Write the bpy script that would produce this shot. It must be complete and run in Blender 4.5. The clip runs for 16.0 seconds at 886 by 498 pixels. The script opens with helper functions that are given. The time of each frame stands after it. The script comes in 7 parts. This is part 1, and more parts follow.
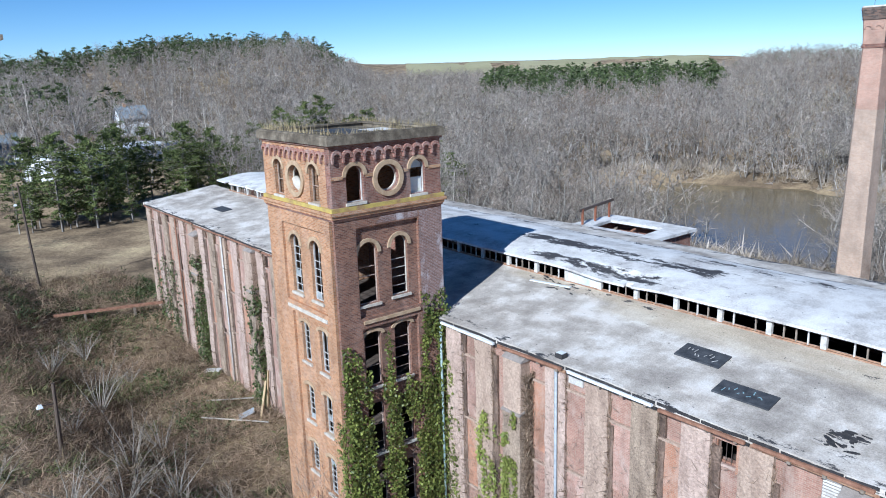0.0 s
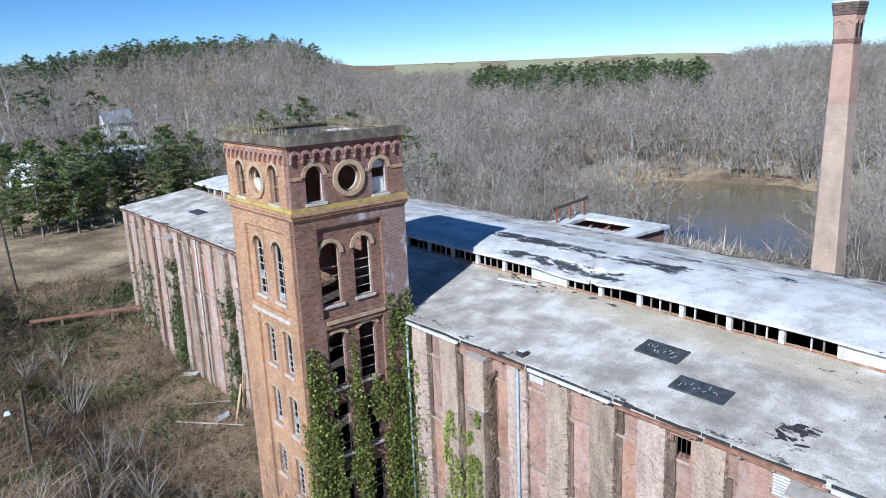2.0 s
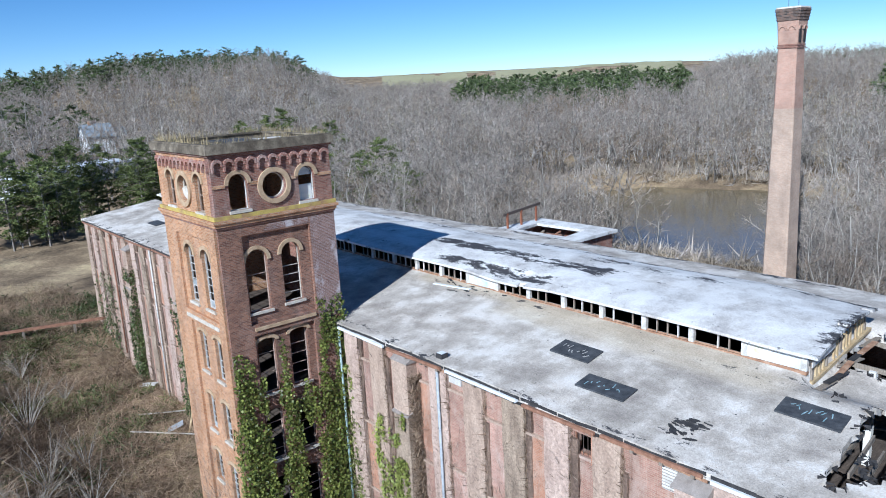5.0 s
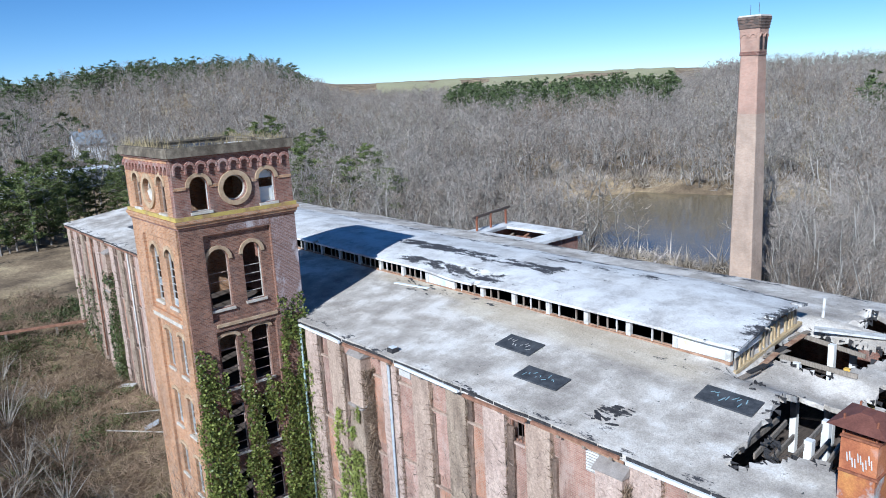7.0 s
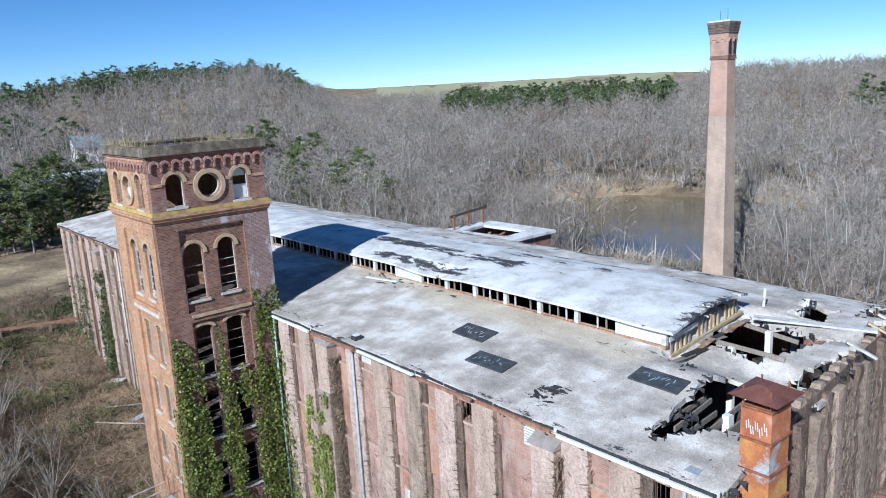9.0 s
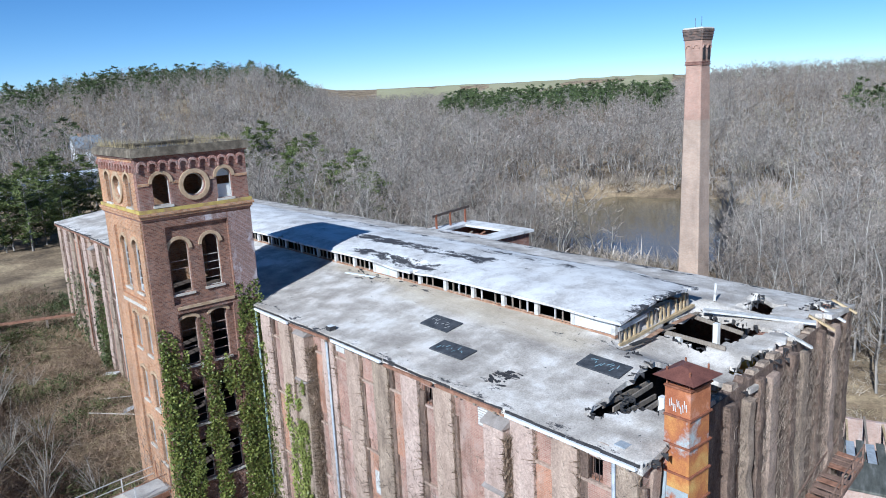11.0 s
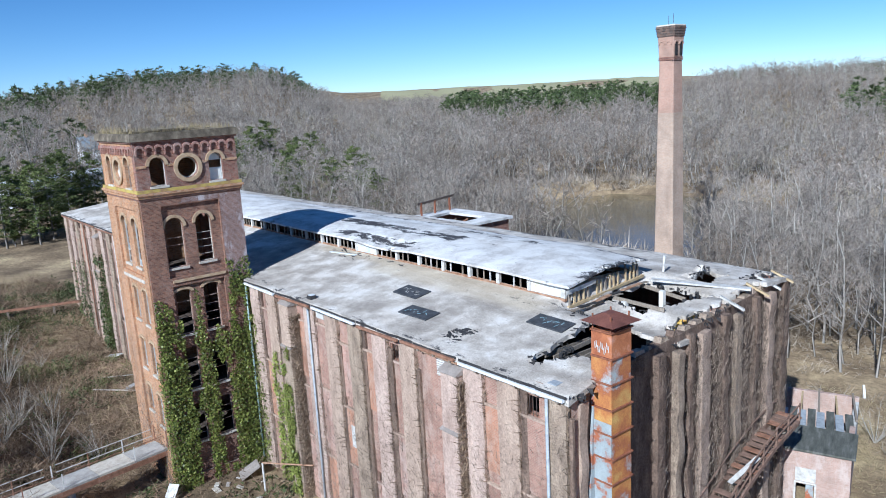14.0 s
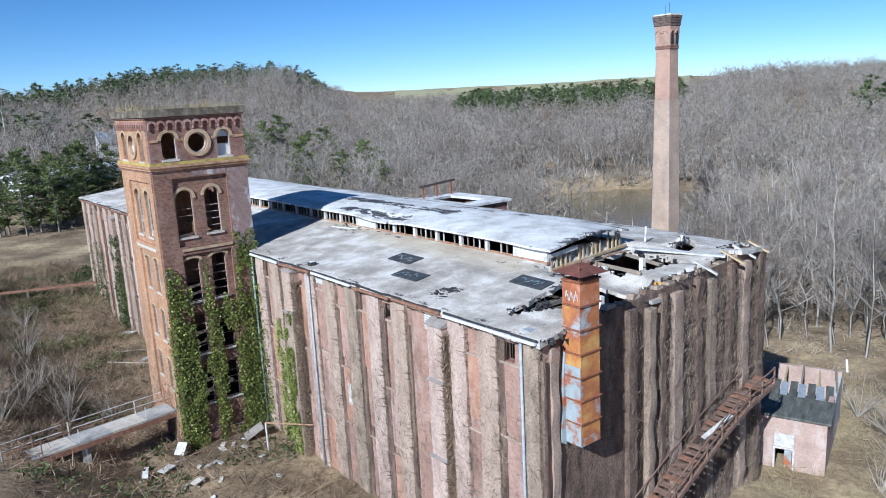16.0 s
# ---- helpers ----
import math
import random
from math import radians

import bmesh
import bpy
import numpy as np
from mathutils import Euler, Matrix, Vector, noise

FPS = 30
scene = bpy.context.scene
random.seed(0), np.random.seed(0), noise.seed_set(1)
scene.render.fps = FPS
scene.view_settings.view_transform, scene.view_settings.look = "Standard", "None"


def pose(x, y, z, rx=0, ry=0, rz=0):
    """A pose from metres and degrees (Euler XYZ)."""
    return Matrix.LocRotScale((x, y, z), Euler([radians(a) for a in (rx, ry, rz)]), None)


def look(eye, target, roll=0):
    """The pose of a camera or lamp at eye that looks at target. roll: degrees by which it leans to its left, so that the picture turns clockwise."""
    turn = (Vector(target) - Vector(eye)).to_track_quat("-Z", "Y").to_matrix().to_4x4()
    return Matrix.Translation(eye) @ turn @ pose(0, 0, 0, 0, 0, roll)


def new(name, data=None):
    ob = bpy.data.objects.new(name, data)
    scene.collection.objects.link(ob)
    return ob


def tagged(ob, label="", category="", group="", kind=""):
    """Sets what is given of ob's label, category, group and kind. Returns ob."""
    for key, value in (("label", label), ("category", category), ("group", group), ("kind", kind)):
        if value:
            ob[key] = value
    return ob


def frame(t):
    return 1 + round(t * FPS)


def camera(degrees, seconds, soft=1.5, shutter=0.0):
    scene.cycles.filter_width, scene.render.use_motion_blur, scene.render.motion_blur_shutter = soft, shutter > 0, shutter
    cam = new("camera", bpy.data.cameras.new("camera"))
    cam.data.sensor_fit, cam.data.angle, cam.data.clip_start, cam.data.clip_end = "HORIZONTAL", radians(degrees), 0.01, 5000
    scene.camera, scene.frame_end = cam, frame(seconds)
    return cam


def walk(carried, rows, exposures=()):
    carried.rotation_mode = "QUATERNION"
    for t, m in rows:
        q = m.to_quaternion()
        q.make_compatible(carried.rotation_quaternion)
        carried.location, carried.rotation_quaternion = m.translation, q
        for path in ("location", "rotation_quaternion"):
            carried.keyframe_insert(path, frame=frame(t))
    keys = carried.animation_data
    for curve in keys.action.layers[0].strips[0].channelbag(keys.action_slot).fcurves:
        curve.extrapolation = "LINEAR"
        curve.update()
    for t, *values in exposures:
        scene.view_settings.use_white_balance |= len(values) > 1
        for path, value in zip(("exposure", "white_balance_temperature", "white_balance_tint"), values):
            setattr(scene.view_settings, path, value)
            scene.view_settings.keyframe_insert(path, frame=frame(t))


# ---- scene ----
cam = camera(62.0, 16.0, soft=1.0)
PATH = [
    (0.0, 0.049, -2.439, 25.466, 76.164, 1.683, -38.601),
    (0.5, 0.315, -2.640, 25.436, 76.163, 1.863, -38.743),
    (1.0, 0.577, -2.804, 25.409, 76.167, 2.006, -38.960),
    (1.5, 0.888, -3.032, 25.383, 76.147, 2.165, -39.122),
    (2.0, 1.230, -3.315, 25.337, 76.189, 2.309, -39.322),
    (2.5, 1.578, -3.630, 25.306, 76.194, 2.433, -39.479),
    (3.0, 1.973, -3.943, 25.275, 76.204, 2.508, -39.640),
    (3.5, 2.389, -4.321, 25.223, 76.304, 2.629, -39.741),
    (4.0, 2.709, -4.892, 25.221, 76.493, 2.710, -39.845),
    (4.5, 3.071, -5.372, 25.143, 76.737, 2.848, -39.935),
    (7.0, 4.014, -8.425, 24.935, 77.431, 3.012, -40.325),
    (7.5, 4.118, -9.152, 24.855, 77.599, 3.101, -40.241),
    (8.0, 4.140, -9.906, 24.769, 77.702, 3.185, -40.217),
    (8.5, 4.236, -10.616, 24.731, 77.767, 3.173, -40.190),
    (9.0, 4.235, -11.317, 24.715, 77.791, 3.076, -40.163),
    (11.5, 3.896, -14.820, 24.903, 77.915, 2.896, -40.043),
    (12.0, 3.728, -15.525, 24.941, 77.914, 2.959, -40.099),
    (12.5, 3.522, -16.245, 24.904, 77.892, 2.944, -40.170),
    (13.0, 3.326, -16.966, 24.777, 77.900, 2.998, -40.158),
    (13.5, 3.189, -17.636, 24.447, 77.947, 3.043, -39.979),
    (14.0, 3.054, -18.295, 23.976, 78.137, 3.066, -39.626),
    (14.5, 2.891, -19.022, 23.409, 78.249, 2.992, -39.294),
    (15.0, 2.701, -19.704, 22.845, 78.258, 2.981, -39.107),
    (15.5, 2.484, -20.446, 22.663, 78.418, 2.957, -38.791),
    (16.0, 2.256, -21.208, 22.599, 78.246, 2.940, -38.455),
]
walk(cam, [(t, pose(x, y, z, rx, ry, rz)) for t, x, y, z, rx, ry, rz in PATH],
     exposures=[(0.0, 0.42, 5200, 6), (16.0, 0.42, 5200, 6)])

# ---- light ----
SUN_EL, SUN_AZ = 32.0, (0.921, 0.391)
world = bpy.data.worlds.new("world")
scene.world = world
world.use_nodes = True
_wn = world.node_tree.nodes
_sky = _wn.new("ShaderNodeTexSky")
_sky.sky_type = 'NISHITA'
_sky.sun_disc = False
_sky.sun_elevation, _sky.sun_rotation = radians(SUN_EL), radians(247.0)
_sky.altitude, _sky.air_density, _sky.dust_density, _sky.ozone_density = 300, 0.6, 0.0, 2.6
_tone = _wn.new("ShaderNodeHueSaturation")
_tone.inputs["Saturation"].default_value, _tone.inputs["Value"].default_value = 1.16, 1.08
world.node_tree.links.new(_sky.outputs[0], _tone.inputs["Color"])
world.node_tree.links.new(_tone.outputs[0], _wn["Background"].inputs[0])
_wn["Background"].inputs[1].default_value = 0.07
_sun = bpy.data.lights.new("sun", 'SUN')
_sun.energy, _sun.angle, _sun.color = 5.0, radians(0.53), (1.0, 0.94, 0.855)
_c = math.cos(radians(SUN_EL))
_so = new("sun", _sun)
_so.matrix_world = look((-60, -10, 80), (-60 + SUN_AZ[0] * _c, -10 + SUN_AZ[1] * _c, 80 - math.sin(radians(SUN_EL))))


# ---- materials ----
def nodes_of(name):
    m = bpy.data.materials.new(name)
    m.use_nodes = True
    nt = m.node_tree
    return m, nt, nt.nodes["Principled BSDF"]


def node(nt, kind, **props):
    n = nt.nodes.new(kind)
    for k, v in props.items():
        if k == "op":
            n.operation = v
        elif k == "blend":
            n.data_type, n.blend_type = 'RGBA', v
        elif k == "dims":
            n.noise_dimensions = v
    return n


def noise_of(nt, scale, detail=4, rough=0.6, vec=None, stretch=None):
    n = nt.nodes.new("ShaderNodeTexNoise")
    n.inputs["Scale"].default_value, n.inputs["Detail"].default_value, n.inputs["Roughness"].default_value = scale, detail, rough
    if vec is None:
        vec = nt.nodes.new("ShaderNodeTexCoord").outputs["Object"]
    if stretch:
        mp = nt.nodes.new("ShaderNodeMapping")
        mp.inputs["Scale"].default_value = stretch
        nt.links.new(vec, mp.inputs["Vector"])
        vec = mp.outputs["Vector"]
    nt.links.new(vec, n.inputs["Vector"])
    return n.outputs["Fac"]


def ramp_of(nt, fac, stops):
    r = nt.nodes.new("ShaderNodeValToRGB")
    el = r.color_ramp.elements
    while len(el) < len(stops):
        el.new(0.5)
    for e, (p, c) in zip(el, stops):
        e.position = p
        e.color = (*c, 1) if len(c) == 3 else c
    nt.links.new(fac, r.inputs["Fac"])
    return r.outputs["Color"]


def mix_of(nt, fac, a, b, kind='MIX'):
    m = node(nt, "ShaderNodeMix", blend=kind)
    for v, s in ((fac, m.inputs[0]), (a, m.inputs[6]), (b, m.inputs[7])):
        if isinstance(v, (int, float)):
            s.default_value = v
        elif isinstance(v, tuple):
            s.default_value = (*v, 1)
        else:
            nt.links.new(v, s)
    return m.outputs[2]


def bump_of(nt, bsdf, height, strength=0.4, dist=0.02, before=None):
    b = nt.nodes.new("ShaderNodeBump")
    b.inputs["Strength"].default_value, b.inputs["Distance"].default_value = strength, dist
    nt.links.new(height, b.inputs["Height"])
    if before is not None:
        nt.links.new(before, b.inputs["Normal"])
    nt.links.new(b.outputs["Normal"], bsdf.inputs["Normal"])
    return b.outputs["Normal"]


def step_of(nt, fac, lo, hi):
    r = nt.nodes.new("ShaderNodeMapRange")
    r.inputs["From Min"].default_value, r.inputs["From Max"].default_value = lo, hi
    nt.links.new(fac, r.inputs["Value"])
    return r.outputs["Result"]


def rough_mat(name, stops, scale=3.0, rough=0.9, bump=0.4, dist=0.02, fine=40.0, metal=0.0, stretch=None, tint=0.35, spread=None):
    """A surface with broad blotches, fine grain and a fine relief."""
    m, nt, bs = nodes_of(name)
    broad = noise_of(nt, scale, 5, 0.65, stretch=stretch)
    grain = noise_of(nt, fine, 3, 0.7)
    col = ramp_of(nt, broad, stops)
    col = mix_of(nt, tint, col, ramp_of(nt, grain, [(0.25, (0.25, 0.25, 0.25)), (0.75, (0.85, 0.85, 0.85))]), 'OVERLAY')
    if spread:
        oi = nt.nodes.new("ShaderNodeObjectInfo")
        col = mix_of(nt, spread, col, ramp_of(nt, oi.outputs["Random"], [(0, (0.2, 0.2, 0.2)), (1, (0.85, 0.8, 0.75))]), 'OVERLAY')
    nt.links.new(col, bs.inputs["Base Color"])
    bs.inputs["Roughness"].default_value, bs.inputs["Metallic"].default_value = rough, metal
    bs.inputs["Specular IOR Level"].default_value = 0.3
    if bump:
        bump_of(nt, bs, grain, bump, dist)
    return m


def brick_vec(nt):
    """Brick courses on upright walls of any heading: u runs along the wall, v up."""
    g = nt.nodes.new("ShaderNodeNewGeometry")
    sp, sn = nt.nodes.new("ShaderNodeSeparateXYZ"), nt.nodes.new("ShaderNodeSeparateXYZ")
    nt.links.new(g.outputs["Position"], sp.inputs[0])
    nt.links.new(g.outputs["True Normal"], sn.inputs[0])
    ax, ay = node(nt, "ShaderNodeMath", op='ABSOLUTE'), node(nt, "ShaderNodeMath", op='ABSOLUTE')
    nt.links.new(sn.outputs[0], ax.inputs[0])
    nt.links.new(sn.outputs[1], ay.inputs[0])
    gt = node(nt, "ShaderNodeMath", op='GREATER_THAN')
    nt.links.new(ax.outputs[0], gt.inputs[0])
    nt.links.new(ay.outputs[0], gt.inputs[1])
    mx = nt.nodes.new("ShaderNodeMix")
    nt.links.new(gt.outputs[0], mx.inputs[0])
    nt.links.new(sp.outputs[0], mx.inputs[2])
    nt.links.new(sp.outputs[1], mx.inputs[3])
    cb = nt.nodes.new("ShaderNodeCombineXYZ")
    nt.links.new(mx.outputs[0], cb.inputs[0])
    nt.links.new(sp.outputs[2], cb.inputs[1])
    return cb.outputs[0], g.outputs["Position"]


def brick_mat(name, a, b, mortar, stains=0.5, pale=0.0, pale_col=(0.55, 0.5, 0.47), relief=0.5, size=(0.215, 0.075), dark=(0.10, 0.07, 0.055)):
    m, nt, bs = nodes_of(name)
    vec, where = brick_vec(nt)
    t = nt.nodes.new("ShaderNodeTexBrick")
    t.inputs["Scale"].default_value = 1.0
    t.inputs["Brick Width"].default_value, t.inputs["Row Height"].default_value = size
    t.inputs["Mortar Size"].default_value, t.inputs["Mortar Smooth"].default_value, t.inputs["Bias"].default_value = 0.008, 0.3, 0.0
    for k, c in (("Color1", a), ("Color2", b), ("Mortar", mortar)):
        t.inputs[k].default_value = (*c, 1)
    nt.links.new(vec, t.inputs["Vector"])
    col = t.outputs["Color"]
    streak = noise_of(nt, 0.9, 6, 0.65, where, (1, 1, 0.22))
    blot = noise_of(nt, 0.55, 6, 0.7, where)
    grain = noise_of(nt, 26, 3, 0.7, where)
    col = mix_of(nt, 0.45, col, ramp_of(nt, blot, [(0.3, (0.3, 0.3, 0.3)), (0.7, (0.72, 0.7, 0.68))]), 'OVERLAY')
    dirt = node(nt, "ShaderNodeMath", op='MULTIPLY')
    nt.links.new(step_of(nt, streak, 0.5, 0.72), dirt.inputs[0])
    dirt.inputs[1].default_value = stains
    col = mix_of(nt, dirt.outputs[0], col, dark)
    if pale:
        wash = node(nt, "ShaderNodeMath", op='MULTIPLY')
        nt.links.new(step_of(nt, noise_of(nt, 1.3, 7, 0.72, where, (1, 1, 0.5)), 0.5, 0.62), wash.inputs[0])
        wash.inputs[1].default_value = pale
        col = mix_of(nt, wash.outputs[0], col, pale_col)
    col = mix_of(nt, 0.5, col, ramp_of(nt, grain, [(0.2, (0.3, 0.3, 0.3)), (0.8, (0.75, 0.75, 0.75))]), 'OVERLAY')
    nt.links.new(col, bs.inputs["Base Color"])
    bs.inputs["Roughness"].default_value, bs.inputs["Specular IOR Level"].default_value = 0.92, 0.25
    inv = node(nt, "ShaderNodeMath", op='SUBTRACT')
    inv.inputs[0].default_value = 1.0
    nt.links.new(t.outputs["Fac"], inv.inputs[1])
    n1 = bump_of(nt, bs, inv.outputs[0], relief, 0.012)
    bump_of(nt, bs, grain, 0.5, 0.02, n1)
    return m


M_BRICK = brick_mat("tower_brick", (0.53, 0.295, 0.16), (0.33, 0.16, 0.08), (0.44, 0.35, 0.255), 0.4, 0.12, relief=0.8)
# Plain dark brick; on the tower's upper south wall it carries shade.
M_BRICK_DARK = brick_mat("dark_brick", (0.28, 0.13, 0.095), (0.15, 0.065, 0.05), (0.27, 0.21, 0.17), 0.55, 0.15)
M_STUCCO = rough_mat("pilaster_render", [(0.25, (0.25, 0.18, 0.14)), (0.5, (0.39, 0.29, 0.225)), (0.75, (0.50, 0.385, 0.30))], 1.2, 0.95, 0.9, 0.06, 9.0, tint=0.6, stretch=(1, 1, 0.3))
M_CHIMNEY = brick_mat("chimney_brick", (0.47, 0.35, 0.27), (0.41, 0.29, 0.215), (0.42, 0.35, 0.29), 0.25)


def stain_of(nt, x0, half, y0, y1):
    """1 along a stripe of the plan near x = x0 from y0 to y1, fading out to 0."""
    g = nt.nodes.new("ShaderNodeNewGeometry")
    sp = nt.nodes.new("ShaderNodeSeparateXYZ")
    nt.links.new(g.outputs["Position"], sp.inputs[0])
    out = None
    for src, c, h in ((0, x0, half), (1, 0.5 * (y0 + y1), 0.5 * (y1 - y0) + 1.0)):
        d = node(nt, "ShaderNodeMath", op='SUBTRACT')
        nt.links.new(sp.outputs[src], d.inputs[0])
        d.inputs[1].default_value = c
        e = node(nt, "ShaderNodeMath", op='ABSOLUTE')
        nt.links.new(d.outputs[0], e.inputs[0])
        f = step_of(nt, e.outputs[0], h, h * 0.35 if src == 0 else h - 1.5)
        if out is None:
            out = f
        else:
            m = node(nt, "ShaderNodeMath", op='MULTIPLY')
            nt.links.new(out, m.inputs[0])
            nt.links.new(f, m.inputs[1])
            out = m.outputs[0]
    return out


def roof_mat(name, stops, tar_lo, tar_hi, scale=0.5, stripes=(), tan=()):
    """Weathered felt: pale blotches, fine speckle, and black tar where the coating has worn off."""
    m, nt, bs = nodes_of(name)
    col = ramp_of(nt, noise_of(nt, scale, 6, 0.65), stops)
    grain = noise_of(nt, 14, 4, 0.75)
    for s in tan:
        k = node(nt, "ShaderNodeMath", op='MULTIPLY')
        nt.links.new(stain_of(nt, *s), k.inputs[0])
        k.inputs[1].default_value = 0.6
        col = mix_of(nt, k.outputs[0], col, (0.50, 0.42, 0.31))
    col = mix_of(nt, 0.6, col, ramp_of(nt, grain, [(0.25, (0.22, 0.22, 0.22)), (0.75, (0.82, 0.82, 0.82))]), 'OVERLAY')
    col = mix_of(nt, 0.35, col, ramp_of(nt, noise_of(nt, 0.3, 6, 0.65, stretch=(2.2, 0.5, 1)), [(0.35, (0.3, 0.28, 0.26)), (0.65, (0.75, 0.75, 0.75))]), 'OVERLAY')
    worn = noise_of(nt, 1.1, 8, 0.78, stretch=(1.6, 0.6, 1))
    for s in stripes:
        k = node(nt, "ShaderNodeMath", op='MULTIPLY_ADD')
        nt.links.new(stain_of(nt, *s[:4]), k.inputs[0])
        k.inputs[1].default_value = s[4]
        nt.links.new(worn, k.inputs[2])
        worn = k.outputs[0]
    col = mix_of(nt, step_of(nt, worn, tar_lo, tar_hi), col, (0.055, 0.052, 0.055))
    spots = step_of(nt, noise_of(nt, 5.0, 3, 0.6), 0.69, 0.73)
    col = mix_of(nt, spots, col, (0.09, 0.085, 0.08))
    nt.links.new(col, bs.inputs["Base Color"])
    bs.inputs["Roughness"].default_value, bs.inputs["Specular IOR Level"].default_value = 0.85, 0.3
    bump_of(nt, bs, grain, 0.6, 0.03)
    return m


M_ROOF = roof_mat("roof_felt", [(0.3, (0.27, 0.237, 0.208)), (0.48, (0.44, 0.395, 0.345)), (0.62, (0.66, 0.61, 0.555))], 0.66, 0.70,
                  stripes=((22.5, 0.9, -2, 27, 0.10), (24.0, 1.1, 5.9, 7.6, 0.16), (29.4, 0.7, 17, 27, 0.12), (44.0, 0.9, 0, 60, 0.14), (37.4, 0.8, 8, 45, 0.12), (28.8, 1.4, 4.5, 8.5, 0.1), (22.6, 0.9, 40, 76, 0.12)), tan=((29.6, 0.9, 8, 28), (28.6, 1.2, 6, 20)))
M_ROOF_WHITE = roof_mat("clerestory_felt", [(0.32, (0.41, 0.39, 0.375)), (0.45, (0.56, 0.54, 0.52)), (0.6, (0.70, 0.685, 0.665))], 0.62, 0.67, 0.7,
                        stripes=((33.2, 1.0, 17, 31, 0.20), (30.7, 0.8, 19, 28, 0.18), (37.1, 0.7, 5, 45, 0.13), (33.4, 5.0, 4.3, 5.6, 0.22), (35.4, 0.8, 12, 20, 0.12)))
M_DARK = rough_mat("tar_edge", [(0.3, (0.02, 0.02, 0.022)), (0.7, (0.06, 0.055, 0.055))], 4, 0.8, 0.6)
M_GROUND = rough_mat("rough_ground", [(0.3, (0.105, 0.075, 0.047)), (0.46, (0.205, 0.148, 0.09)), (0.58, (0.32, 0.24, 0.145)), (0.7, (0.46, 0.36, 0.21))], 0.13, 1.0, 0.9, 0.12, 2.2, tint=0.75)
# The brown reflection of the shore trees is put into the base colour.
M_WATER = rough_mat("lake_water", [(0.3, (0.15, 0.115, 0.065)), (0.7, (0.21, 0.165, 0.095))], 0.05, 0.10, 0.08, 0.03, 3.0, tint=0.1)
M_WATER.node_tree.nodes["Principled BSDF"].inputs["Specular IOR Level"].default_value = 0.35


# ---- geometry helpers ----
class Shape:
    """Gathers vertices and faces for one mesh."""

    def __init__(self):
        self.v, self.f = [], []

    def add(self, verts, faces):
        k = len(self.v)
        self.v += [tuple(p) for p in verts]
        self.f += [tuple(i + k for i in f) for f in faces]
        return self

    def box(self, x0, x1, y0, y1, z0, z1):
        return self.hexa([(x0, y0, z0), (x1, y0, z0), (x1, y1, z0), (x0, y1, z0)], [(x0, y0, z1), (x1, y0, z1), (x1, y1, z1), (x0, y1, z1)])

    def hexa(self, low, high):
        n = len(low)
        faces = [tuple(reversed(range(n))), tuple(range(n, 2 * n))] + [(i, (i + 1) % n, n + (i + 1) % n, n + i) for i in range(n)]
        return self.add(list(low) + list(high), faces)

    def bar(self, a, b, w, h=None, up=(0, 0, 1)):
        """A square bar from a to b."""
        a, b = Vector(a), Vector(b)
        d = (b - a).normalized()
        s = d.cross(Vector(up))
        s = s.normalized() if s.length > 1e-4 else Vector((1, 0, 0))
        u = s.cross(d)
        h = h or w
        c = [(-w / 2, -h / 2), (w / 2, -h / 2), (w / 2, h / 2), (-w / 2, h / 2)]
        return self.hexa([a + s * p + u * q for p, q in c], [b + s * p + u * q for p, q in c])

    def tube(self, a, b, r0, r1=None, n=6):
        a, b = Vector(a), Vector(b)
        d = (b - a).normalized()
        s = d.orthogonal().normalized()
        u = d.cross(s)
        r1 = r0 if r1 is None else r1
        ring = lambda c, r: [c + (s * math.cos(2 * math.pi * i / n) + u * math.sin(2 * math.pi * i / n)) * r for i in range(n)]
        return self.hexa(ring(a, r0), ring(b, r1))

    def mesh(self, name, mat=None, smooth=False):
        me = bpy.data.meshes.new(name)
        me.from_pydata(self.v, [], self.f)
        me.validate()
        if mat:
            me.materials.append(mat)
        if smooth:
            me.shade_smooth()
        return me


def thing(name, label, category, group="", kind="", at=(0, 0, 0)):
    ob = new(name)
    ob.location = at
    ob.empty_display_size = 0.2
    return tagged(ob, label, category, group, kind)


def solid(name, shape, mat, label="", category="", group="", kind="", smooth=False):
    return tagged(new(name, shape.mesh(name, mat, smooth)), label, category, group, kind)


def part(name, shape, mat, parent, label="", smooth=False):
    ob = new(name, shape.mesh(name, mat, smooth) if isinstance(shape, Shape) else shape)
    ob.parent = parent
    return tagged(ob, label)


def piece(name, me, parent, at=(0, 0, 0), turn=0.0, label=""):
    ob = new(name, me)
    ob.parent, ob.location, ob.rotation_euler = parent, at, (0, 0, turn)
    return tagged(ob, label)


def arch(w, h, n=10, seg=False):
    """Outline of an arched opening, foot at 0, width w, full height h."""
    r = w / 2
    rise = r if not seg else r * 0.35
    pts = [(-r, 0), (r, 0)]
    for i in range(n + 1):
        a = math.pi * i / n
        pts.append((r * math.cos(a), h - rise + rise * math.sin(a)))
    return pts


def ring_pts(r, n=24, ry=None):
    return [(r * math.cos(2 * math.pi * i / n), (ry or r) * math.sin(2 * math.pi * i / n)) for i in range(n)]


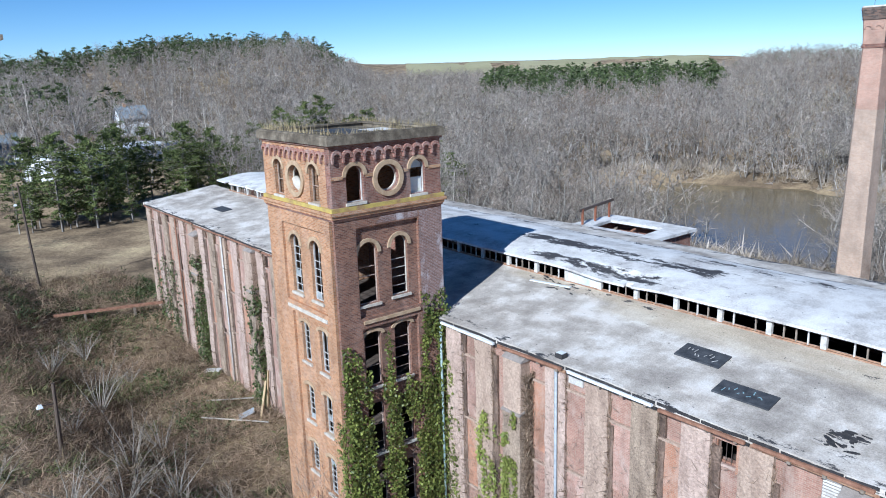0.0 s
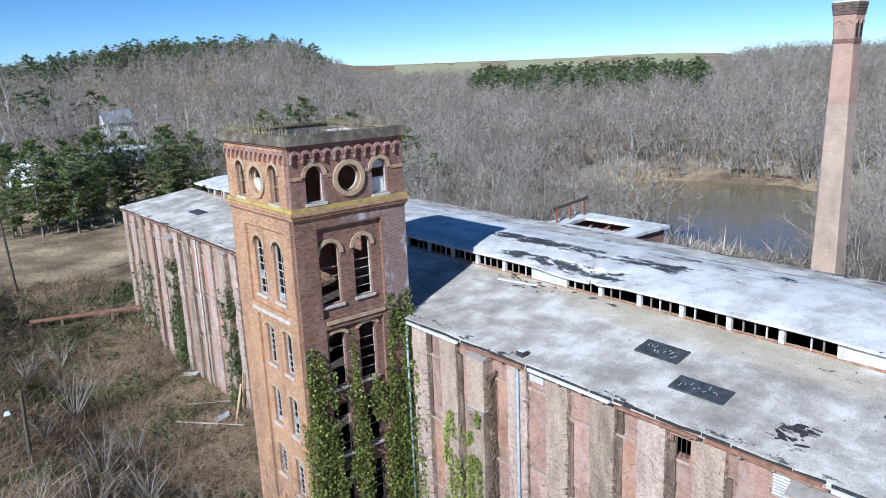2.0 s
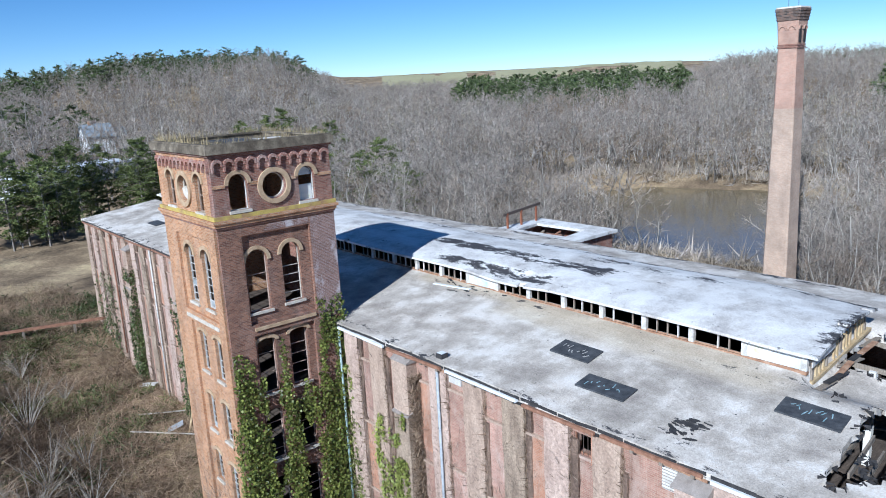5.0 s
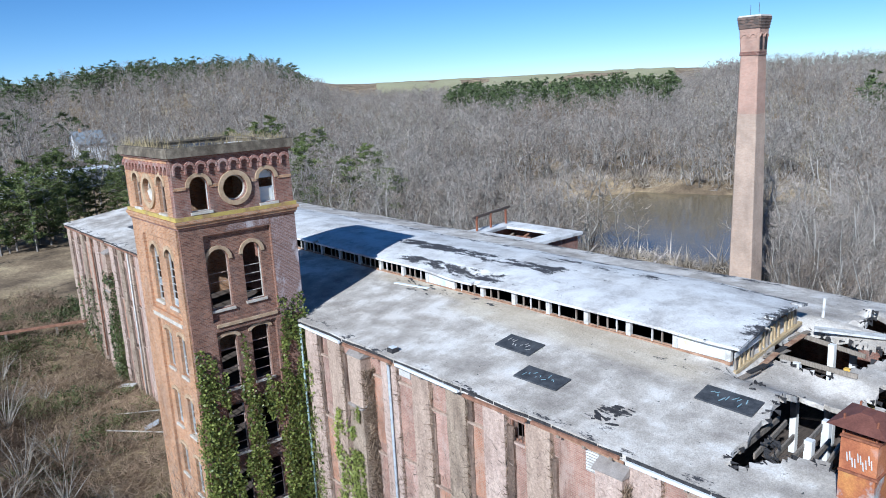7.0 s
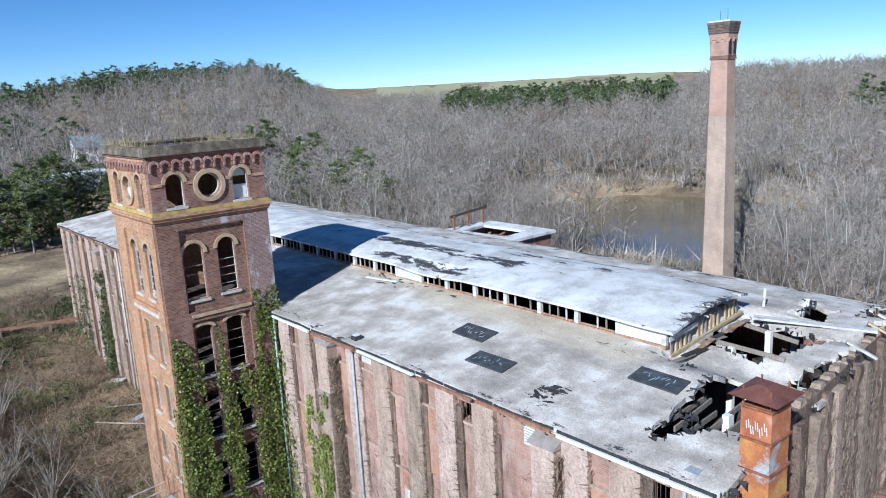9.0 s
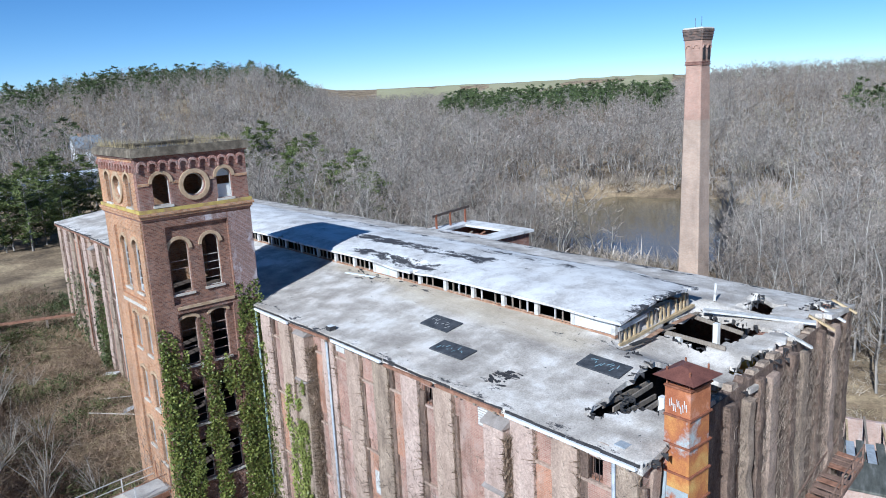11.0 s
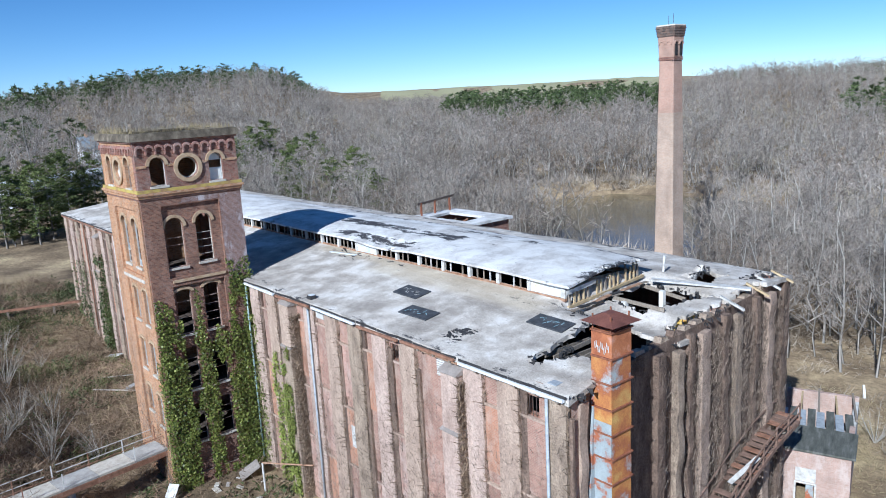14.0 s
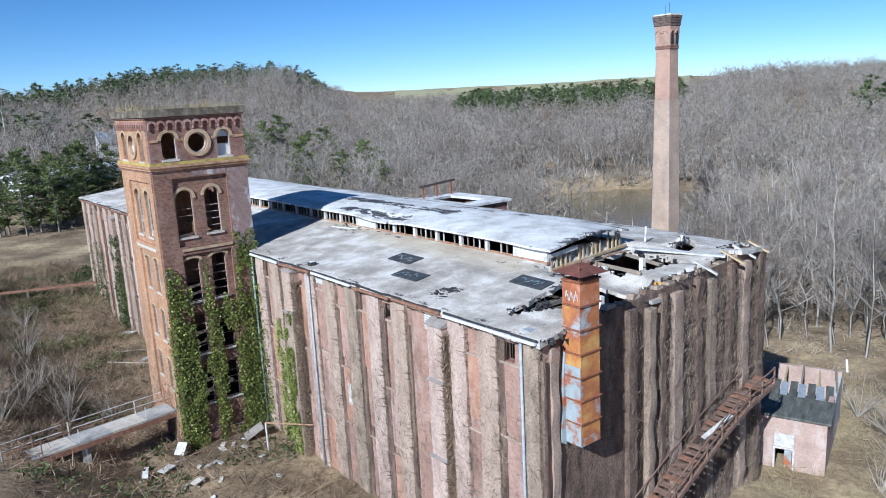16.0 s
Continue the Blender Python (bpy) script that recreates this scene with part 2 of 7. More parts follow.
def slab(shape, to3d, outer, holes, depth):
    """A flat wall with holes right through it. to3d(u, v, d) maps wall coordinates and depth to the world."""
    from mathutils.geometry import tessellate_polygon
    loops = [outer] + holes
    tris = tessellate_polygon([[Vector((u, v, 0)) for u, v in lp] for lp in loops])
    flat = [p for lp in loops for p in lp]
    n = len(flat)
    verts = [to3d(u, v, 0) for u, v in flat] + [to3d(u, v, depth) for u, v in flat]
    faces = []
    for a, b, c in tris:
        faces += [(a, b, c), (n + c, n + b, n + a)]
    k = 0
    for lp in loops:
        m = len(lp)
        for i in range(m):
            j = (i + 1) % m
            faces.append((k + i, k + j, n + k + j, n + k + i))
        k += m
    shape.add(verts, faces)
    return shape


def band(shape, to3d, inner, outer, d0, d1, closed=False):
    """A moulding between two outlines of the same length."""
    n = len(inner)
    v = [to3d(u, w, d) for d in (d0, d1) for lp in (inner, outer) for u, w in lp]
    faces = []
    for i in range(n if closed else n - 1):
        j = (i + 1) % n
        faces += [(i, j, n + j, n + i), (2 * n + i, 3 * n + i, 3 * n + j, 2 * n + j), (i, 2 * n + i, 2 * n + j, j), (n + i, n + j, 3 * n + j, 3 * n + i)]
    if not closed:
        for i in (0, n - 1):
            faces.append((i, n + i, 3 * n + i, 2 * n + i))
    shape.add(v, faces)
    return shape


def moved(pts, du, dv):
    return [(u + du, v + dv) for u, v in pts]


# ---- ground ----
def smooth(a, b, x):
    t = min(1.0, max(0.0, (x - a) / (b - a)))
    return t * t * (3 - 2 * t)


FACE, EAVE_X, SOUTH, NORTH, EAST = 22.8, 22.35, -1.0, 75.5, 44.0
LAKE_Z = -4.0


def skew(x, y):
    return y + 0.1 * (x - 22.4)
M_PANEL = brick_mat("infill_brick", (0.40, 0.24, 0.185), (0.31, 0.17, 0.13), (0.40, 0.31, 0.25), 0.65, 0.5, (0.47, 0.37, 0.31))
M_PANEL_PINK = brick_mat("pink_brick", (0.45, 0.285, 0.23), (0.37, 0.215, 0.17), (0.44, 0.34, 0.285), 0.6, 0.6, (0.51, 0.41, 0.35))
M_PANEL_ORANGE = brick_mat("orange_brick", (0.46, 0.235, 0.15), (0.40, 0.195, 0.12), (0.42, 0.31, 0.24), 0.6, 0.55, (0.48, 0.36, 0.29))
M_STUCCO_PALE = rough_mat("pale_render", [(0.25, (0.32, 0.23, 0.185)), (0.5, (0.46, 0.345, 0.285)), (0.75, (0.58, 0.45, 0.375))], 1.2, 0.95, 1.0, 0.08, 8.0, tint=0.55, stretch=(1, 1, 0.35))
M_VINEPIER = rough_mat("creeper_matted_render", [(0.28, (0.18, 0.135, 0.10)), (0.5, (0.34, 0.26, 0.195)), (0.75, (0.50, 0.39, 0.29))], 1.6, 1.0, 1.0, 0.12, 11.0, tint=0.7, stretch=(1, 1, 0.4))
# Creeper brown, darkened further to hold the end wall's and reveals' shade.
M_VINE_SHADE = rough_mat("creeper_and_shade_wall", [(0.3, (0.07, 0.05, 0.04)), (0.5, (0.18, 0.125, 0.095)), (0.75, (0.33, 0.235, 0.175))], 1.4, 1.0, 1.0, 0.15, 9.0, tint=0.7, stretch=(1, 1, 0.4))
M_LEAD = rough_mat("weathered_ledge", [(0.3, (0.20, 0.17, 0.15)), (0.7, (0.36, 0.32, 0.29))], 2.0, 0.8, 0.4)
M_WHITEWASH = rough_mat("flaking_whitewash", [(0.3, (0.33, 0.31, 0.28)), (0.5, (0.52, 0.50, 0.47)), (0.75, (0.68, 0.67, 0.65))], 2.5, 0.85, 0.5, 0.01)
M_COLUMN = rough_mat("column_paint", [(0.3, (0.6, 0.58, 0.55)), (0.7, (0.78, 0.77, 0.74))], 2.0, 0.7, 0.3, 0.01)
M_GUTTER = rough_mat("gutter_paint", [(0.3, (0.62, 0.64, 0.66)), (0.7, (0.80, 0.82, 0.84))], 3, 0.5, 0.2, 0.01)
M_ZINC = rough_mat("zinc_pipe", [(0.3, (0.25, 0.27, 0.29)), (0.7, (0.42, 0.45, 0.48))], 4, 0.55, 0.2, 0.01)
M_COPPER = rough_mat("green_pipe", [(0.3, (0.16, 0.22, 0.21)), (0.7, (0.36, 0.44, 0.43))], 3, 0.6, 0.2, 0.01)
M_IRON = rough_mat("dark_iron", [(0.3, (0.05, 0.04, 0.035)), (0.7, (0.12, 0.09, 0.075))], 6, 0.7, 0.3, 0.005)
M_RUSTPAINT = rough_mat("rusty_paint", [(0.3, (0.16, 0.08, 0.05)), (0.6, (0.32, 0.17, 0.11)), (0.8, (0.42, 0.30, 0.25))], 3, 0.8, 0.4, 0.01)
M_BOARD = rough_mat("red_board", [(0.3, (0.20, 0.10, 0.06)), (0.55, (0.36, 0.22, 0.14)), (0.8, (0.48, 0.38, 0.30))], 2.5, 0.85, 0.4, 0.01)
M_TIMBER = rough_mat("grey_timber", [(0.3, (0.15, 0.12, 0.09)), (0.7, (0.33, 0.28, 0.23))], 3, 0.9, 0.5, 0.01, stretch=(6, 6, 1))
M_STUD = rough_mat("raw_timber", [(0.3, (0.36, 0.25, 0.13)), (0.7, (0.56, 0.44, 0.27))], 3, 0.85, 0.4, 0.01)
M_PLANK = rough_mat("dark_planks", [(0.3, (0.05, 0.04, 0.035)), (0.7, (0.13, 0.10, 0.08))], 1.5, 0.9, 0.5, 0.02, stretch=(1, 6, 1))
M_SLATE = rough_mat("slate_cover", [(0.35, (0.035, 0.037, 0.042)), (0.7, (0.09, 0.093, 0.10))], 2.5, 0.7, 0.4, 0.01)
M_SCRAWL = rough_mat("blue_scrawl", [(0.3, (0.16, 0.28, 0.32)), (0.7, (0.36, 0.48, 0.52))], 5, 0.7, 0.2, 0.005)
M_MURAL = rough_mat("faded_mural", [(0.3, (0.30, 0.42, 0.52)), (0.45, (0.52, 0.56, 0.58)), (0.6, (0.68, 0.67, 0.62)), (0.75, (0.52, 0.55, 0.28))], 0.9, 0.85, 0.4, 0.01)
M_MURAL_WARM = rough_mat("warm_mural", [(0.3, (0.42, 0.12, 0.06)), (0.5, (0.65, 0.42, 0.08)), (0.75, (0.6, 0.55, 0.45))], 1.2, 0.85, 0.3, 0.01)
M_STONE = rough_mat("tan_stone", [(0.3, (0.30, 0.20, 0.12)), (0.5, (0.42, 0.30, 0.19)), (0.75, (0.52, 0.40, 0.27))], 2.5, 0.9, 0.5, 0.02)
M_STONE_PALE = rough_mat("pale_stone", [(0.3, (0.38, 0.33, 0.27)), (0.5, (0.52, 0.47, 0.40)), (0.75, (0.64, 0.60, 0.54))], 2.5, 0.9, 0.5, 0.02)
M_BRICK_PINK = brick_mat("pink_corbel_brick", (0.36, 0.18, 0.145), (0.26, 0.12, 0.095), (0.36, 0.27, 0.22), 0.4, 0.25)
# Darker copy of the tower brick: the south side's shade is painted in.
M_TOWER_SHADE = brick_mat("tower_shaded_brick", (0.29, 0.145, 0.095), (0.13, 0.062, 0.045), (0.27, 0.2, 0.16), 0.6, 0.08, relief=0.9)
M_PURPLE = brick_mat("lavender_washed_brick", (0.25, 0.15, 0.125), (0.17, 0.10, 0.085), (0.34, 0.29, 0.28), 0.35, 0.75, (0.52, 0.48, 0.49))
M_LICHEN = rough_mat("lichen_course", [(0.35, (0.30, 0.19, 0.10)), (0.5, (0.42, 0.32, 0.10)), (0.65, (0.50, 0.40, 0.10))], 1.2, 0.95, 0.6, 0.02)
M_CAP = rough_mat("mossy_concrete", [(0.3, (0.06, 0.048, 0.035)), (0.5, (0.14, 0.115, 0.085)), (0.72, (0.32, 0.27, 0.20))], 1.3, 0.95, 0.7, 0.03, 14)
M_CHIMNEY_RED = brick_mat("chimney_red_brick", (0.46, 0.29, 0.22), (0.40, 0.24, 0.18), (0.42, 0.33, 0.27), 0.2)
M_CROWN = brick_mat("sooty_crown", (0.20, 0.13, 0.10), (0.08, 0.068, 0.062), (0.18, 0.155, 0.14), 0.6, 0.3, (0.30, 0.26, 0.23), size=(0.3, 0.12))
M_GLASS, _nt, _bs = nodes_of("dusty_glass")
_bs.inputs["Base Color"].default_value = (0.30, 0.34, 0.36, 1)
_bs.inputs["Roughness"].default_value = 0.12
_nt.links.new(ramp_of(_nt, noise_of(_nt, 2.0, 5, 0.7), [(0.3, (0.18, 0.21, 0.23)), (0.7, (0.42, 0.46, 0.47))]), _bs.inputs["Base Color"])
M_SCRAWL_RED = rough_mat("red_scrawl", [(0.3, (0.40, 0.14, 0.18)), (0.7, (0.5, 0.3, 0.36))], 5, 0.7, 0.2, 0.005)
M_STRAW = rough_mat("dry_straw", [(0.3, (0.22, 0.17, 0.09)), (0.7, (0.42, 0.34, 0.20))], 3, 1.0, 0)
M_DUCT = rough_mat("rusted_sheet", [(0.34, (0.42, 0.46, 0.46)), (0.45, (0.36, 0.13, 0.06)), (0.55, (0.48, 0.21, 0.07)), (0.7, (0.58, 0.36, 0.12))], 0.75, 0.75, 0.4, 0.01, 20, 0.15)
M_DUCT_RED = rough_mat("red_rusted_sheet", [(0.3, (0.30, 0.10, 0.05)), (0.55, (0.46, 0.18, 0.08)), (0.75, (0.60, 0.36, 0.28))], 1.2, 0.75, 0.4, 0.01, 20, 0.15)
M_RUST = rough_mat("dark_rust", [(0.3, (0.14, 0.05, 0.03)), (0.7, (0.32, 0.13, 0.07))], 4, 0.85, 0.5, 0.01)
M_RUST_HOOD = rough_mat("rusted_hood", [(0.3, (0.11, 0.045, 0.035)), (0.7, (0.22, 0.09, 0.065))], 1.5, 0.7, 0.3, 0.01, 20, 0.2)
M_FADED = rough_mat("faded_blue_sheet", [(0.42, (0.34, 0.12, 0.06)), (0.5, (0.30, 0.33, 0.34)), (0.72, (0.40, 0.45, 0.47))], 1.2, 0.7, 0.3, 0.01)
M_PINKWASH = brick_mat("pink_washed_brick", (0.46, 0.33, 0.28), (0.40, 0.27, 0.22), (0.44, 0.37, 0.32), 0.45, 0.6, (0.56, 0.48, 0.44))
M_MOSSROOF = rough_mat("mossy_slab", [(0.3, (0.05, 0.055, 0.045)), (0.55, (0.12, 0.12, 0.105)), (0.75, (0.22, 0.22, 0.2))], 1.5, 0.9, 0.6, 0.02, stretch=(0.4, 2, 1))
M_WALKBOARD = rough_mat("brown_walk_board", [(0.3, (0.12, 0.075, 0.055)), (0.7, (0.28, 0.18, 0.135))], 2.5, 0.9, 0.5, 0.01)
M_DECK = rough_mat("bridge_concrete", [(0.3, (0.28, 0.26, 0.24)), (0.7, (0.50, 0.48, 0.45))], 1.5, 0.9, 0.5, 0.02)


def leaf_mat(name, a, b, rough=0.6, spec=0.3, clump=0.13, vary=0.6, drift=0.0):
    """Leaves or twigs: each differs a little, and whole clumps differ in tone."""
    m, nt, bs = nodes_of(name)
    g = nt.nodes.new("ShaderNodeNewGeometry")
    col = ramp_of(nt, g.outputs["Random Per Island"], [(0.0, a), (1.0, b)])
    col = mix_of(nt, vary, col, ramp_of(nt, noise_of(nt, clump, 3, 0.7, g.outputs["Position"]), [(0.35, (0.2, 0.19, 0.18)), (0.52, (0.5, 0.5, 0.5)), (0.68, (0.82, 0.79, 0.76))]), 'OVERLAY')
    if drift:
        tone = ramp_of(nt, noise_of(nt, 0.035, 4, 0.75, g.outputs["Position"]), [(0.32, (0.40, 0.31, 0.22)), (0.45, (0.5, 0.48, 0.46)), (0.56, (0.58, 0.57, 0.57)), (0.68, (0.42, 0.41, 0.27))])
        col = mix_of(nt, drift, col, tone, 'OVERLAY')
    nt.links.new(col, bs.inputs["Base Color"])
    bs.inputs["Roughness"].default_value, bs.inputs["Specular IOR Level"].default_value = rough, spec
    return m


M_TRUNK = leaf_mat("grey_bark", (0.13, 0.112, 0.095), (0.44, 0.41, 0.37), 0.95, 0.1)
M_TRUNK_PALE = leaf_mat("pale_bark", (0.29, 0.265, 0.23), (0.46, 0.43, 0.38), 0.95, 0.1)
M_TWIG = leaf_mat("grey_twigs", (0.165, 0.143, 0.122), (0.42, 0.38, 0.345), 0.95, 0.1, drift=0.9)
M_TWIG_PALE = leaf_mat("tan_twigs", (0.26, 0.215, 0.165), (0.44, 0.38, 0.30), 0.95, 0.1)
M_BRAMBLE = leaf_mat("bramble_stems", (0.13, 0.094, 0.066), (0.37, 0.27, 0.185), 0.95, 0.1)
M_CREEPER = leaf_mat("dead_creeper_stems", (0.15, 0.115, 0.09), (0.34, 0.27, 0.21), 0.95, 0.1)
M_NEEDLE = leaf_mat("pine_needles", (0.05, 0.075, 0.02), (0.19, 0.215, 0.075), 0.7, 0.25)
M_NEEDLE_FAR = leaf_mat("distant_pine_needles", (0.05, 0.075, 0.028), (0.125, 0.155, 0.065), 0.8, 0.2)
M_IVY = leaf_mat("ivy_leaves", (0.045, 0.065, 0.012), (0.22, 0.245, 0.055), 0.5, 0.35, 0.9, 0.7)
M_IVY_YELLOW = leaf_mat("yellow_ivy_leaves", (0.13, 0.16, 0.03), (0.30, 0.32, 0.08), 0.55, 0.35)
M_LEAF_DARK = leaf_mat("dark_leaves", (0.035, 0.05, 0.016), (0.11, 0.13, 0.045), 0.6, 0.3)
M_LEAF_OLIVE = leaf_mat("olive_leaves", (0.07, 0.08, 0.03), (0.17, 0.17, 0.07), 0.7, 0.2)
M_SHINGLE = rough_mat("grey_blue_shingles", [(0.3, (0.16, 0.19, 0.22)), (0.7, (0.28, 0.32, 0.36))], 1.5, 0.85, 0.4, 0.02)
M_SIDING = rough_mat("white_siding", [(0.3, (0.62, 0.63, 0.65)), (0.7, (0.78, 0.79, 0.80))], 0.8, 0.7, 0.3, 0.01, 8, stretch=(1, 1, 6))
M_POLE = rough_mat("tarred_pole", [(0.3, (0.06, 0.045, 0.035)), (0.7, (0.15, 0.115, 0.09))], 3, 0.9, 0.4, 0.01, stretch=(6, 6, 1))
M_FIELD = rough_mat("pasture_grass", [(0.3, (0.29, 0.27, 0.15)), (0.7, (0.41, 0.375, 0.22))], 0.02, 1.0, 0.4, 0.1, 1.0, tint=0.3)


def span(a, b, step):
    n = max(1, round((b - a) / step))
    return [a + (b - a) * i / n for i in range(n + 1)]


# ---- land ----
def bearing(x, y):
    return math.degrees(math.atan2(x, y))


def lake_d(x, y):
    """Below 1 inside the lake."""
    wob = 0.13 * noise.noise((x * 0.03, y * 0.03, 3)) + 0.05 * noise.noise((x * 0.1, y * 0.1, 4))
    return min(math.hypot((x - 133) / 34, (y - 78) / 35), math.hypot((x - 119) / 18, (y - 52) / 17)) + wob


def land(x, y):
    # yard beside the mill, rising to the lane in the west
    z = -0.6 + 0.55 * smooth(40, 24, y) * smooth(10, 18, x) - 1.9 * smooth(18, 46, x) * smooth(40, 0, y)
    z -= 0.9 * smooth(41, 46, x) * smooth(74, 62, x) * smooth(16, 8, y)
    z += 3.9 * smooth(14.5, 4.5, x) * smooth(-60, 25, y)
    z += 3.2 * smooth(66, 80, y) * smooth(80, 50, x)
    z -= 2.2 * smooth(44, 85, x) * smooth(140, 60, y)
    z += 2.5 * smooth(95, 190, y)
    r = math.hypot(x - 3, y + 5)
    az = bearing(x - 3, y + 5)
    left, right = smooth(34, 27, az), smooth(57, 63, az)
    high = 40.0 * left * (0.66 + 0.34 * smooth(6, 20, az)) + 21.0 * right + 11.5 * (1 - left - right)
    z += high * smooth(150, 560, r)
    z += 16.5 * (1 - left - right) * smooth(560, 800, r)
    d = lake_d(x, y)
    z = z + (LAKE_Z - 1.2 - z) * smooth(1.12, 0.92, d)
    if r > 30:
        z += 0.5 * noise.noise((x * 0.05, y * 0.05, 0)) * smooth(60, 160, r) * 3 * smooth(1.0, 1.3, d)
    z += 0.16 * noise.noise((x * 0.25, y * 0.25, 2)) + 0.07 * noise.noise((x * 0.9, y * 0.9, 6))
    return z


def axis(fine0, fine1, step, far0, far1):
    out = list(span(fine0, fine1, step))
    s, p = step, fine1
    while p < far1:
        s *= 1.09
        p += s
        out.append(p)
    s, p = step, fine0
    while p > far0:
        s *= 1.09
        p -= s
        out.insert(0, p)
    return out


gx, gy = axis(-12, 66, 0.9, -1500, 1900), axis(-14, 100, 0.9, -900, 1900)
gv = [(x, y, land(x, y)) for x in gx for y in gy]
ny_ = len(gy)
gf = [(i * ny_ + j, (i + 1) * ny_ + j, (i + 1) * ny_ + j + 1, i * ny_ + j + 1) for i in range(len(gx) - 1) for j in range(ny_ - 1)]
gm = bpy.data.meshes.new("ground")
gm.from_pydata(gv, [], gf)
gm.shade_smooth()
gm.materials.append(M_GROUND)
tagged(new("ground", gm), "rough brown winter ground with leaf litter and weeds", "ground", kind="structure")
w = Shape()
w.add([(60, -20, LAKE_Z), (190, -20, LAKE_Z), (190, 135, LAKE_Z), (60, 135, LAKE_Z)], [(0, 1, 2, 3)])
solid("water", w, M_WATER, "still lake reflecting the sky, tinted brown for tree reflections", "lake", kind="structure")


f_ = Shape()
fr_, fa_ = [575, 640, 700, 760, 830, 920, 1050], [35.5 + 0.85 * i for i in range(27)]
fv = [(3 + r * math.sin(radians(a)), -5 + r * math.cos(radians(a)), land(3 + r * math.sin(radians(a)), -5 + r * math.cos(radians(a))) + 0.5) for r in fr_ for a in fa_]
f_.add(fv, [(i * 27 + j, i * 27 + j + 1, (i + 1) * 27 + j + 1, (i + 1) * 27 + j) for i in range(len(fr_) - 1) for j in range(26)])
solid("grass_field", f_, M_FIELD, "pale green pasture on the far ridge", "field", kind="structure", smooth=True)


# ---- the mill ----
EAVE_Z = 12.85


def roof_z(x, y):
    rise = 0.1 * (x - 22.35) if x < 33.3 else 0.1 * (33.3 - 22.35) - 0.095 * (x - 33.3)
    return EAVE_Z + rise + 0.05 * noise.noise((x * 0.3, y * 0.22, 1.0)) - 0.14 * smooth(9, -1, y)


def grid_sheet(xs, ys, keep, z, thick, jag=0.0):
    """A roof sheet of small cells, with real thickness and torn holes."""
    s = Shape()
    nx, ny = len(xs), len(ys)
    top = {}

    def corner(i, j):
        if (i, j) not in top:
            x, y = xs[i], ys[j]
            if jag and 0 < i < nx - 1 and 0 < j < ny - 1:
                x += jag * noise.noise((x * 2.1, y * 2.1, 5))
                y += jag * noise.noise((x * 2.1, y * 2.1, 9))
            zz = z(x, y)
            top[i, j] = len(s.v)
            s.v += [(x, skew(x, y), zz), (x, skew(x, y), zz - thick)]
        return top[i, j]

    on = [[keep(0.5 * (xs[i] + xs[i + 1]), 0.5 * (ys[j] + ys[j + 1])) for j in range(ny - 1)] for i in range(nx - 1)]
    for i in range(nx - 1):
        for j in range(ny - 1):
            if not on[i][j]:
                continue
            a, b, c, d = corner(i, j), corner(i + 1, j), corner(i + 1, j + 1), corner(i, j + 1)
            s.f += [(a, b, c, d), (d + 1, c + 1, b + 1, a + 1)]
            for (p, q, di, dj) in ((a, b, 0, -1), (b, c, 1, 0), (c, d, 0, 1), (d, a, -1, 0)):
                k, l = i + di, j + dj
                if not (0 <= k < nx - 1 and 0 <= l < ny - 1 and on[k][l]):
                    s.f.append((p, p + 1, q + 1, q))
    return s




mill = thing("mill_building", "long derelict brick textile mill with a torn flat roof", "building")

# walls: the west front stands in bays of piers and bricked-up window strips
W_T = 0.45
west_holes = [(10.3, 11.2, 0.85, 0.85), (1.0, 11.2, 0.75, 0.9), (12.5, 3.7, 0.5, 0.6), (48.0, 11.2, 0.5, 0.9), (61.0, 8.0, 0.5, 1.2)]
s = Shape()
slab(s, lambda u, v, d: (FACE + d, u, v), [(SOUTH, -3), (NORTH, -3), (NORTH, 12.75), (SOUTH, 12.75)],
     [[(y - w / 2, z), (y + w / 2, z), (y + w / 2, z + h), (y - w / 2, z + h)] for y, z, w, h in west_holes], W_T)
part("west_wall", s, M_PANEL, mill, "pink and orange brick wall of bricked-up windows")
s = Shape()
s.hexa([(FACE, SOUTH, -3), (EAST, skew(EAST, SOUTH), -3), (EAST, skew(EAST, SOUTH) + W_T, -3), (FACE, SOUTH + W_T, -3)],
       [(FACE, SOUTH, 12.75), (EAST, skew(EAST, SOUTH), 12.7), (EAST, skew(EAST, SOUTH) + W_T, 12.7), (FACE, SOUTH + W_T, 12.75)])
# The creeper tone here also carries the end wall's painted shade.
part("south_wall", s, M_VINE_SHADE, mill, "brown wall matted with dead creeper, its shade painted in")
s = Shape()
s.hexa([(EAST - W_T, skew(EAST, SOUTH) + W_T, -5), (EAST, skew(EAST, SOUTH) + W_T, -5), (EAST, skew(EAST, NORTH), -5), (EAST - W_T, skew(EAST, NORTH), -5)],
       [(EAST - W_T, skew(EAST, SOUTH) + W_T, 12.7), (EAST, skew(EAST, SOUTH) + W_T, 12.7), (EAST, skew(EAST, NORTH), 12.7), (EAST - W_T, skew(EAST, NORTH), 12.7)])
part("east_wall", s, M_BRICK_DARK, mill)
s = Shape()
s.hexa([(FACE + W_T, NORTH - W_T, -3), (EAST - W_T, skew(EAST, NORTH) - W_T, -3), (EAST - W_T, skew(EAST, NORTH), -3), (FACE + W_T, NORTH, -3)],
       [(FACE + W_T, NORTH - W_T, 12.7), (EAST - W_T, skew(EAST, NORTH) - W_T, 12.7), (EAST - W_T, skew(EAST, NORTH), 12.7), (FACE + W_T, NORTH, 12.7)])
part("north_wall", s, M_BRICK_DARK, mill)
s = Shape()
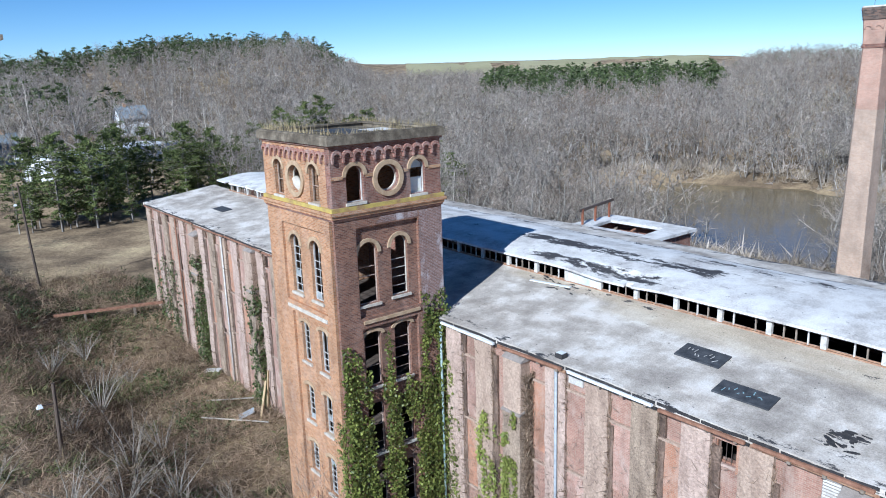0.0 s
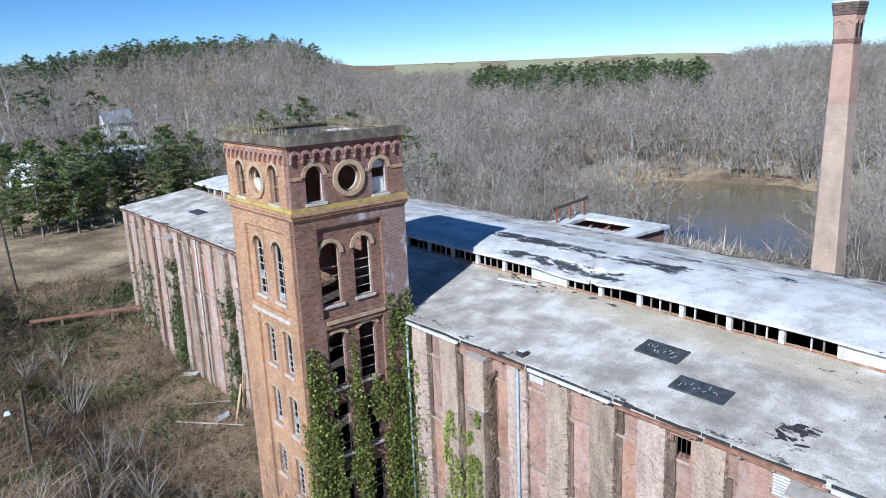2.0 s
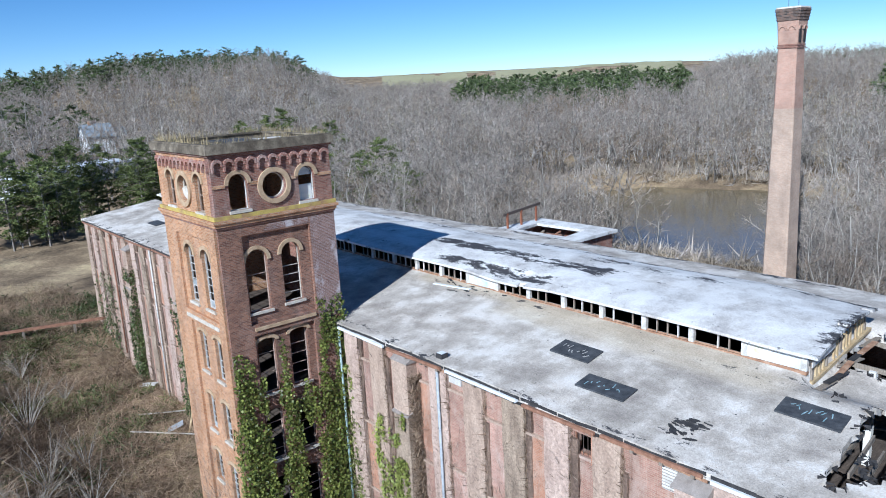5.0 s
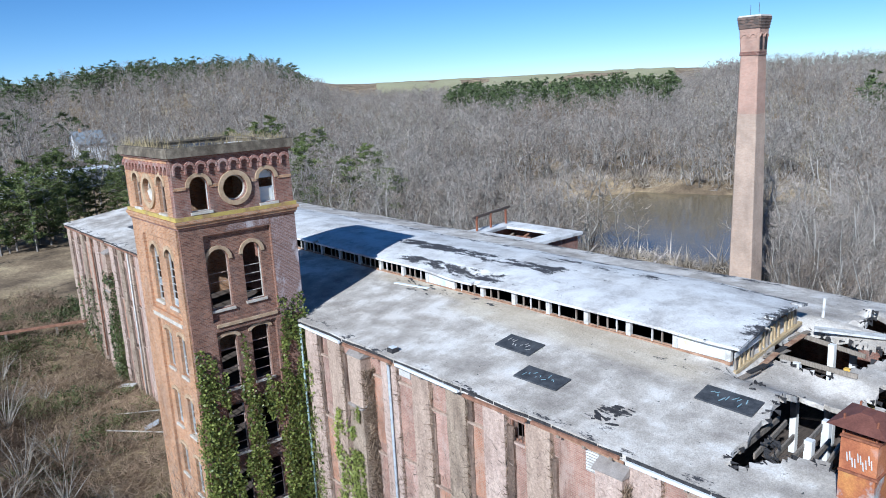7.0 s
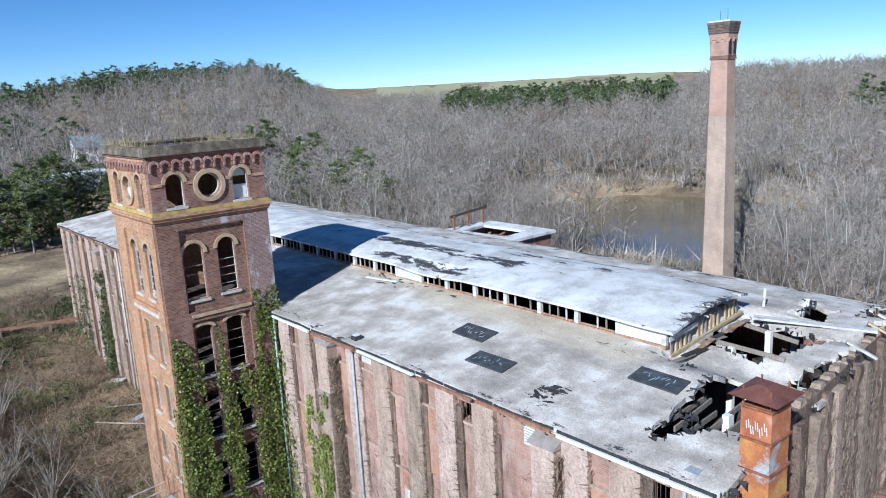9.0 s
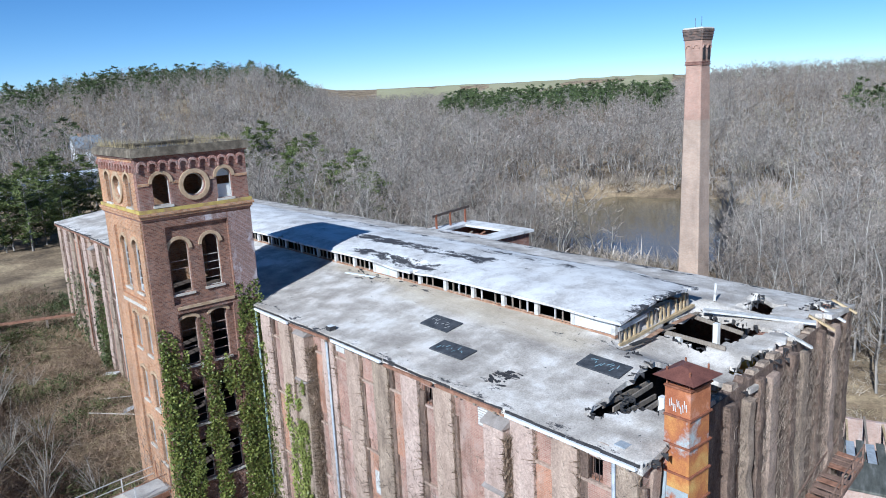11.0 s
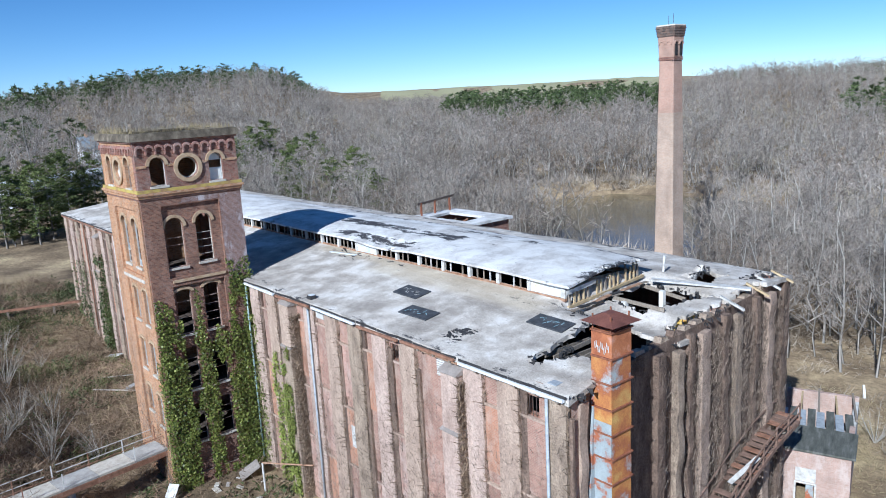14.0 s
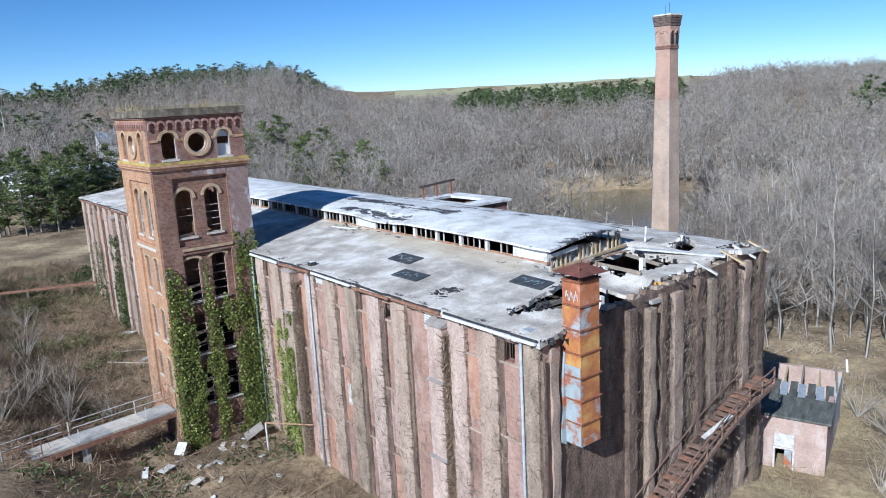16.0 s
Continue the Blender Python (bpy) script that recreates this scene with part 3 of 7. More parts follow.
s.hexa([(FACE + 0.5, SOUTH + 0.6, 8.7), (EAST - 0.5, skew(EAST, SOUTH) + 0.6, 8.7), (EAST - 0.5, skew(EAST, NORTH) - 0.6, 8.7), (FACE + 0.5, NORTH - 0.6, 8.7)],
       [(FACE + 0.5, SOUTH + 0.6, 8.95), (EAST - 0.5, skew(EAST, SOUTH) + 0.6, 8.95), (EAST - 0.5, skew(EAST, NORTH) - 0.6, 8.95), (FACE + 0.5, NORTH - 0.6, 8.95)])
part("upper_floor", s, M_PLANK, mill, "dark plank floor under the torn roof")

# piers of the west front, each a rough rendered strip with chipped edges
PIERS = [y for y in (24.95, 22.65, 17.85, 15.5, 13.1, 10.82, 8.45, 3.75, 1.6, -0.95)] + [36.2 + 2.4 * i for i in range(17)]


def rough_pier(y0, y1, z0, z1, x0, x1, seed, step=0.55):
    """A pier whose front face is uneven and whose edges wander."""
    s = Shape()
    zs = span(z0, z1, step)
    rows = []
    for k, z in enumerate(zs):
        e = lambda a, sc: 0.045 * noise.noise((a * 3.1 + seed, z * 1.7, seed * 0.37)) * sc
        f = x0 + 0.05 * noise.noise((seed, z * 0.9, 2.2))
        rows.append([(x1, y0 + e(1, 1), z), (f + 0.02, y0 + e(2, 1), z), (f + e(3, .8), 0.5 * (y0 + y1), z), (f + 0.02, y1 + e(4, 1), z), (x1, y1 + e(5, 1), z)])
    for r in rows:
        s.v += r
    n = 5
    for k in range(len(rows) - 1):
        for i in range(n - 1):
            a = k * n + i
            s.f.append((a, a + n, a + n + 1, a + 1))
    m = (len(rows) - 1) * n
    s.f += [tuple(range(m, m + n)), tuple(reversed(range(n)))]
    return s


for k, y in enumerate(PIERS):
    top = 12.6 - 0.1 * (k % 3 == 1)
    wide = 1.22 if y > 0 else 1.0
    mat = (M_STUCCO, M_STUCCO_PALE, M_STUCCO_PALE, M_VINEPIER, M_STUCCO)[(k * 3 + 1) % 5]
    part("pier", rough_pier(y, y + wide, -2.8, top, FACE - 0.24, FACE - 0.003, k * 1.7), mat, mill)
# Dark strips beside the piers put the reveals' shade into colour.
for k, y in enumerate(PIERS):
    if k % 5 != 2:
        part("creeper_strip", rough_pier(y - 0.24 - 0.08 * (k % 3), y - 0.05, -2.8, 12.3 - 0.5 * (k % 4), FACE - 0.15, FACE - 0.004, 130 + k * 2.3, 0.35), M_VINE_SHADE, mill, "dark creeper strip painting shade into the wall reveal")
# the deep buttresses with stepped tops
for k, (y0, y1, z1, steps) in enumerate(((20.2, 21.4, 12.2, (9.6,)), (4.95, 6.15, 11.95, (9.2, 5.2)), (49.4, 50.6, 12.2, (9,)), (61.4, 62.7, 11.5, (8,)), (40.5, 41.6, 12, (8,)))):
    b = part("buttress", rough_pier(y0, y1, -2.8, steps[-1], FACE - 0.72, FACE - 0.003, 50 + k), M_STUCCO_PALE if k == 1 else M_VINEPIER, mill, "deep stepped brick buttress")
    tops = list(steps[::-1]) + [z1]
    for i in range(len(tops) - 1):
        part("buttress_stage", rough_pier(y0 + 0.03, y1 - 0.03, tops[i] + 0.002, tops[i + 1], FACE - 0.64 + 0.06 * i, FACE - 0.003, 60 + k + i), M_STUCCO_PALE if k == 1 else M_STUCCO, b)
        c = Shape().hexa([(FACE - 0.76 + 0.06 * i, y0 - 0.04, tops[i] - 0.05), (FACE - 0.01, y0 - 0.04, tops[i] + 0.1), (FACE - 0.01, y1 + 0.04, tops[i] + 0.1), (FACE - 0.76 + 0.06 * i, y1 + 0.04, tops[i] - 0.05)],
                         [(FACE - 0.76 + 0.06 * i, y0 - 0.04, tops[i] + 0.02), (FACE - 0.01, y0 - 0.04, tops[i] + 0.3), (FACE - 0.01, y1 + 0.04, tops[i] + 0.3), (FACE - 0.76 + 0.06 * i, y1 + 0.04, tops[i] + 0.02)])
        part("ledge", c, M_LEAD, b, "weathered grey ledge")
    c = Shape().hexa([(FACE - 0.66, y0 - 0.03, z1), (FACE - 0.01, y0 - 0.03, z1), (FACE - 0.01, y1 + 0.03, z1), (FACE - 0.66, y1 + 0.03, z1)],
                     [(FACE - 0.66, y0 - 0.03, z1 + 0.05), (FACE - 0.01, y0 - 0.03, z1 + 0.4), (FACE - 0.01, y1 + 0.03, z1 + 0.4), (FACE - 0.66, y1 + 0.03, z1 + 0.05)])
    part("cap", c, M_LEAD, b, "sloping grey cap")

# infill strips: each bay's recessed panel is a separate patch of brickwork with a sill step
bays = sorted([y for y in PIERS] + [20.0, 6.1, 33.8])
for k, y in enumerate(PIERS):
    n0 = y + (1.22 if y > 0 else 1.0)
    n1 = min([p for p in bays if p > n0 - 0.01] + [NORTH])
    if n1 - n0 < 0.4 or n1 - n0 > 3 or 26 < n0 < 34:
        continue
    for i, (z0, z1) in enumerate(((-2.5, 3.4 + (k % 3) * 0.3), (3.9, 7.2 + (k % 2) * 0.4), (7.9, 10.9 + (k % 4) * 0.2))):
        if any(n0 < hy + 0.3 and n1 > hy - 0.3 and z0 < hz + hh and z1 > hz for hy, hz, hw, hh in west_holes):
            continue
        part("infill_panel", Shape().box(FACE - 0.07 - 0.02 * ((k + i) % 3), FACE - 0.002, n0 + 0.03, n1 - 0.03, z0, z1), (M_PANEL_ORANGE, M_PANEL_PINK, M_PANEL)[(k * 2 + i) % 3], mill)
        part("sill_course", Shape().box(FACE - 0.15, FACE - 0.002, n0 + 0.01, n1 - 0.01, z1 + 0.03, z1 + 0.13), M_STUCCO, mill)

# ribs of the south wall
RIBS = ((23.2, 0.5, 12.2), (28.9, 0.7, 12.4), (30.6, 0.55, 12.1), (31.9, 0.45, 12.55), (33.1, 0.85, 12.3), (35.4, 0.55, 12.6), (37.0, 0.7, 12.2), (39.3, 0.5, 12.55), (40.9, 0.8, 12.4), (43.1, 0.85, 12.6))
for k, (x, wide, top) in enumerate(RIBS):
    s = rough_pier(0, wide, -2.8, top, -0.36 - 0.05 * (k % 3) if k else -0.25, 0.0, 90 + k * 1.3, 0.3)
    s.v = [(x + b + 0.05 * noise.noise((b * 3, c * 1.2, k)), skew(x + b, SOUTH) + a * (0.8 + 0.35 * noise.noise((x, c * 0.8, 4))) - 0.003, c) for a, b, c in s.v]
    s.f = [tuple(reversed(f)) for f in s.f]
    # Every second rib takes the dark tone that holds the wall's shade.
    part("pier", s, (M_STUCCO, M_VINE_SHADE, M_VINEPIER, M_VINE_SHADE)[k % 4], mill, "rough rendered pier with worn edges")

# windows of the west front: sash bars, frame, some broken panes
for k, (y, z, w, h) in enumerate(west_holes):
    win = part("window", Shape().box(FACE + 0.10, FACE + 0.16, y - w / 2 + 0.002, y - w / 2 + 0.05, z, z + h).box(FACE + 0.10, FACE + 0.16, y + w / 2 - 0.05, y + w / 2 - 0.002, z, z + h)
               .box(FACE + 0.10, FACE + 0.16, y - w / 2 + 0.05, y + w / 2 - 0.05, z, z + 0.05).box(FACE + 0.10, FACE + 0.16, y - w / 2 + 0.05, y + w / 2 - 0.05, z + h - 0.05, z + h), M_RUSTPAINT, mill, "broken barred window")
    for i in range(1, 4):
        yy = y - w / 2 + w * i / 4
        part("bar", Shape().tube((FACE + 0.05, yy, z + 0.004), (FACE + 0.05, yy, z + h - 0.004), 0.014, n=5), M_IRON, win)
    part("sill", Shape().box(FACE - 0.08, FACE + 0.1, y - w / 2 - 0.05, y + w / 2 + 0.05, z - 0.1, z - 0.002), M_STUCCO_PALE, win)
part("lintel_panel", Shape().box(FACE - 0.1, FACE - 0.003, 9.0, 9.83, 11.0, 12.4), M_PANEL_ORANGE, mill)

# pale blocked openings and the louvre
for y0, y1, z0, z1 in ((25.45, 26.1, 11.9, 12.55), (16.95, 17.75, 11.95, 12.55), (14.2, 14.9, 5.0, 6.3), (6.25, 6.8, 11.4, 12.45)):
    part("blocked_opening", Shape().box(FACE - 0.12, FACE - 0.004, y0, y1, z0, z1), M_WHITEWASH, mill, "whitewashed blocked opening")
lv = part("louvre", Shape().box(FACE - 0.16, FACE - 0.13, 6.22, 6.82, 11.45, 12.4), M_LEAD, mill, "pale metal louvre")
for i in range(8):
    z = 11.5 + 0.11 * i
    part("slat", Shape().hexa([(FACE - 0.19, 6.24, z), (FACE - 0.162, 6.24, z + 0.05), (FACE - 0.162, 6.8, z + 0.05), (FACE - 0.19, 6.8, z)], [(FACE - 0.19, 6.24, z + 0.012), (FACE - 0.162, 6.24, z + 0.062), (FACE - 0.162, 6.8, z + 0.062), (FACE - 0.19, 6.8, z + 0.012)]), M_WHITEWASH, lv)

# roof: torn open at the south end
def blob(x, y, cx, cy, rx, ry, k):
    d = math.hypot((x - cx) / rx, (y - cy) / ry)
    return d + 0.22 * noise.noise((x * 0.9, y * 0.9, k)) < 1


def box_in(x, y, x0, x1, y0, y1, j=0.25):
    a, b = j * noise.noise((y * 1.3, 3, x0)), j * noise.noise((x * 1.3, 7, y0))
    return x0 + a < x < x1 + a and y0 + b < y < y1 + b


def roof_keep(x, y):
    a, b = 0.22 * noise.noise((y * 1.3, 3, 5)), 0.22 * noise.noise((x * 1.3, 7, 2))
    u, v = x + a, y + b
    # beside the duct, widening towards the ridge
    if 23.9 < u < 30.9 and v < 2.25 and v > (1.95 - 0.95 * (u - 23.9) if u < 25.7 else -9):
        return False
    # the great hole below the clerestory gable, with a loose flap of deck left before it
    if 32.9 < u < 37.3 and 2.1 - 0.515 * (u - 32.8) < v < 4.5:
        return False
    if 32.2 < u < 37.2 and v < 0.35 - 0.3 * (u - 32.3):
        return False
    if 38.6 < u < 40.8 and 1.25 < v < 2.3:
        return False
    if 40.9 < u < 43.5 and -0.75 < v < 0.2 or 36.8 < u < 40.4 and v < -0.55:
        return False
    return True


def torn_z(x, y):
    z = roof_z(x, y)
    sag = smooth(4.5, 0.5, y) * (0.55 * math.exp(-((x - 32.0) / 1.6) ** 2) + 0.2 * math.exp(-((x - 38.5) / 1.5) ** 2))
    sag += 0.75 * smooth(5.1, 4.3, y) * smooth(28.6, 31.0, x) * smooth(38.6, 36.4, x)
    sag -= 0.5 * math.exp(-((x - 40.0) / 1.6) ** 2 - ((y - 2.5) / 0.5) ** 2) * (0.6 + noise.noise((x * 2.0, y, 3)))
    sag -= 0.3 * smooth(34.5, 36.5, x) * smooth(2.0, 0.6, y) * smooth(37.5, 36.6, x)
    return z - sag + 0.1 * smooth(2.5, -1.2, y) * noise.noise((x * 0.8, y * 0.8, 4))


ys_fine, ys_far = span(-1.3, 9.0, 0.22), span(9.0, 75.7, 0.7)
part("roof_deck", grid_sheet(span(22.35, 30.3, 0.25), ys_fine, roof_keep, torn_z, 0.24, 0.25), M_ROOF, mill, "grey weathered roof deck, torn open")
part("roof_deck", grid_sheet(span(22.35, 30.3, 0.6), ys_far, lambda x, y: not (x < 22.92 and 26.6 < y < 33.6), roof_z, 0.24), M_ROOF, mill, "grey weathered roof deck with dark stains")
part("roof_deck", grid_sheet(span(30.3, 36.8, 0.25), span(-1.2, 5.6, 0.22), roof_keep, torn_z, 0.2, 0.25), M_ROOF, mill, "sagging torn roof sheet")
part("roof_deck", grid_sheet(span(36.8, 44.25, 0.25), ys_fine, roof_keep, torn_z, 0.24, 0.25), M_ROOF, mill, "torn grey roof deck")
part("roof_deck", grid_sheet(span(36.8, 44.25, 0.8), ys_far, lambda x, y: True, roof_z, 0.24), M_ROOF, mill, "pale weathered roof deck")

# clerestory monitor along the ridge
MX0, MX1, MY0, MY1 = 30.05, 36.75, 4.75, 73.0


def mon_z(x, y):
    t = abs(x - 33.4) / 4.0
    return 14.82 - 0.36 * t * t + 0.10 * noise.noise((x * 0.35, y * 0.16, 8)) - 0.12 * smooth(9, 5, y) - (0.16 * smooth(24, 21, y) * smooth(17, 20, y) if x < 31 else 0)


part("monitor_roof", grid_sheet(span(29.72, 37.2, 0.4), span(MY0 - 0.45, MY1 + 0.3, 0.45),
                                lambda x, y: not ((x < 30.0 and noise.noise((y * 0.9, 2, 2)) > 0.42) or (y < MY0 + 0.1 and noise.noise((x * 1.5, 6, 1)) > 0.25)), mon_z, 0.12, 0.25), M_ROOF_WHITE, mill, "white-grey clerestory roof with peeling black tar")
bay = 2.36
for side, mx in (("west", MX0), ("east", MX1)):
    n = int((MY1 - MY0) / bay)
    for j in range(n):
        y0 = MY0 + j * bay
        curb = Shape().hexa([(mx - 0.1, skew(mx, y0), roof_z(mx, y0) - 0.05), (mx + 0.1, skew(mx, y0), roof_z(mx, y0) - 0.05), (mx + 0.1, skew(mx, y0 + bay) - 0.002, roof_z(mx, y0 + bay) - 0.05), (mx - 0.1, skew(mx, y0 + bay) - 0.002, roof_z(mx, y0 + bay) - 0.05)],
                  [(mx - 0.1, skew(mx, y0), 13.66), (mx + 0.1, skew(mx, y0), 13.66), (mx + 0.1, skew(mx, y0 + bay) - 0.002, 13.66), (mx - 0.1, skew(mx, y0 + bay) - 0.002, 13.66)])
        part("curb", curb, M_BOARD, mill, "rusty red weathered curb boards")
    for j in range(n):
        y0 = skew(mx, MY0 + j * bay)
        top = mon_z(mx, MY0 + j * bay) - 0.13
        w = part("clerestory_bay", Shape().box(mx - 0.09, mx + 0.09, y0, y0 + 0.24, 13.665, top).box(mx - 0.07, mx + 0.07, y0 + 0.24, y0 + bay - 0.002, top - 0.1, top), M_WHITEWASH, mill, "pale post of the broken clerestory windows")
        solid_bay = side == "west" and j in (0, 7)
        if solid_bay:
            part("panel", Shape().box(mx - 0.05, mx + 0.03, y0 + 0.24, y0 + bay - 0.004, 13.67, top - 0.102), M_MURAL, w, "whitewashed panel with faded blue paint")
        else:
            for i in range(1, 4):
                yy = y0 + 0.24 + (bay - 0.24) * i / 4 + 0.02 * math.sin(j * 5 + i * 3)
                if (j * 7 + i * 3) % 11 != 5:
                    part("mullion", Shape().box(mx - 0.04, mx + 0.03, yy - 0.03, yy + 0.03, 13.67, top - 0.102), M_TIMBER if (i + j) % 3 else M_WHITEWASH, w)
            part("rail", Shape().box(mx - 0.03, mx + 0.02, y0 + 0.24, y0 + bay - 0.01, 13.67, 13.72), M_BOARD, w)
# south gable of the monitor: tarred fascia and header boards over raw studs, on a pale sill plank
gy_ = lambda x, o=0.0: skew(x, MY0) - 0.12 + o
gb = part("monitor_gable", Shape().bar((MX0 - 0.05, gy_(MX0), 13.22), (MX1 + 0.45, gy_(MX1), 13.34), 0.2, 0.14), M_STUD, mill, "broken gable studs with peeling boards on a pale sill plank")
part("header", Shape().bar((MX0 - 0.3, gy_(MX0), 14.08), (MX1 + 0.3, gy_(MX1), 14.2), 0.1, 0.2), M_TIMBER, gb)
part("fascia", rough_pier(MX0 - 0.36, MX1 + 0.45, 0, 0.42, -0.06, 0.06, 171, 0.06), M_DARK, gb, "black tarred fascia, peeling")
_f = gb.children[-1]
for v_ in _f.data.vertices:
    a_, b_, c_ = v_.co
    v_.co = (b_, gy_(b_, a_ - 0.3), 14.2 + c_ + 0.012 * (b_ - MX0) - 0.1 * abs(b_ - 33.4) / 3.4)
for i in range(17):
    x = MX0 + 0.15 + i * (MX1 - MX0 - 0.2) / 16
    y = gy_(x)
    if i in (5, 12):
        continue
    part("stud", Shape().bar((x, y, 13.3 + 0.017 * (x - MX0)), (x + 0.05 * math.sin(i * 2.3), y + 0.02, 14.0 + 0.017 * (x - MX0)), 0.11, 0.075, (0, 1, 0)), M_STUD if i % 4 else M_TIMBER, gb)
part("header_board", Shape().bar((MX0 - 0.2, gy_(MX0, -0.12), 14.02), (MX0 + 2.3, gy_(MX0 + 2.3, -0.13), 14.1), 0.03, 0.22), M_WHITEWASH, gb, "pale remaining header board")
for i in range(7):
    x = MX0 - 0.6 + i * 0.95
    part("loose_board", Shape().bar((x, gy_(x, -0.35 - 0.1 * (i % 3)), 13.2 + 0.04 * (i % 2)), (x + 1.7, gy_(x + 1.7, -0.55 - 0.13 * (i % 2)), 13.14 + 0.07 * (i % 3)), 0.24, 0.04), (M_TIMBER, M_DARK, M_BOARD)[i % 3], gb)

# eave: fascia boards, gutter lengths and brackets
random.seed(11)
for k, (a, b) in enumerate([(-1.2, 5.0), (5.05, 9.2), (9.25, 13.0), (13.05, 17.6), (17.7, 22.0), (22.05, 26.3)] + [(34 + 6.9 * i, 34 + 6.9 * i + 6.8) for i in range(6)]):
    zf = EAVE_Z - 0.30
    part("fascia", Shape().bar((22.42, a, zf - 0.03 * (k % 2)), (22.42, b, zf), 0.05, 0.2), M_BOARD if k % 3 == 1 else M_DARK, mill)
    for j in range(4):
        ya, yb = a + (b - a) * j / 4, a + (b - a) * (j + (1.0, 0.96, 1.0, 0.93)[(j + k) % 4]) / 4
        part("drip_edge", Shape().bar((22.325, ya, EAVE_Z - 0.10 + 0.03 * math.sin(j * 2 + k)), (22.325, yb, EAVE_Z - 0.11 - 0.03 * math.sin(j + k)), 0.03, 0.12), M_DARK, mill)
    bright = k in (0, 3, 5)
    part("gutter", Shape().bar((22.28, a + 0.1, zf + 0.08 + 0.05 * math.sin(k * 2.1)), (22.28, b - 0.15, zf + 0.06 - 0.06 * math.sin(k * 3.7)), 0.13, 0.12), M_GUTTER if bright else M_RUSTPAINT, mill, "dented white gutter" if bright else "rusty bent gutter")
    for i in range(int((b - a) / 1.15)):
        y = a + 0.4 + 1.15 * i
        part("rafter_end", Shape().box(22.3, FACE, y, y + 0.12, EAVE_Z - 0.42, EAVE_Z - 0.245), M_TIMBER, mill)
def downpipe(y, z0, z1, mat, label, x=FACE - 0.36):
    p = part("downpipe", Shape().tube((x, y, z0), (x + 0.02, y + 0.04, z1), 0.07, n=8), mat, mill, label, True)
    for z in span(z0 + 0.8, z1 - 0.4, 2.6):
        part("bracket", Shape().box(x - 0.03, FACE, y + 0.09, y + 0.13, z, z + 0.05), M_IRON, p)
downpipe(18.25, -1.0, 12.4, M_ZINC, "grey iron downpipe")
downpipe(-0.12, -1.5, 12.4, M_ZINC, "blue-grey downpipe")
downpipe(55.8, -1.0, 12.4, M_WHITEWASH, "white downpipe")
downpipe(66.8, 0.5, 12.4, M_RUSTPAINT, "rusty downpipe")
downpipe(26.42, 0.2, 12.6, M_COPPER, "green-stained downpipe")

# tarred strips where the felt has lifted, and torn edges
random.seed(4)
def tar_patch(x0, x1, y0, y1, n, zf, mat, name, seed):
    s = Shape()
    rnd = random.Random(seed)
    for _ in range(n):
        x, y = rnd.uniform(x0, x1), rnd.uniform(y0, y1)
        r, q, a = rnd.uniform(0.03, 0.10), rnd.uniform(0.06, 0.32), rnd.uniform(-0.5, 0.5)
        pts = []
        for i in range(7):
            t = 2 * math.pi * i / 7
            px, py = r * math.cos(t) * rnd.uniform(0.6, 1.2), q * math.sin(t) * rnd.uniform(0.6, 1.2)
            pts.append((x + px * math.cos(a) - py * math.sin(a), y + px * math.sin(a) + py * math.cos(a)))
        s.hexa([(px, skew(px, py), zf(px, py) + 0.004) for px, py in pts], [(px, skew(px, py), zf(px, py) + 0.02 + rnd.uniform(0, 0.03)) for px, py in pts])
    return part(name, s, mat, mill)
for spec in ((23.5, 24.8, 6.2, 7.2, 22, roof_z, 5), (28.6, 29.9, 18.5, 26, 14, roof_z, 6)):
    tagged(tar_patch(*spec[:6], M_DARK, "peeling_tar", spec[6]), kind="stuff")
s = Shape()
rnd = random.Random(9)
for (x0, y0, x1, y1) in ((25.7, -0.9, 25.7, 0.3), (25.7, 0.3, 23.9, 2.0), (23.9, 2.15, 30.9, 2.25), (32.9, 2.1, 36.3, 0.3), (32.3, 0.3, 35.4, -0.6), (32.9, 2.2, 32.9, 4.5), (37.3, 1.0, 37.3, 4.4), (38.6, 2.4, 40.8, 2.4), (40.9, 0.2, 43.5, 0.3), (22.4, -1.3, 26, -1.3), (30.3, -1.15, 36, -1.15), (27.3, 3.4, 29.9, 3.5), (40, 0.2, 44, -0.6), (24.6, 1.0, 26.2, 1.6)):
    for i in range(26):
        t = rnd.random()
        x, y = x0 + (x1 - x0) * t + rnd.uniform(-0.1, 0.1), y0 + (y1 - y0) * t + rnd.uniform(-0.1, 0.1)
        z = torn_z(x, y) + rnd.uniform(-0.2, 0.06)
        a = rnd.uniform(0, 6.28)
        dx, dy, w = 0.24 * math.cos(a), 0.24 * math.sin(a), rnd.uniform(0.06, 0.2)
        s.hexa([(x, skew(x, y), z), (x + dx, skew(x, y + dy), z + rnd.uniform(-0.2, 0.1)), (x + dx - dy * w, skew(x, y + dy + dx * w), z + rnd.uniform(-0.3, 0.05))],
               [(x, skew(x, y), z + 0.02), (x + dx, skew(x, y + dy), z + 0.03), (x + dx - dy * w, skew(x, y + dy + dx * w), z + 0.03)])
tagged(part("torn_felt", s, M_DARK, mill, "curled strips of torn black roofing felt"), kind="stuff")

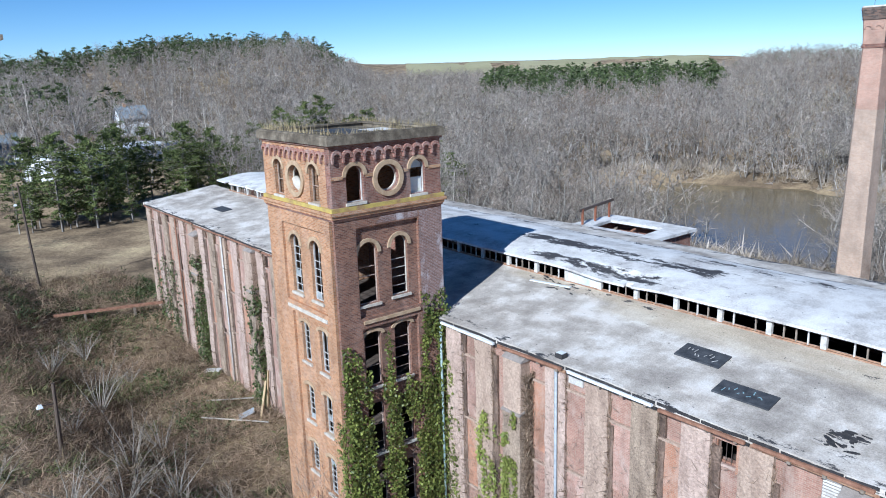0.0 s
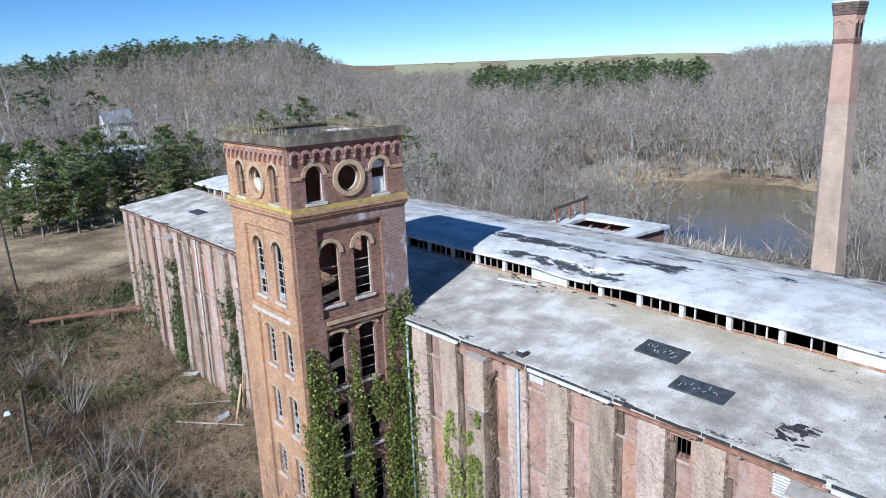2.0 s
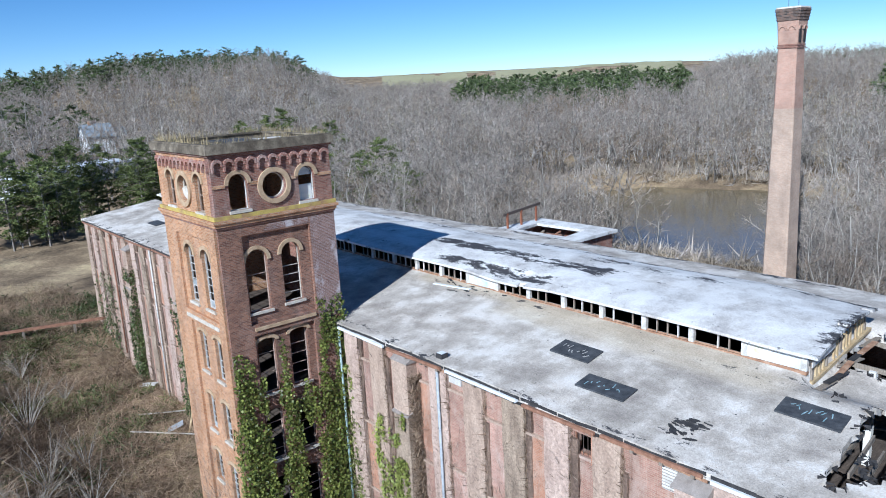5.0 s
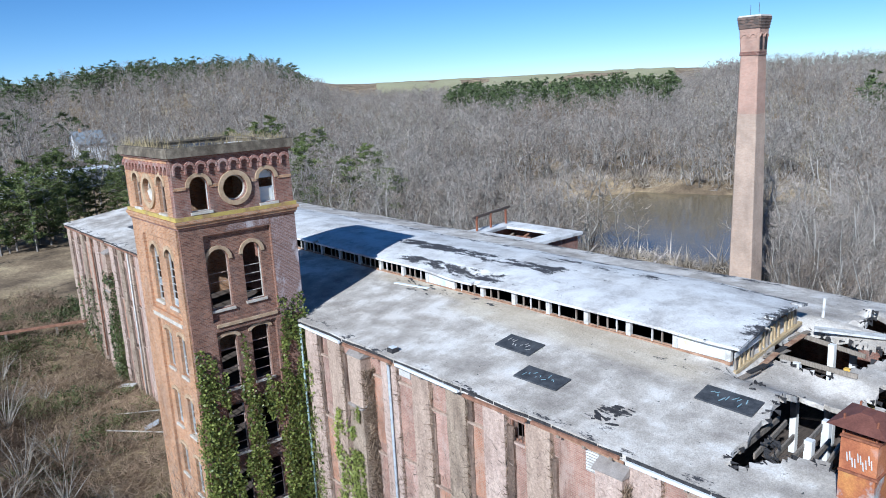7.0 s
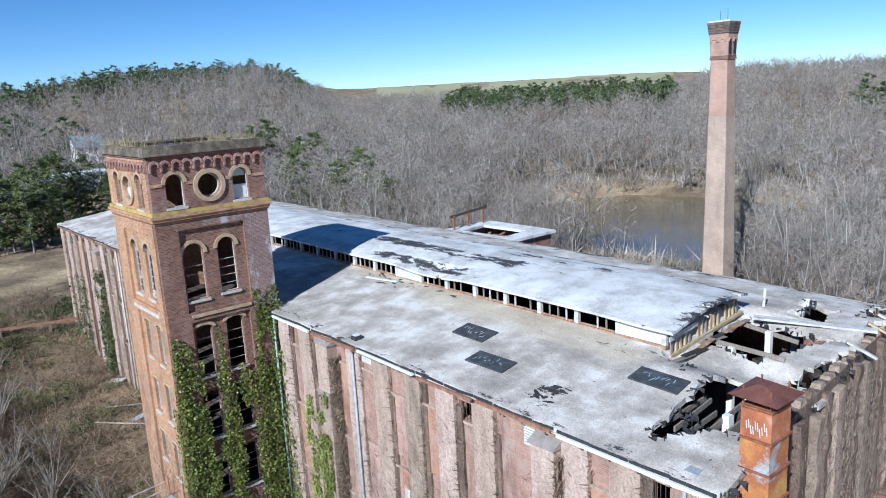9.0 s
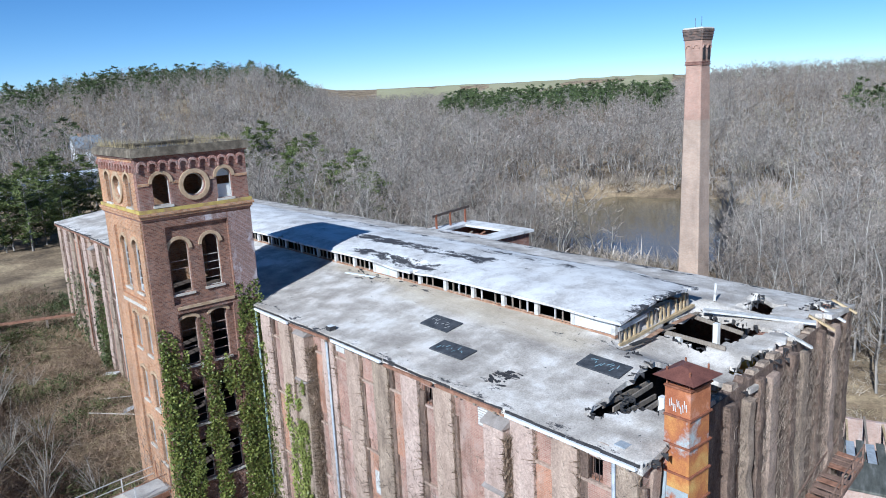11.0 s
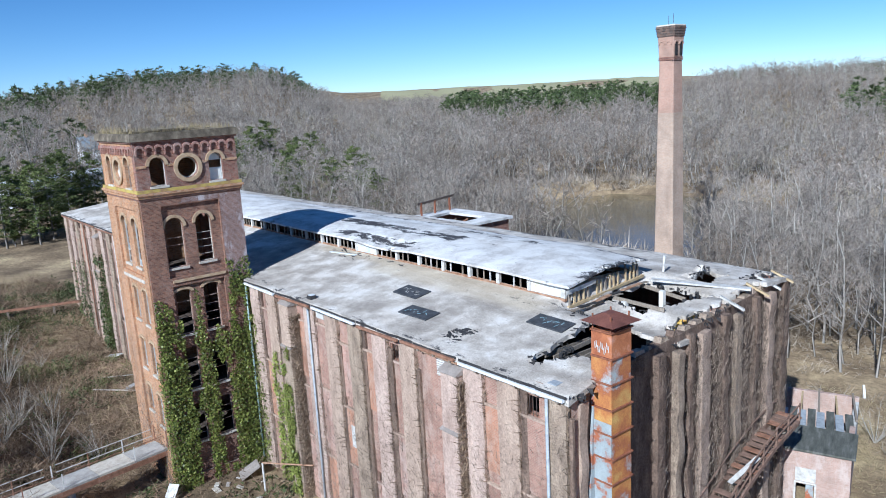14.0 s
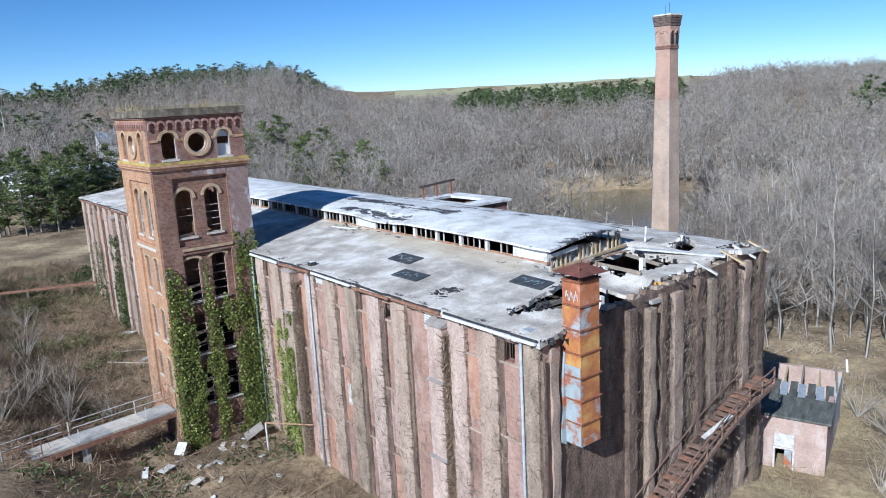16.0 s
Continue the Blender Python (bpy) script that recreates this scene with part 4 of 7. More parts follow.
# dark skylight covers with painted scrawl
for k, (x0, x1, y0, y1) in enumerate(((26.0, 27.2, 12.3, 14.4), (24.25, 25.3, 9.4, 11.7), (26.85, 27.95, 2.55, 4.75), (25.4, 26.4, 62.0, 64.3))):
    z = max(roof_z(x, y) for x in (x0, x1) for y in (y0, y1))
    hb = part("skylight_cover", Shape().hexa([(x, skew(x, y), torn_z(x, y) + 0.005) for x, y in ((x0, y0), (x1, y0), (x1, y1), (x0, y1))], [(x, skew(x, y), torn_z(x, y) + 0.07) for x, y in ((x0, y0), (x1, y0), (x1, y1), (x0, y1))]), M_SLATE, mill, "dark slate-grey skylight cover with painted scrawl")
    if k < 3:
        rnd = random.Random(20 + k)
        for i in range(9):
            y = y1 - 0.35 - i * (y1 - y0 - 0.6) / 9
            xc = 0.5 * (x0 + x1) + rnd.uniform(-0.25, 0.2)
            l = rnd.uniform(0.04, 0.2)
            a, b = (xc - l, skew(xc, y), torn_z(xc, y) + 0.079), (xc + l, skew(xc, y + rnd.uniform(-0.12, 0.12)), torn_z(xc, y) + 0.083)
            part("paint_stroke", Shape().bar(a, b, 0.04, 0.008), M_SCRAWL if k else M_WHITEWASH, hb)
# bits on the roof: small curb vent by the eave, vent pipe, loose white lath
part("roof_vent", Shape().box(22.62, 23.0, 18.1, 18.5, roof_z(22.8, 18.3) + 0.004, roof_z(22.8, 18.3) + 0.22), M_DARK, mill, "crumpled dark roof vent")
part("roof_vent", Shape().box(22.66, 22.96, 18.14, 18.46, roof_z(22.8, 18.3) + 0.224, roof_z(22.8, 18.3) + 0.25), M_GUTTER, mill, "bright metal vent lid")
part("vent_pipe", Shape().tube((38.5, skew(38.5, 4.0), roof_z(38.5, 4.0)), (38.6, skew(38.5, 4.0), roof_z(38.5, 4.0) + 0.95), 0.07, n=8), M_WHITEWASH, mill, "white vent pipe")
part("white_lath", Shape().bar((28.9, skew(28.9, 25.6), roof_z(28.9, 25.6) + 0.05), (29.3, skew(29.3, 22.9), roof_z(29.3, 22.9) + 0.05), 0.2, 0.05), M_GUTTER, mill, "loose white board on the roof")
part("skylight_cover", Shape().box(22.85, 23.25, -0.25, 0.2, torn_z(23, 0) + 0.01, torn_z(23, 0) + 0.05), M_ZINC, mill, "small grey sheet patch")
# the flat white beam lying across the hole, posts and joists in the hole
part("fallen_sheet", Shape().bar((36.9, 5.3, 13.3), (39.0, 0.6, 13.1), 0.5, 0.1), M_WHITEWASH, mill, "long white beam fallen across the torn roof")
for x, y, z1 in ((27.2, 0.7, 12.9), (33.3, 3.3, 13.0), (36.5, 2.9, 12.9), (33.5, 1.9, 12.6), (40.2, 3.0, 12.8), (29.6, 0.9, 12.6)):
    part("column", Shape().box(x - 0.13, x + 0.13, skew(x, y) - 0.13, skew(x, y) + 0.13, 8.96, z1), M_COLUMN, mill, "white-painted timber column")
for k in range(2):
    x = 33.3 + 3.3 * k
    part("joist", Shape().bar((x, skew(x, 5.6), 13.12), (x + 0.1, skew(x, 1.0 + 0.6 * (k % 3)), 12.95 - 0.35 * (k % 2)), 0.07, 0.2), M_TIMBER, mill)
for k in range(6):
    y = -0.2 + 0.5 * k
    part("joist", Shape().bar((25.3, skew(25.3, y), 12.7), (28.0 + 0.5 * (k % 3), skew(28, y + 0.2), 12.6 - 0.2 * (k % 2)), 0.07, 0.2), M_TIMBER, mill)
rnd = random.Random(77)
for k in range(30):
    x, y = rnd.choice(((rnd.uniform(26, 31), rnd.uniform(0, 3)), (rnd.uniform(32, 38), rnd.uniform(0.5, 5.5)), (rnd.uniform(38, 43.5), rnd.uniform(-0.6, 3))))
    z = 9.05 + rnd.uniform(0, 0.8)
    a = rnd.uniform(0, 6.28)
    l = rnd.uniform(0.5, 1.4)
    part("fallen_plank", Shape().bar((x - l * math.cos(a), skew(x, y) - l * math.sin(a) + 0.4, z - 0.05), (x + l * math.cos(a), skew(x, y) + l * math.sin(a) + 0.4, z + rnd.uniform(0, 0.5)), rnd.uniform(0.1, 0.25), 0.05), rnd.choice((M_TIMBER, M_PLANK, M_BOARD, M_PLANK)), mill)
part("painted_wall", Shape().box(37.3, 37.5, skew(37.4, 1.2), skew(37.4, 2.6), 8.96, 11.6), M_MURAL_WARM, mill, "orange and yellow painted partition")
# ragged upper edge of the south wall
rnd = random.Random(5)
for k in range(16):
    x = 26.4 + 1.08 * k
    w, h = rnd.uniform(0.35, 0.9), rnd.uniform(0.05, 0.3)
    part("broken_masonry", Shape().hexa([(x, skew(x, SOUTH), 12.704), (x + w, skew(x + w, SOUTH), 12.704), (x + w, skew(x + w, SOUTH) + 0.42, 12.704), (x, skew(x, SOUTH) + 0.42, 12.704)],
         [(x + 0.1, skew(x, SOUTH) + 0.03, 12.72 + h), (x + w - 0.06, skew(x + w, SOUTH) + 0.05, 12.72 + h * 0.7), (x + w - 0.1, skew(x + w, SOUTH) + 0.4, 12.72 + h * 0.6), (x + 0.06, skew(x, SOUTH) + 0.38, 12.72 + h)]), rnd.choice((M_VINEPIER, M_VINE_SHADE, M_STUCCO)), mill)
for k, (x, l) in enumerate(((36.5, 1.6), (39.6, 1.3), (41.2, 1.4), (43.0, 1.0))):
    part("hanging_beam", Shape().bar((x, skew(x, SOUTH) + 0.5, 13.2), (x + 0.5, skew(x, SOUTH) - 0.55, 12.55), 0.22, 0.1), (M_WHITEWASH, M_STUD)[k % 2], mill)


# ---- the stair tower ----
TX0, TX1, TY0, TY1, TT = 16.6, 22.9, 26.65, 33.5, 0.45
tower = thing("brick_tower", "tall brick stair tower with arched windows, partly ivy-clad", "tower")
south = lambda u, v, d: (u, TY0 + d, v)
north = lambda u, v, d: (u, TY1 - d, v)
west = lambda u, v, d: (TX0 + d, u, v)
east = lambda u, v, d: (TX1 - d, u, v)


def wall(name, to3d, u0, u1, z0, z1, holes, mat, depth=TT, near=0.0):
    return part(name, slab(Shape(), lambda u, v, d: to3d(u, v, d + near), [(u0, z0), (u1, z0), (u1, z1), (u0, z1)], holes, depth), mat, tower)


def tall_window(parent_wall, to3d, u, z, w, h, cols, rows, near, seg=False, frame_mat=None, gaps=0, ring=True, panes=True):
    """Frame, glazing bars, stone arch and sill of one arched window."""
    fm = frame_mat or M_WHITEWASH
    f = part("window", band(Shape(), lambda a, b, d: to3d(a, b, d + near), moved(arch(w - 0.07, h - 0.04, seg=seg), u, z + 0.035), moved(arch(w - 0.008, h - 0.004, seg=seg), u, z + 0.004), 0.16, 0.24, True), fm, parent_wall, "pale rotten window frame")
    rnd = random.Random(int(u * 37 + z * 11))
    for i in range(1, cols):
        a = u - w / 2 + w * i / cols
        part("glazing_bar", slab(Shape(), lambda p, q, d: to3d(p, q, d + near + 0.18), [(a - 0.014, z + 0.06), (a + 0.014, z + 0.06), (a + 0.014, z + h - 0.08), (a - 0.014, z + h - 0.08)], [], 0.02), fm, f)
    for j in range(1, rows):
        b = z + (h - w * 0.3) * j / rows
        if rnd.random() > gaps:
            part("glazing_bar", slab(Shape(), lambda p, q, d: to3d(p, q, d + near + 0.185), [(u - w / 2 + 0.05, b - 0.016), (u + w / 2 - 0.05, b - 0.016), (u + w / 2 - 0.05, b + 0.016), (u - w / 2 + 0.05, b + 0.016)], [], 0.02), fm, f)
    if panes:
        for i in range(cols):
            for j in range(rows):
                if rnd.random() < 0.09:
                    a0, b0 = u - w / 2 + w * i / cols + 0.03, z + 0.05 + (h - w * 0.5) * j / rows + 0.03
                    part("pane", slab(Shape(), lambda p, q, d: to3d(p, q, d + near + 0.2), [(a0, b0), (a0 + w / cols - 0.06, b0), (a0 + w / cols - 0.06, b0 + (h - w * 0.5) / rows - 0.06), (a0, b0 + (h - w * 0.5) / rows - 0.06)], [], 0.006), M_GLASS, f)
    if ring:
        n = 10
        r = w / 2
        rise = r if not seg else r * 0.35
        inner = [(u + (r + 0.015) * math.cos(math.pi * i / n), z + h - rise + (rise + 0.015) * math.sin(math.pi * i / n)) for i in range(n + 1)]
        outer = [(u + (r + 0.2) * math.cos(math.pi * i / n), z + h - rise + (rise + 0.2) * math.sin(math.pi * i / n)) for i in range(n + 1)]
        part("arch", band(Shape(), lambda a, b, d: to3d(a, b, d + near), inner, outer, -0.07, 0.03), M_STONE, f, "tan rubbed-brick arch")
    part("sill", slab(Shape(), lambda a, b, d: to3d(a, b, d + near - 0.1), [(u - w / 2 - 0.08, z - 0.13), (u + w / 2 + 0.08, z - 0.13), (u + w / 2 + 0.08, z - 0.003), (u - w / 2 - 0.08, z - 0.003)], [], 0.098), M_STONE_PALE, f)
    return f


ZB, ZT = 19.05, 22.1
S_UP = [(17.86, 19.5, 0.95, 1.7), (21.48, 19.47, 0.9, 1.7)]
W_UP = [(31.85, 19.45, 0.9, 1.8), (28.25, 19.42, 0.9, 1.85)]
RS, RW = (19.7, 20.45, 0.64), (30.05, 20.42, 0.66)
# Upper south wall in darker brick than the other three, painting its shade.
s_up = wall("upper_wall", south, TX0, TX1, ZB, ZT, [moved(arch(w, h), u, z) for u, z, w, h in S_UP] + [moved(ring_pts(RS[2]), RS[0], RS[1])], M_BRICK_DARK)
w_up = wall("upper_wall", west, TY0 + TT + 0.001, TY1 - TT - 0.001, ZB, ZT, [moved(arch(w, h), u, z) for u, z, w, h in W_UP] + [moved(ring_pts(RW[2]), RW[0], RW[1])], M_BRICK)
n_up = wall("upper_wall", north, TX0, TX1, ZB, ZT, [moved(arch(0.35, 0.6), 19.3, 20.3)], M_BRICK)
e_up = wall("upper_wall", east, TY0 + TT + 0.001, TY1 - TT - 0.001, ZB, ZT, [moved(arch(0.3, 0.5), 28.25, 20.4)], M_BRICK)
for k, (u, z, w, h) in enumerate(S_UP):
    tall_window(s_up, south, u, z, w, h, 1, 2, 0, gaps=0.6, panes=False)
part("shutter", slab(Shape(), lambda u, v, d: south(u, v, d + 0.28), [(21.06, 19.5), (21.9, 19.5), (21.9, 20.25), (21.06, 20.25)], [], 0.03), M_MURAL, s_up, "pale blue boards in the window")
part("shutter", slab(Shape(), lambda u, v, d: south(u, v, d + 0.28), [(21.06, 20.72), (21.9, 20.72), (21.85, 20.95), (21.6, 21.12), (21.3, 21.1), (21.08, 20.9)], [], 0.03), M_MURAL, s_up, "pale blue boards in the window")
for k, (u, z, w, h) in enumerate(W_UP):
    tall_window(w_up, west, u, z, w, h, 1, 4, 0, gaps=0.5, frame_mat=M_STUCCO, panes=False)
for (to3d, (u, v, r), pw) in ((south, RS, s_up), (west, RW, w_up)):
    a, b = moved(ring_pts(r + 0.01, 28), u, v), moved(ring_pts(r + 0.24, 28), u, v)
    part("round_window_ring", band(Shape(), to3d, a, b, -0.1, 0.04, True), M_STONE, pw, "tan brick ring round the oculus")
    a2 = moved(ring_pts(r - 0.07, 28), u, v)
    part("round_frame", band(Shape(), to3d, a2, moved(ring_pts(r - 0.004, 28), u, v), 0.2, 0.28, True), M_STONE_PALE, pw)
part("blocking", slab(Shape(), lambda u, v, d: west(u, v, d + 0.12), [(RW[0] - 0.62, RW[1] + 0.05), (RW[0] - 0.5, RW[1] - 0.38), (RW[0], RW[1] - 0.62), (RW[0] + 0.5, RW[1] - 0.38), (RW[0] + 0.62, RW[1] - 0.05), (RW[0] + 0.2, RW[1] + 0.1), (RW[0] - 0.2, RW[1] - 0.1)], [], 0.1), M_STONE_PALE, w_up, "pale broken blocking in the oculus")

# lower shaft: outer skin with a tall sunk panel, inner skin with the windows
S_WIN = [(18.45, 14.35, 1.12, 3.1), (20.3, 14.45, 1.02, 3.05)]
S_LOW = [(18.5, 10.0, 0.96, 2.9), (20.3, 10.0, 1.0, 3.0), (18.5, 6.3, 0.96, 2.8), (20.3, 6.3, 1.0, 2.8), (18.5, 2.7, 0.96, 2.6), (20.3, 2.7, 1.0, 2.6)]
W_WIN = [(30.9, 14.4, 1.02, 3.1), (28.85, 14.38, 1.02, 3.1)]
W_LOW = [(30.5, 10.7, 0.82, 2.2), (28.65, 10.6, 0.82, 2.3), (30.5, 7.3, 0.82, 2.1), (28.65, 7.2, 0.82, 2.2), (30.5, 4.3, 0.82, 1.8), (28.65, 3.7, 0.82, 2.2)]
ZL = -2.0
# Both south skins use the darker brick, so their shade is in the colour.
ss = wall("south_wall", south, TX0, TX1, ZL, ZB - 0.002, [[(17.75, 13.75), (21.4, 13.75), (21.4, 18.25), (17.75, 18.25)], [(17.85, 0.6), (21.2, 0.6), (21.2, 13.2), (17.85, 13.2)]], M_TOWER_SHADE, 0.18)
si = wall("south_inner_wall", south, TX0 + 0.2, TX1 - 0.2, ZL, ZB - 0.004, [moved(arch(w, h), u, z) for u, z, w, h in S_WIN] + [moved(arch(w, h, seg=True), u, z) for u, z, w, h in S_LOW], M_TOWER_SHADE, TT - 0.18, 0.181)
sw = wall("west_wall", west, TY0 + TT + 0.002, TY1 - TT - 0.002, ZL, ZB - 0.002, [[(27.75, 13.9), (32.0, 13.9), (32.0, 18.05), (27.75, 18.05)], [(27.8, 2.2), (31.5, 2.2), (31.5, 13.35), (27.8, 13.35)]], M_BRICK, 0.14)
wi = wall("west_inner_wall", west, TY0 + TT + 0.004, TY1 - TT - 0.004, ZL, ZB - 0.004, [moved(arch(w, h), u, z) for u, z, w, h in W_WIN] + [moved(arch(w, h, seg=True), u, z) for u, z, w, h in W_LOW], M_BRICK, TT - 0.14, 0.141)
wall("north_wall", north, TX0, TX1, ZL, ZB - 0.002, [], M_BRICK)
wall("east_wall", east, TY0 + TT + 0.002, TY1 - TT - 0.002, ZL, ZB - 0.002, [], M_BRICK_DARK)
for k, (u, z, w, h) in enumerate(S_WIN):
    tall_window(si, south, u, z, w, h, 1, 6, 0.18, gaps=0.45, panes=False, frame_mat=M_STONE_PALE if k else M_STUCCO_PALE)
for k, (u, z, w, h) in enumerate(S_LOW):
    tall_window(si, south, u, z, w, h, 1, 5, 0.18, True, frame_mat=M_STUCCO_PALE, gaps=0.4, ring=k < 2, panes=False)
for k, (u, z, w, h) in enumerate(W_WIN):
    tall_window(wi, west, u, z, w, h, 2, 7, 0.14, gaps=0.12)
for k, (u, z, w, h) in enumerate(W_LOW):
    tall_window(wi, west, u, z, w, h, 2, 6, 0.14, True, gaps=0.2)
part("painted_strip", slab(Shape(), lambda u, v, d: south(u, v, d - 0.012), [(21.5, 13.2), (TX1 - 0.01, 13.2), (TX1 - 0.01, 18.6), (21.45, 18.6), (21.42, 16.0)], [], 0.01), M_PURPLE, tower, "brickwork with flaking lavender-grey paint")
part("painted_strip", slab(Shape(), lambda u, v, d: south(u, v, d - 0.012), [(18.9, 18.32), (21.4, 18.32), (21.35, 18.62), (19.2, 18.66)], [], 0.01), M_PURPLE, tower, "smear of white paint over the panel")
# belt course: stepped mouldings round the shaft
for k, (z0, z1, out, mat) in enumerate(((18.72, 18.82, 0.06, M_BRICK_DARK), (18.83, 18.98, 0.12, M_BRICK), (18.99, 19.14, 0.2, M_BRICK), (19.145, 19.33, 0.12, M_LICHEN))):
    b = Shape()
    o, i = [(TX0 - out, TY0 - out), (TX1 + out, TY0 - out), (TX1 + out, TY1 + out), (TX0 - out, TY1 + out)], [(TX0 - 0.002, TY0 - 0.002), (TX1 + 0.002, TY0 - 0.002), (TX1 + 0.002, TY1 + 0.002), (TX0 - 0.002, TY1 + 0.002)]
    band(b, lambda u, v, d: (u, v, d), i, o, z0, z1, True)
    part("belt_course", b, mat, tower, "stepped brick belt course, lichen-stained on top" if k == 3 else "")
for z in (20.62,):
    for u0, u1 in ((TX0 + 0.002, 17.2), (18.45, 18.85), (20.6, 20.9), (22.1, TX1 - 0.002)):
        part("string_course", slab(Shape(), lambda u, v, d: south(u, v, d - 0.05), [(u0, z), (u1, z), (u1, z + 0.16), (u0, z + 0.16)], [], 0.048), M_BRICK, tower)
for u0, u1, z in ((17.9, 21.3, 13.45),):
    part("string_course", slab(Shape(), lambda u, v, d: south(u, v, d - 0.08), [(u0, z), (u1, z), (u1, z + 0.16), (u0, z + 0.16)], [], 0.078), M_STONE, tower)
part("string_course", slab(Shape(), lambda u, v, d: west(u, v, d - 0.06), [(27.8, 13.5), (31.9, 13.5), (31.9, 13.68), (27.8, 13.68)], [], 0.058), M_STONE_PALE, tower)
# corbel arcade under the cornice
def arcade(to3d, u0, u1, n, z):
    p = (u1 - u0) / n
    for i in range(n):
        c = u0 + p * (i + 0.5)
        r0, r1 = p * 0.34, p * 0.5 - 0.004
        a = [(c + r0 * math.cos(math.pi * k / 8), z + 0.25 + r0 * math.sin(math.pi * k / 8)) for k in range(9)]
        b = [(c + r1 * math.cos(math.pi * k / 8), z + 0.25 + r1 * 1.25 * math.sin(math.pi * k / 8)) for k in range(9)]
        yield "corbel_arch", band(Shape(), to3d, a, b, -0.13, -0.002)
        yield "corbel", slab(Shape(), lambda u, v, d: to3d(u, v, d - 0.14), [(c - p / 2 + 0.002, z + 0.24), (c - p / 2 + 0.02, z), (c - p / 2 + p * 0.16, z), (c - p / 2 + p * 0.2, z + 0.24)], [], 0.138)
for to3d, u0, u1, n, m1 in ((south, TX0 + 0.05, TX1 - 0.05, 11, M_BRICK_PINK), (west, TY0 + 0.1, TY1 - 0.1, 13, M_BRICK_PINK)):
    for nm, sh in arcade(to3d, u0, u1, n, 21.38):
        part(nm, sh, m1, tower)
# cornice and sunk roof
def rim(z0, z1, out, inn, mat, label, nm):
    o, i = [(TX0 - out, TY0 - out), (TX1 + out, TY0 - out), (TX1 + out, TY1 + out), (TX0 - out, TY1 + out)], [(TX0 + inn, TY0 + inn), (TX1 - inn, TY0 + inn), (TX1 - inn, TY1 - inn), (TX0 + inn, TY1 - inn)]
    part(nm, band(Shape(), lambda u, v, d: (u, v, d), i, o, z0, z1, True), mat, tower, label)
rim(22.1, 22.2, 0.1, 0.3, M_BRICK_DARK, "", "cornice")
rim(22.203, 22.58, 0.2, 0.32, M_CAP, "weathered concrete parapet band with moss", "parapet")
rim(22.583, 22.66, 0.14, 0.4, M_CAP, "", "coping")
part("tower_roof", Shape().box(TX0 + 0.33, TX1 - 0.33, TY0 + 0.33, TY1 - 0.33, 22.2, 22.4), M_CAP, tower, "mossy sunk tower roof")
part("roof_sheet", Shape().box(19.0, 20.6, 28.0, 32.4, 22.43, 22.47), M_SLATE, tower)
part("roof_sheet", Shape().box(20.9, 22.4, 27.4, 31.0, 22.405, 22.44), M_ROOF_WHITE, tower)
for z in (13.4, 9.6, 6.0, 2.2):
    part("floor", Shape().box(TX0 + TT + 0.01, TX1 - TT - 0.01, TY0 + TT + 0.01, TY1 - TT - 0.01, z, z + 0.2), M_PLANK, tower)
# pale paint and scrawl on the south side by the roof
rnd = random.Random(31)
for k in range(16):
    u, v = rnd.uniform(21.5, 22.7), rnd.uniform(13.9, 15.6)
    a = rnd.uniform(0, 3.14)
    part("paint_stroke", Shape().bar((u, TY0 - 0.006, v), (u + 0.3 * math.cos(a), TY0 - 0.006, v + 0.3 * math.sin(a)), 0.05, 0.006, (0, 1, 0)), (M_SCRAWL, M_SCRAWL_RED)[k % 2], tower)
# grass on the parapet
g = Shape()
rnd = random.Random(3)
for k in range(700):
    t, side = rnd.random(), rnd.randrange(4)
    x = TX0 + (TX1 - TX0) * t if side < 2 else (TX0 + 0.1 if side == 2 else TX1 - 0.15)
    y = TY0 + (TY1 - TY0) * t if side >= 2 else (TY0 + 0.15 if side == 0 else TY1 - 0.15)
    h, a = rnd.uniform(0.12, 0.45) * (1.5 if side == 2 else 1), rnd.uniform(0, 6.28)
    g.add([(x, y, 22.64), (x + 0.03 * math.cos(a), y + 0.03 * math.sin(a), 22.64), (x + rnd.uniform(-.15, .15), y + rnd.uniform(-.15, .15), 22.66 + h)], [(0, 1, 2)])
tagged(part("dry_grass", g, M_STRAW, tower, "dry grass growing on the parapet"), kind="stuff")

# ---- chimney ----
chim = thing("chimney", "tall square brick chimney with a flared dark crown", "chimney")
CX, CY = 67.6, 24.6


def frustum(z0, z1, a, b, ch=0.12):
    def ring(h, z):
        c = ch
        return [(CX + sx, CY + sy, z) for sx, sy in ((-h + c, -h), (h - c, -h), (h, -h + c), (h, h - c), (h - c, h), (-h + c, h), (-h, h - c), (-h, -h + c))]
    return Shape().hexa(ring(a * 0.92, z0), ring(b * 0.92, z1))
part("shaft", frustum(-6, 21.0, 1.34, 0.97), M_CHIMNEY, chim)
part("shaft", frustum(21.002, 26.0, 0.955, 0.88), M_CHIMNEY_RED, chim, "redder rebuilt upper shaft")
part("neck_ring", frustum(26.003, 26.15, 0.96, 0.96), M_BRICK_DARK, chim)
part("neck_ring", frustum(26.2, 26.32, 0.94, 0.94), M_BRICK_DARK, chim)
part("head", frustum(26.153, 28.2, 0.89, 1.0), M_CHIMNEY_RED, chim)
part("crown", frustum(28.203, 29.2, 1.03, 1.17), M_CROWN, chim, "dark weathered corbelled crown")
for i in range(4):
    part("crown_course", frustum(28.25 + 0.24 * i, 28.33 + 0.24 * i, 1.07 + 0.035 * i, 1.08 + 0.035 * i), M_CROWN, chim)
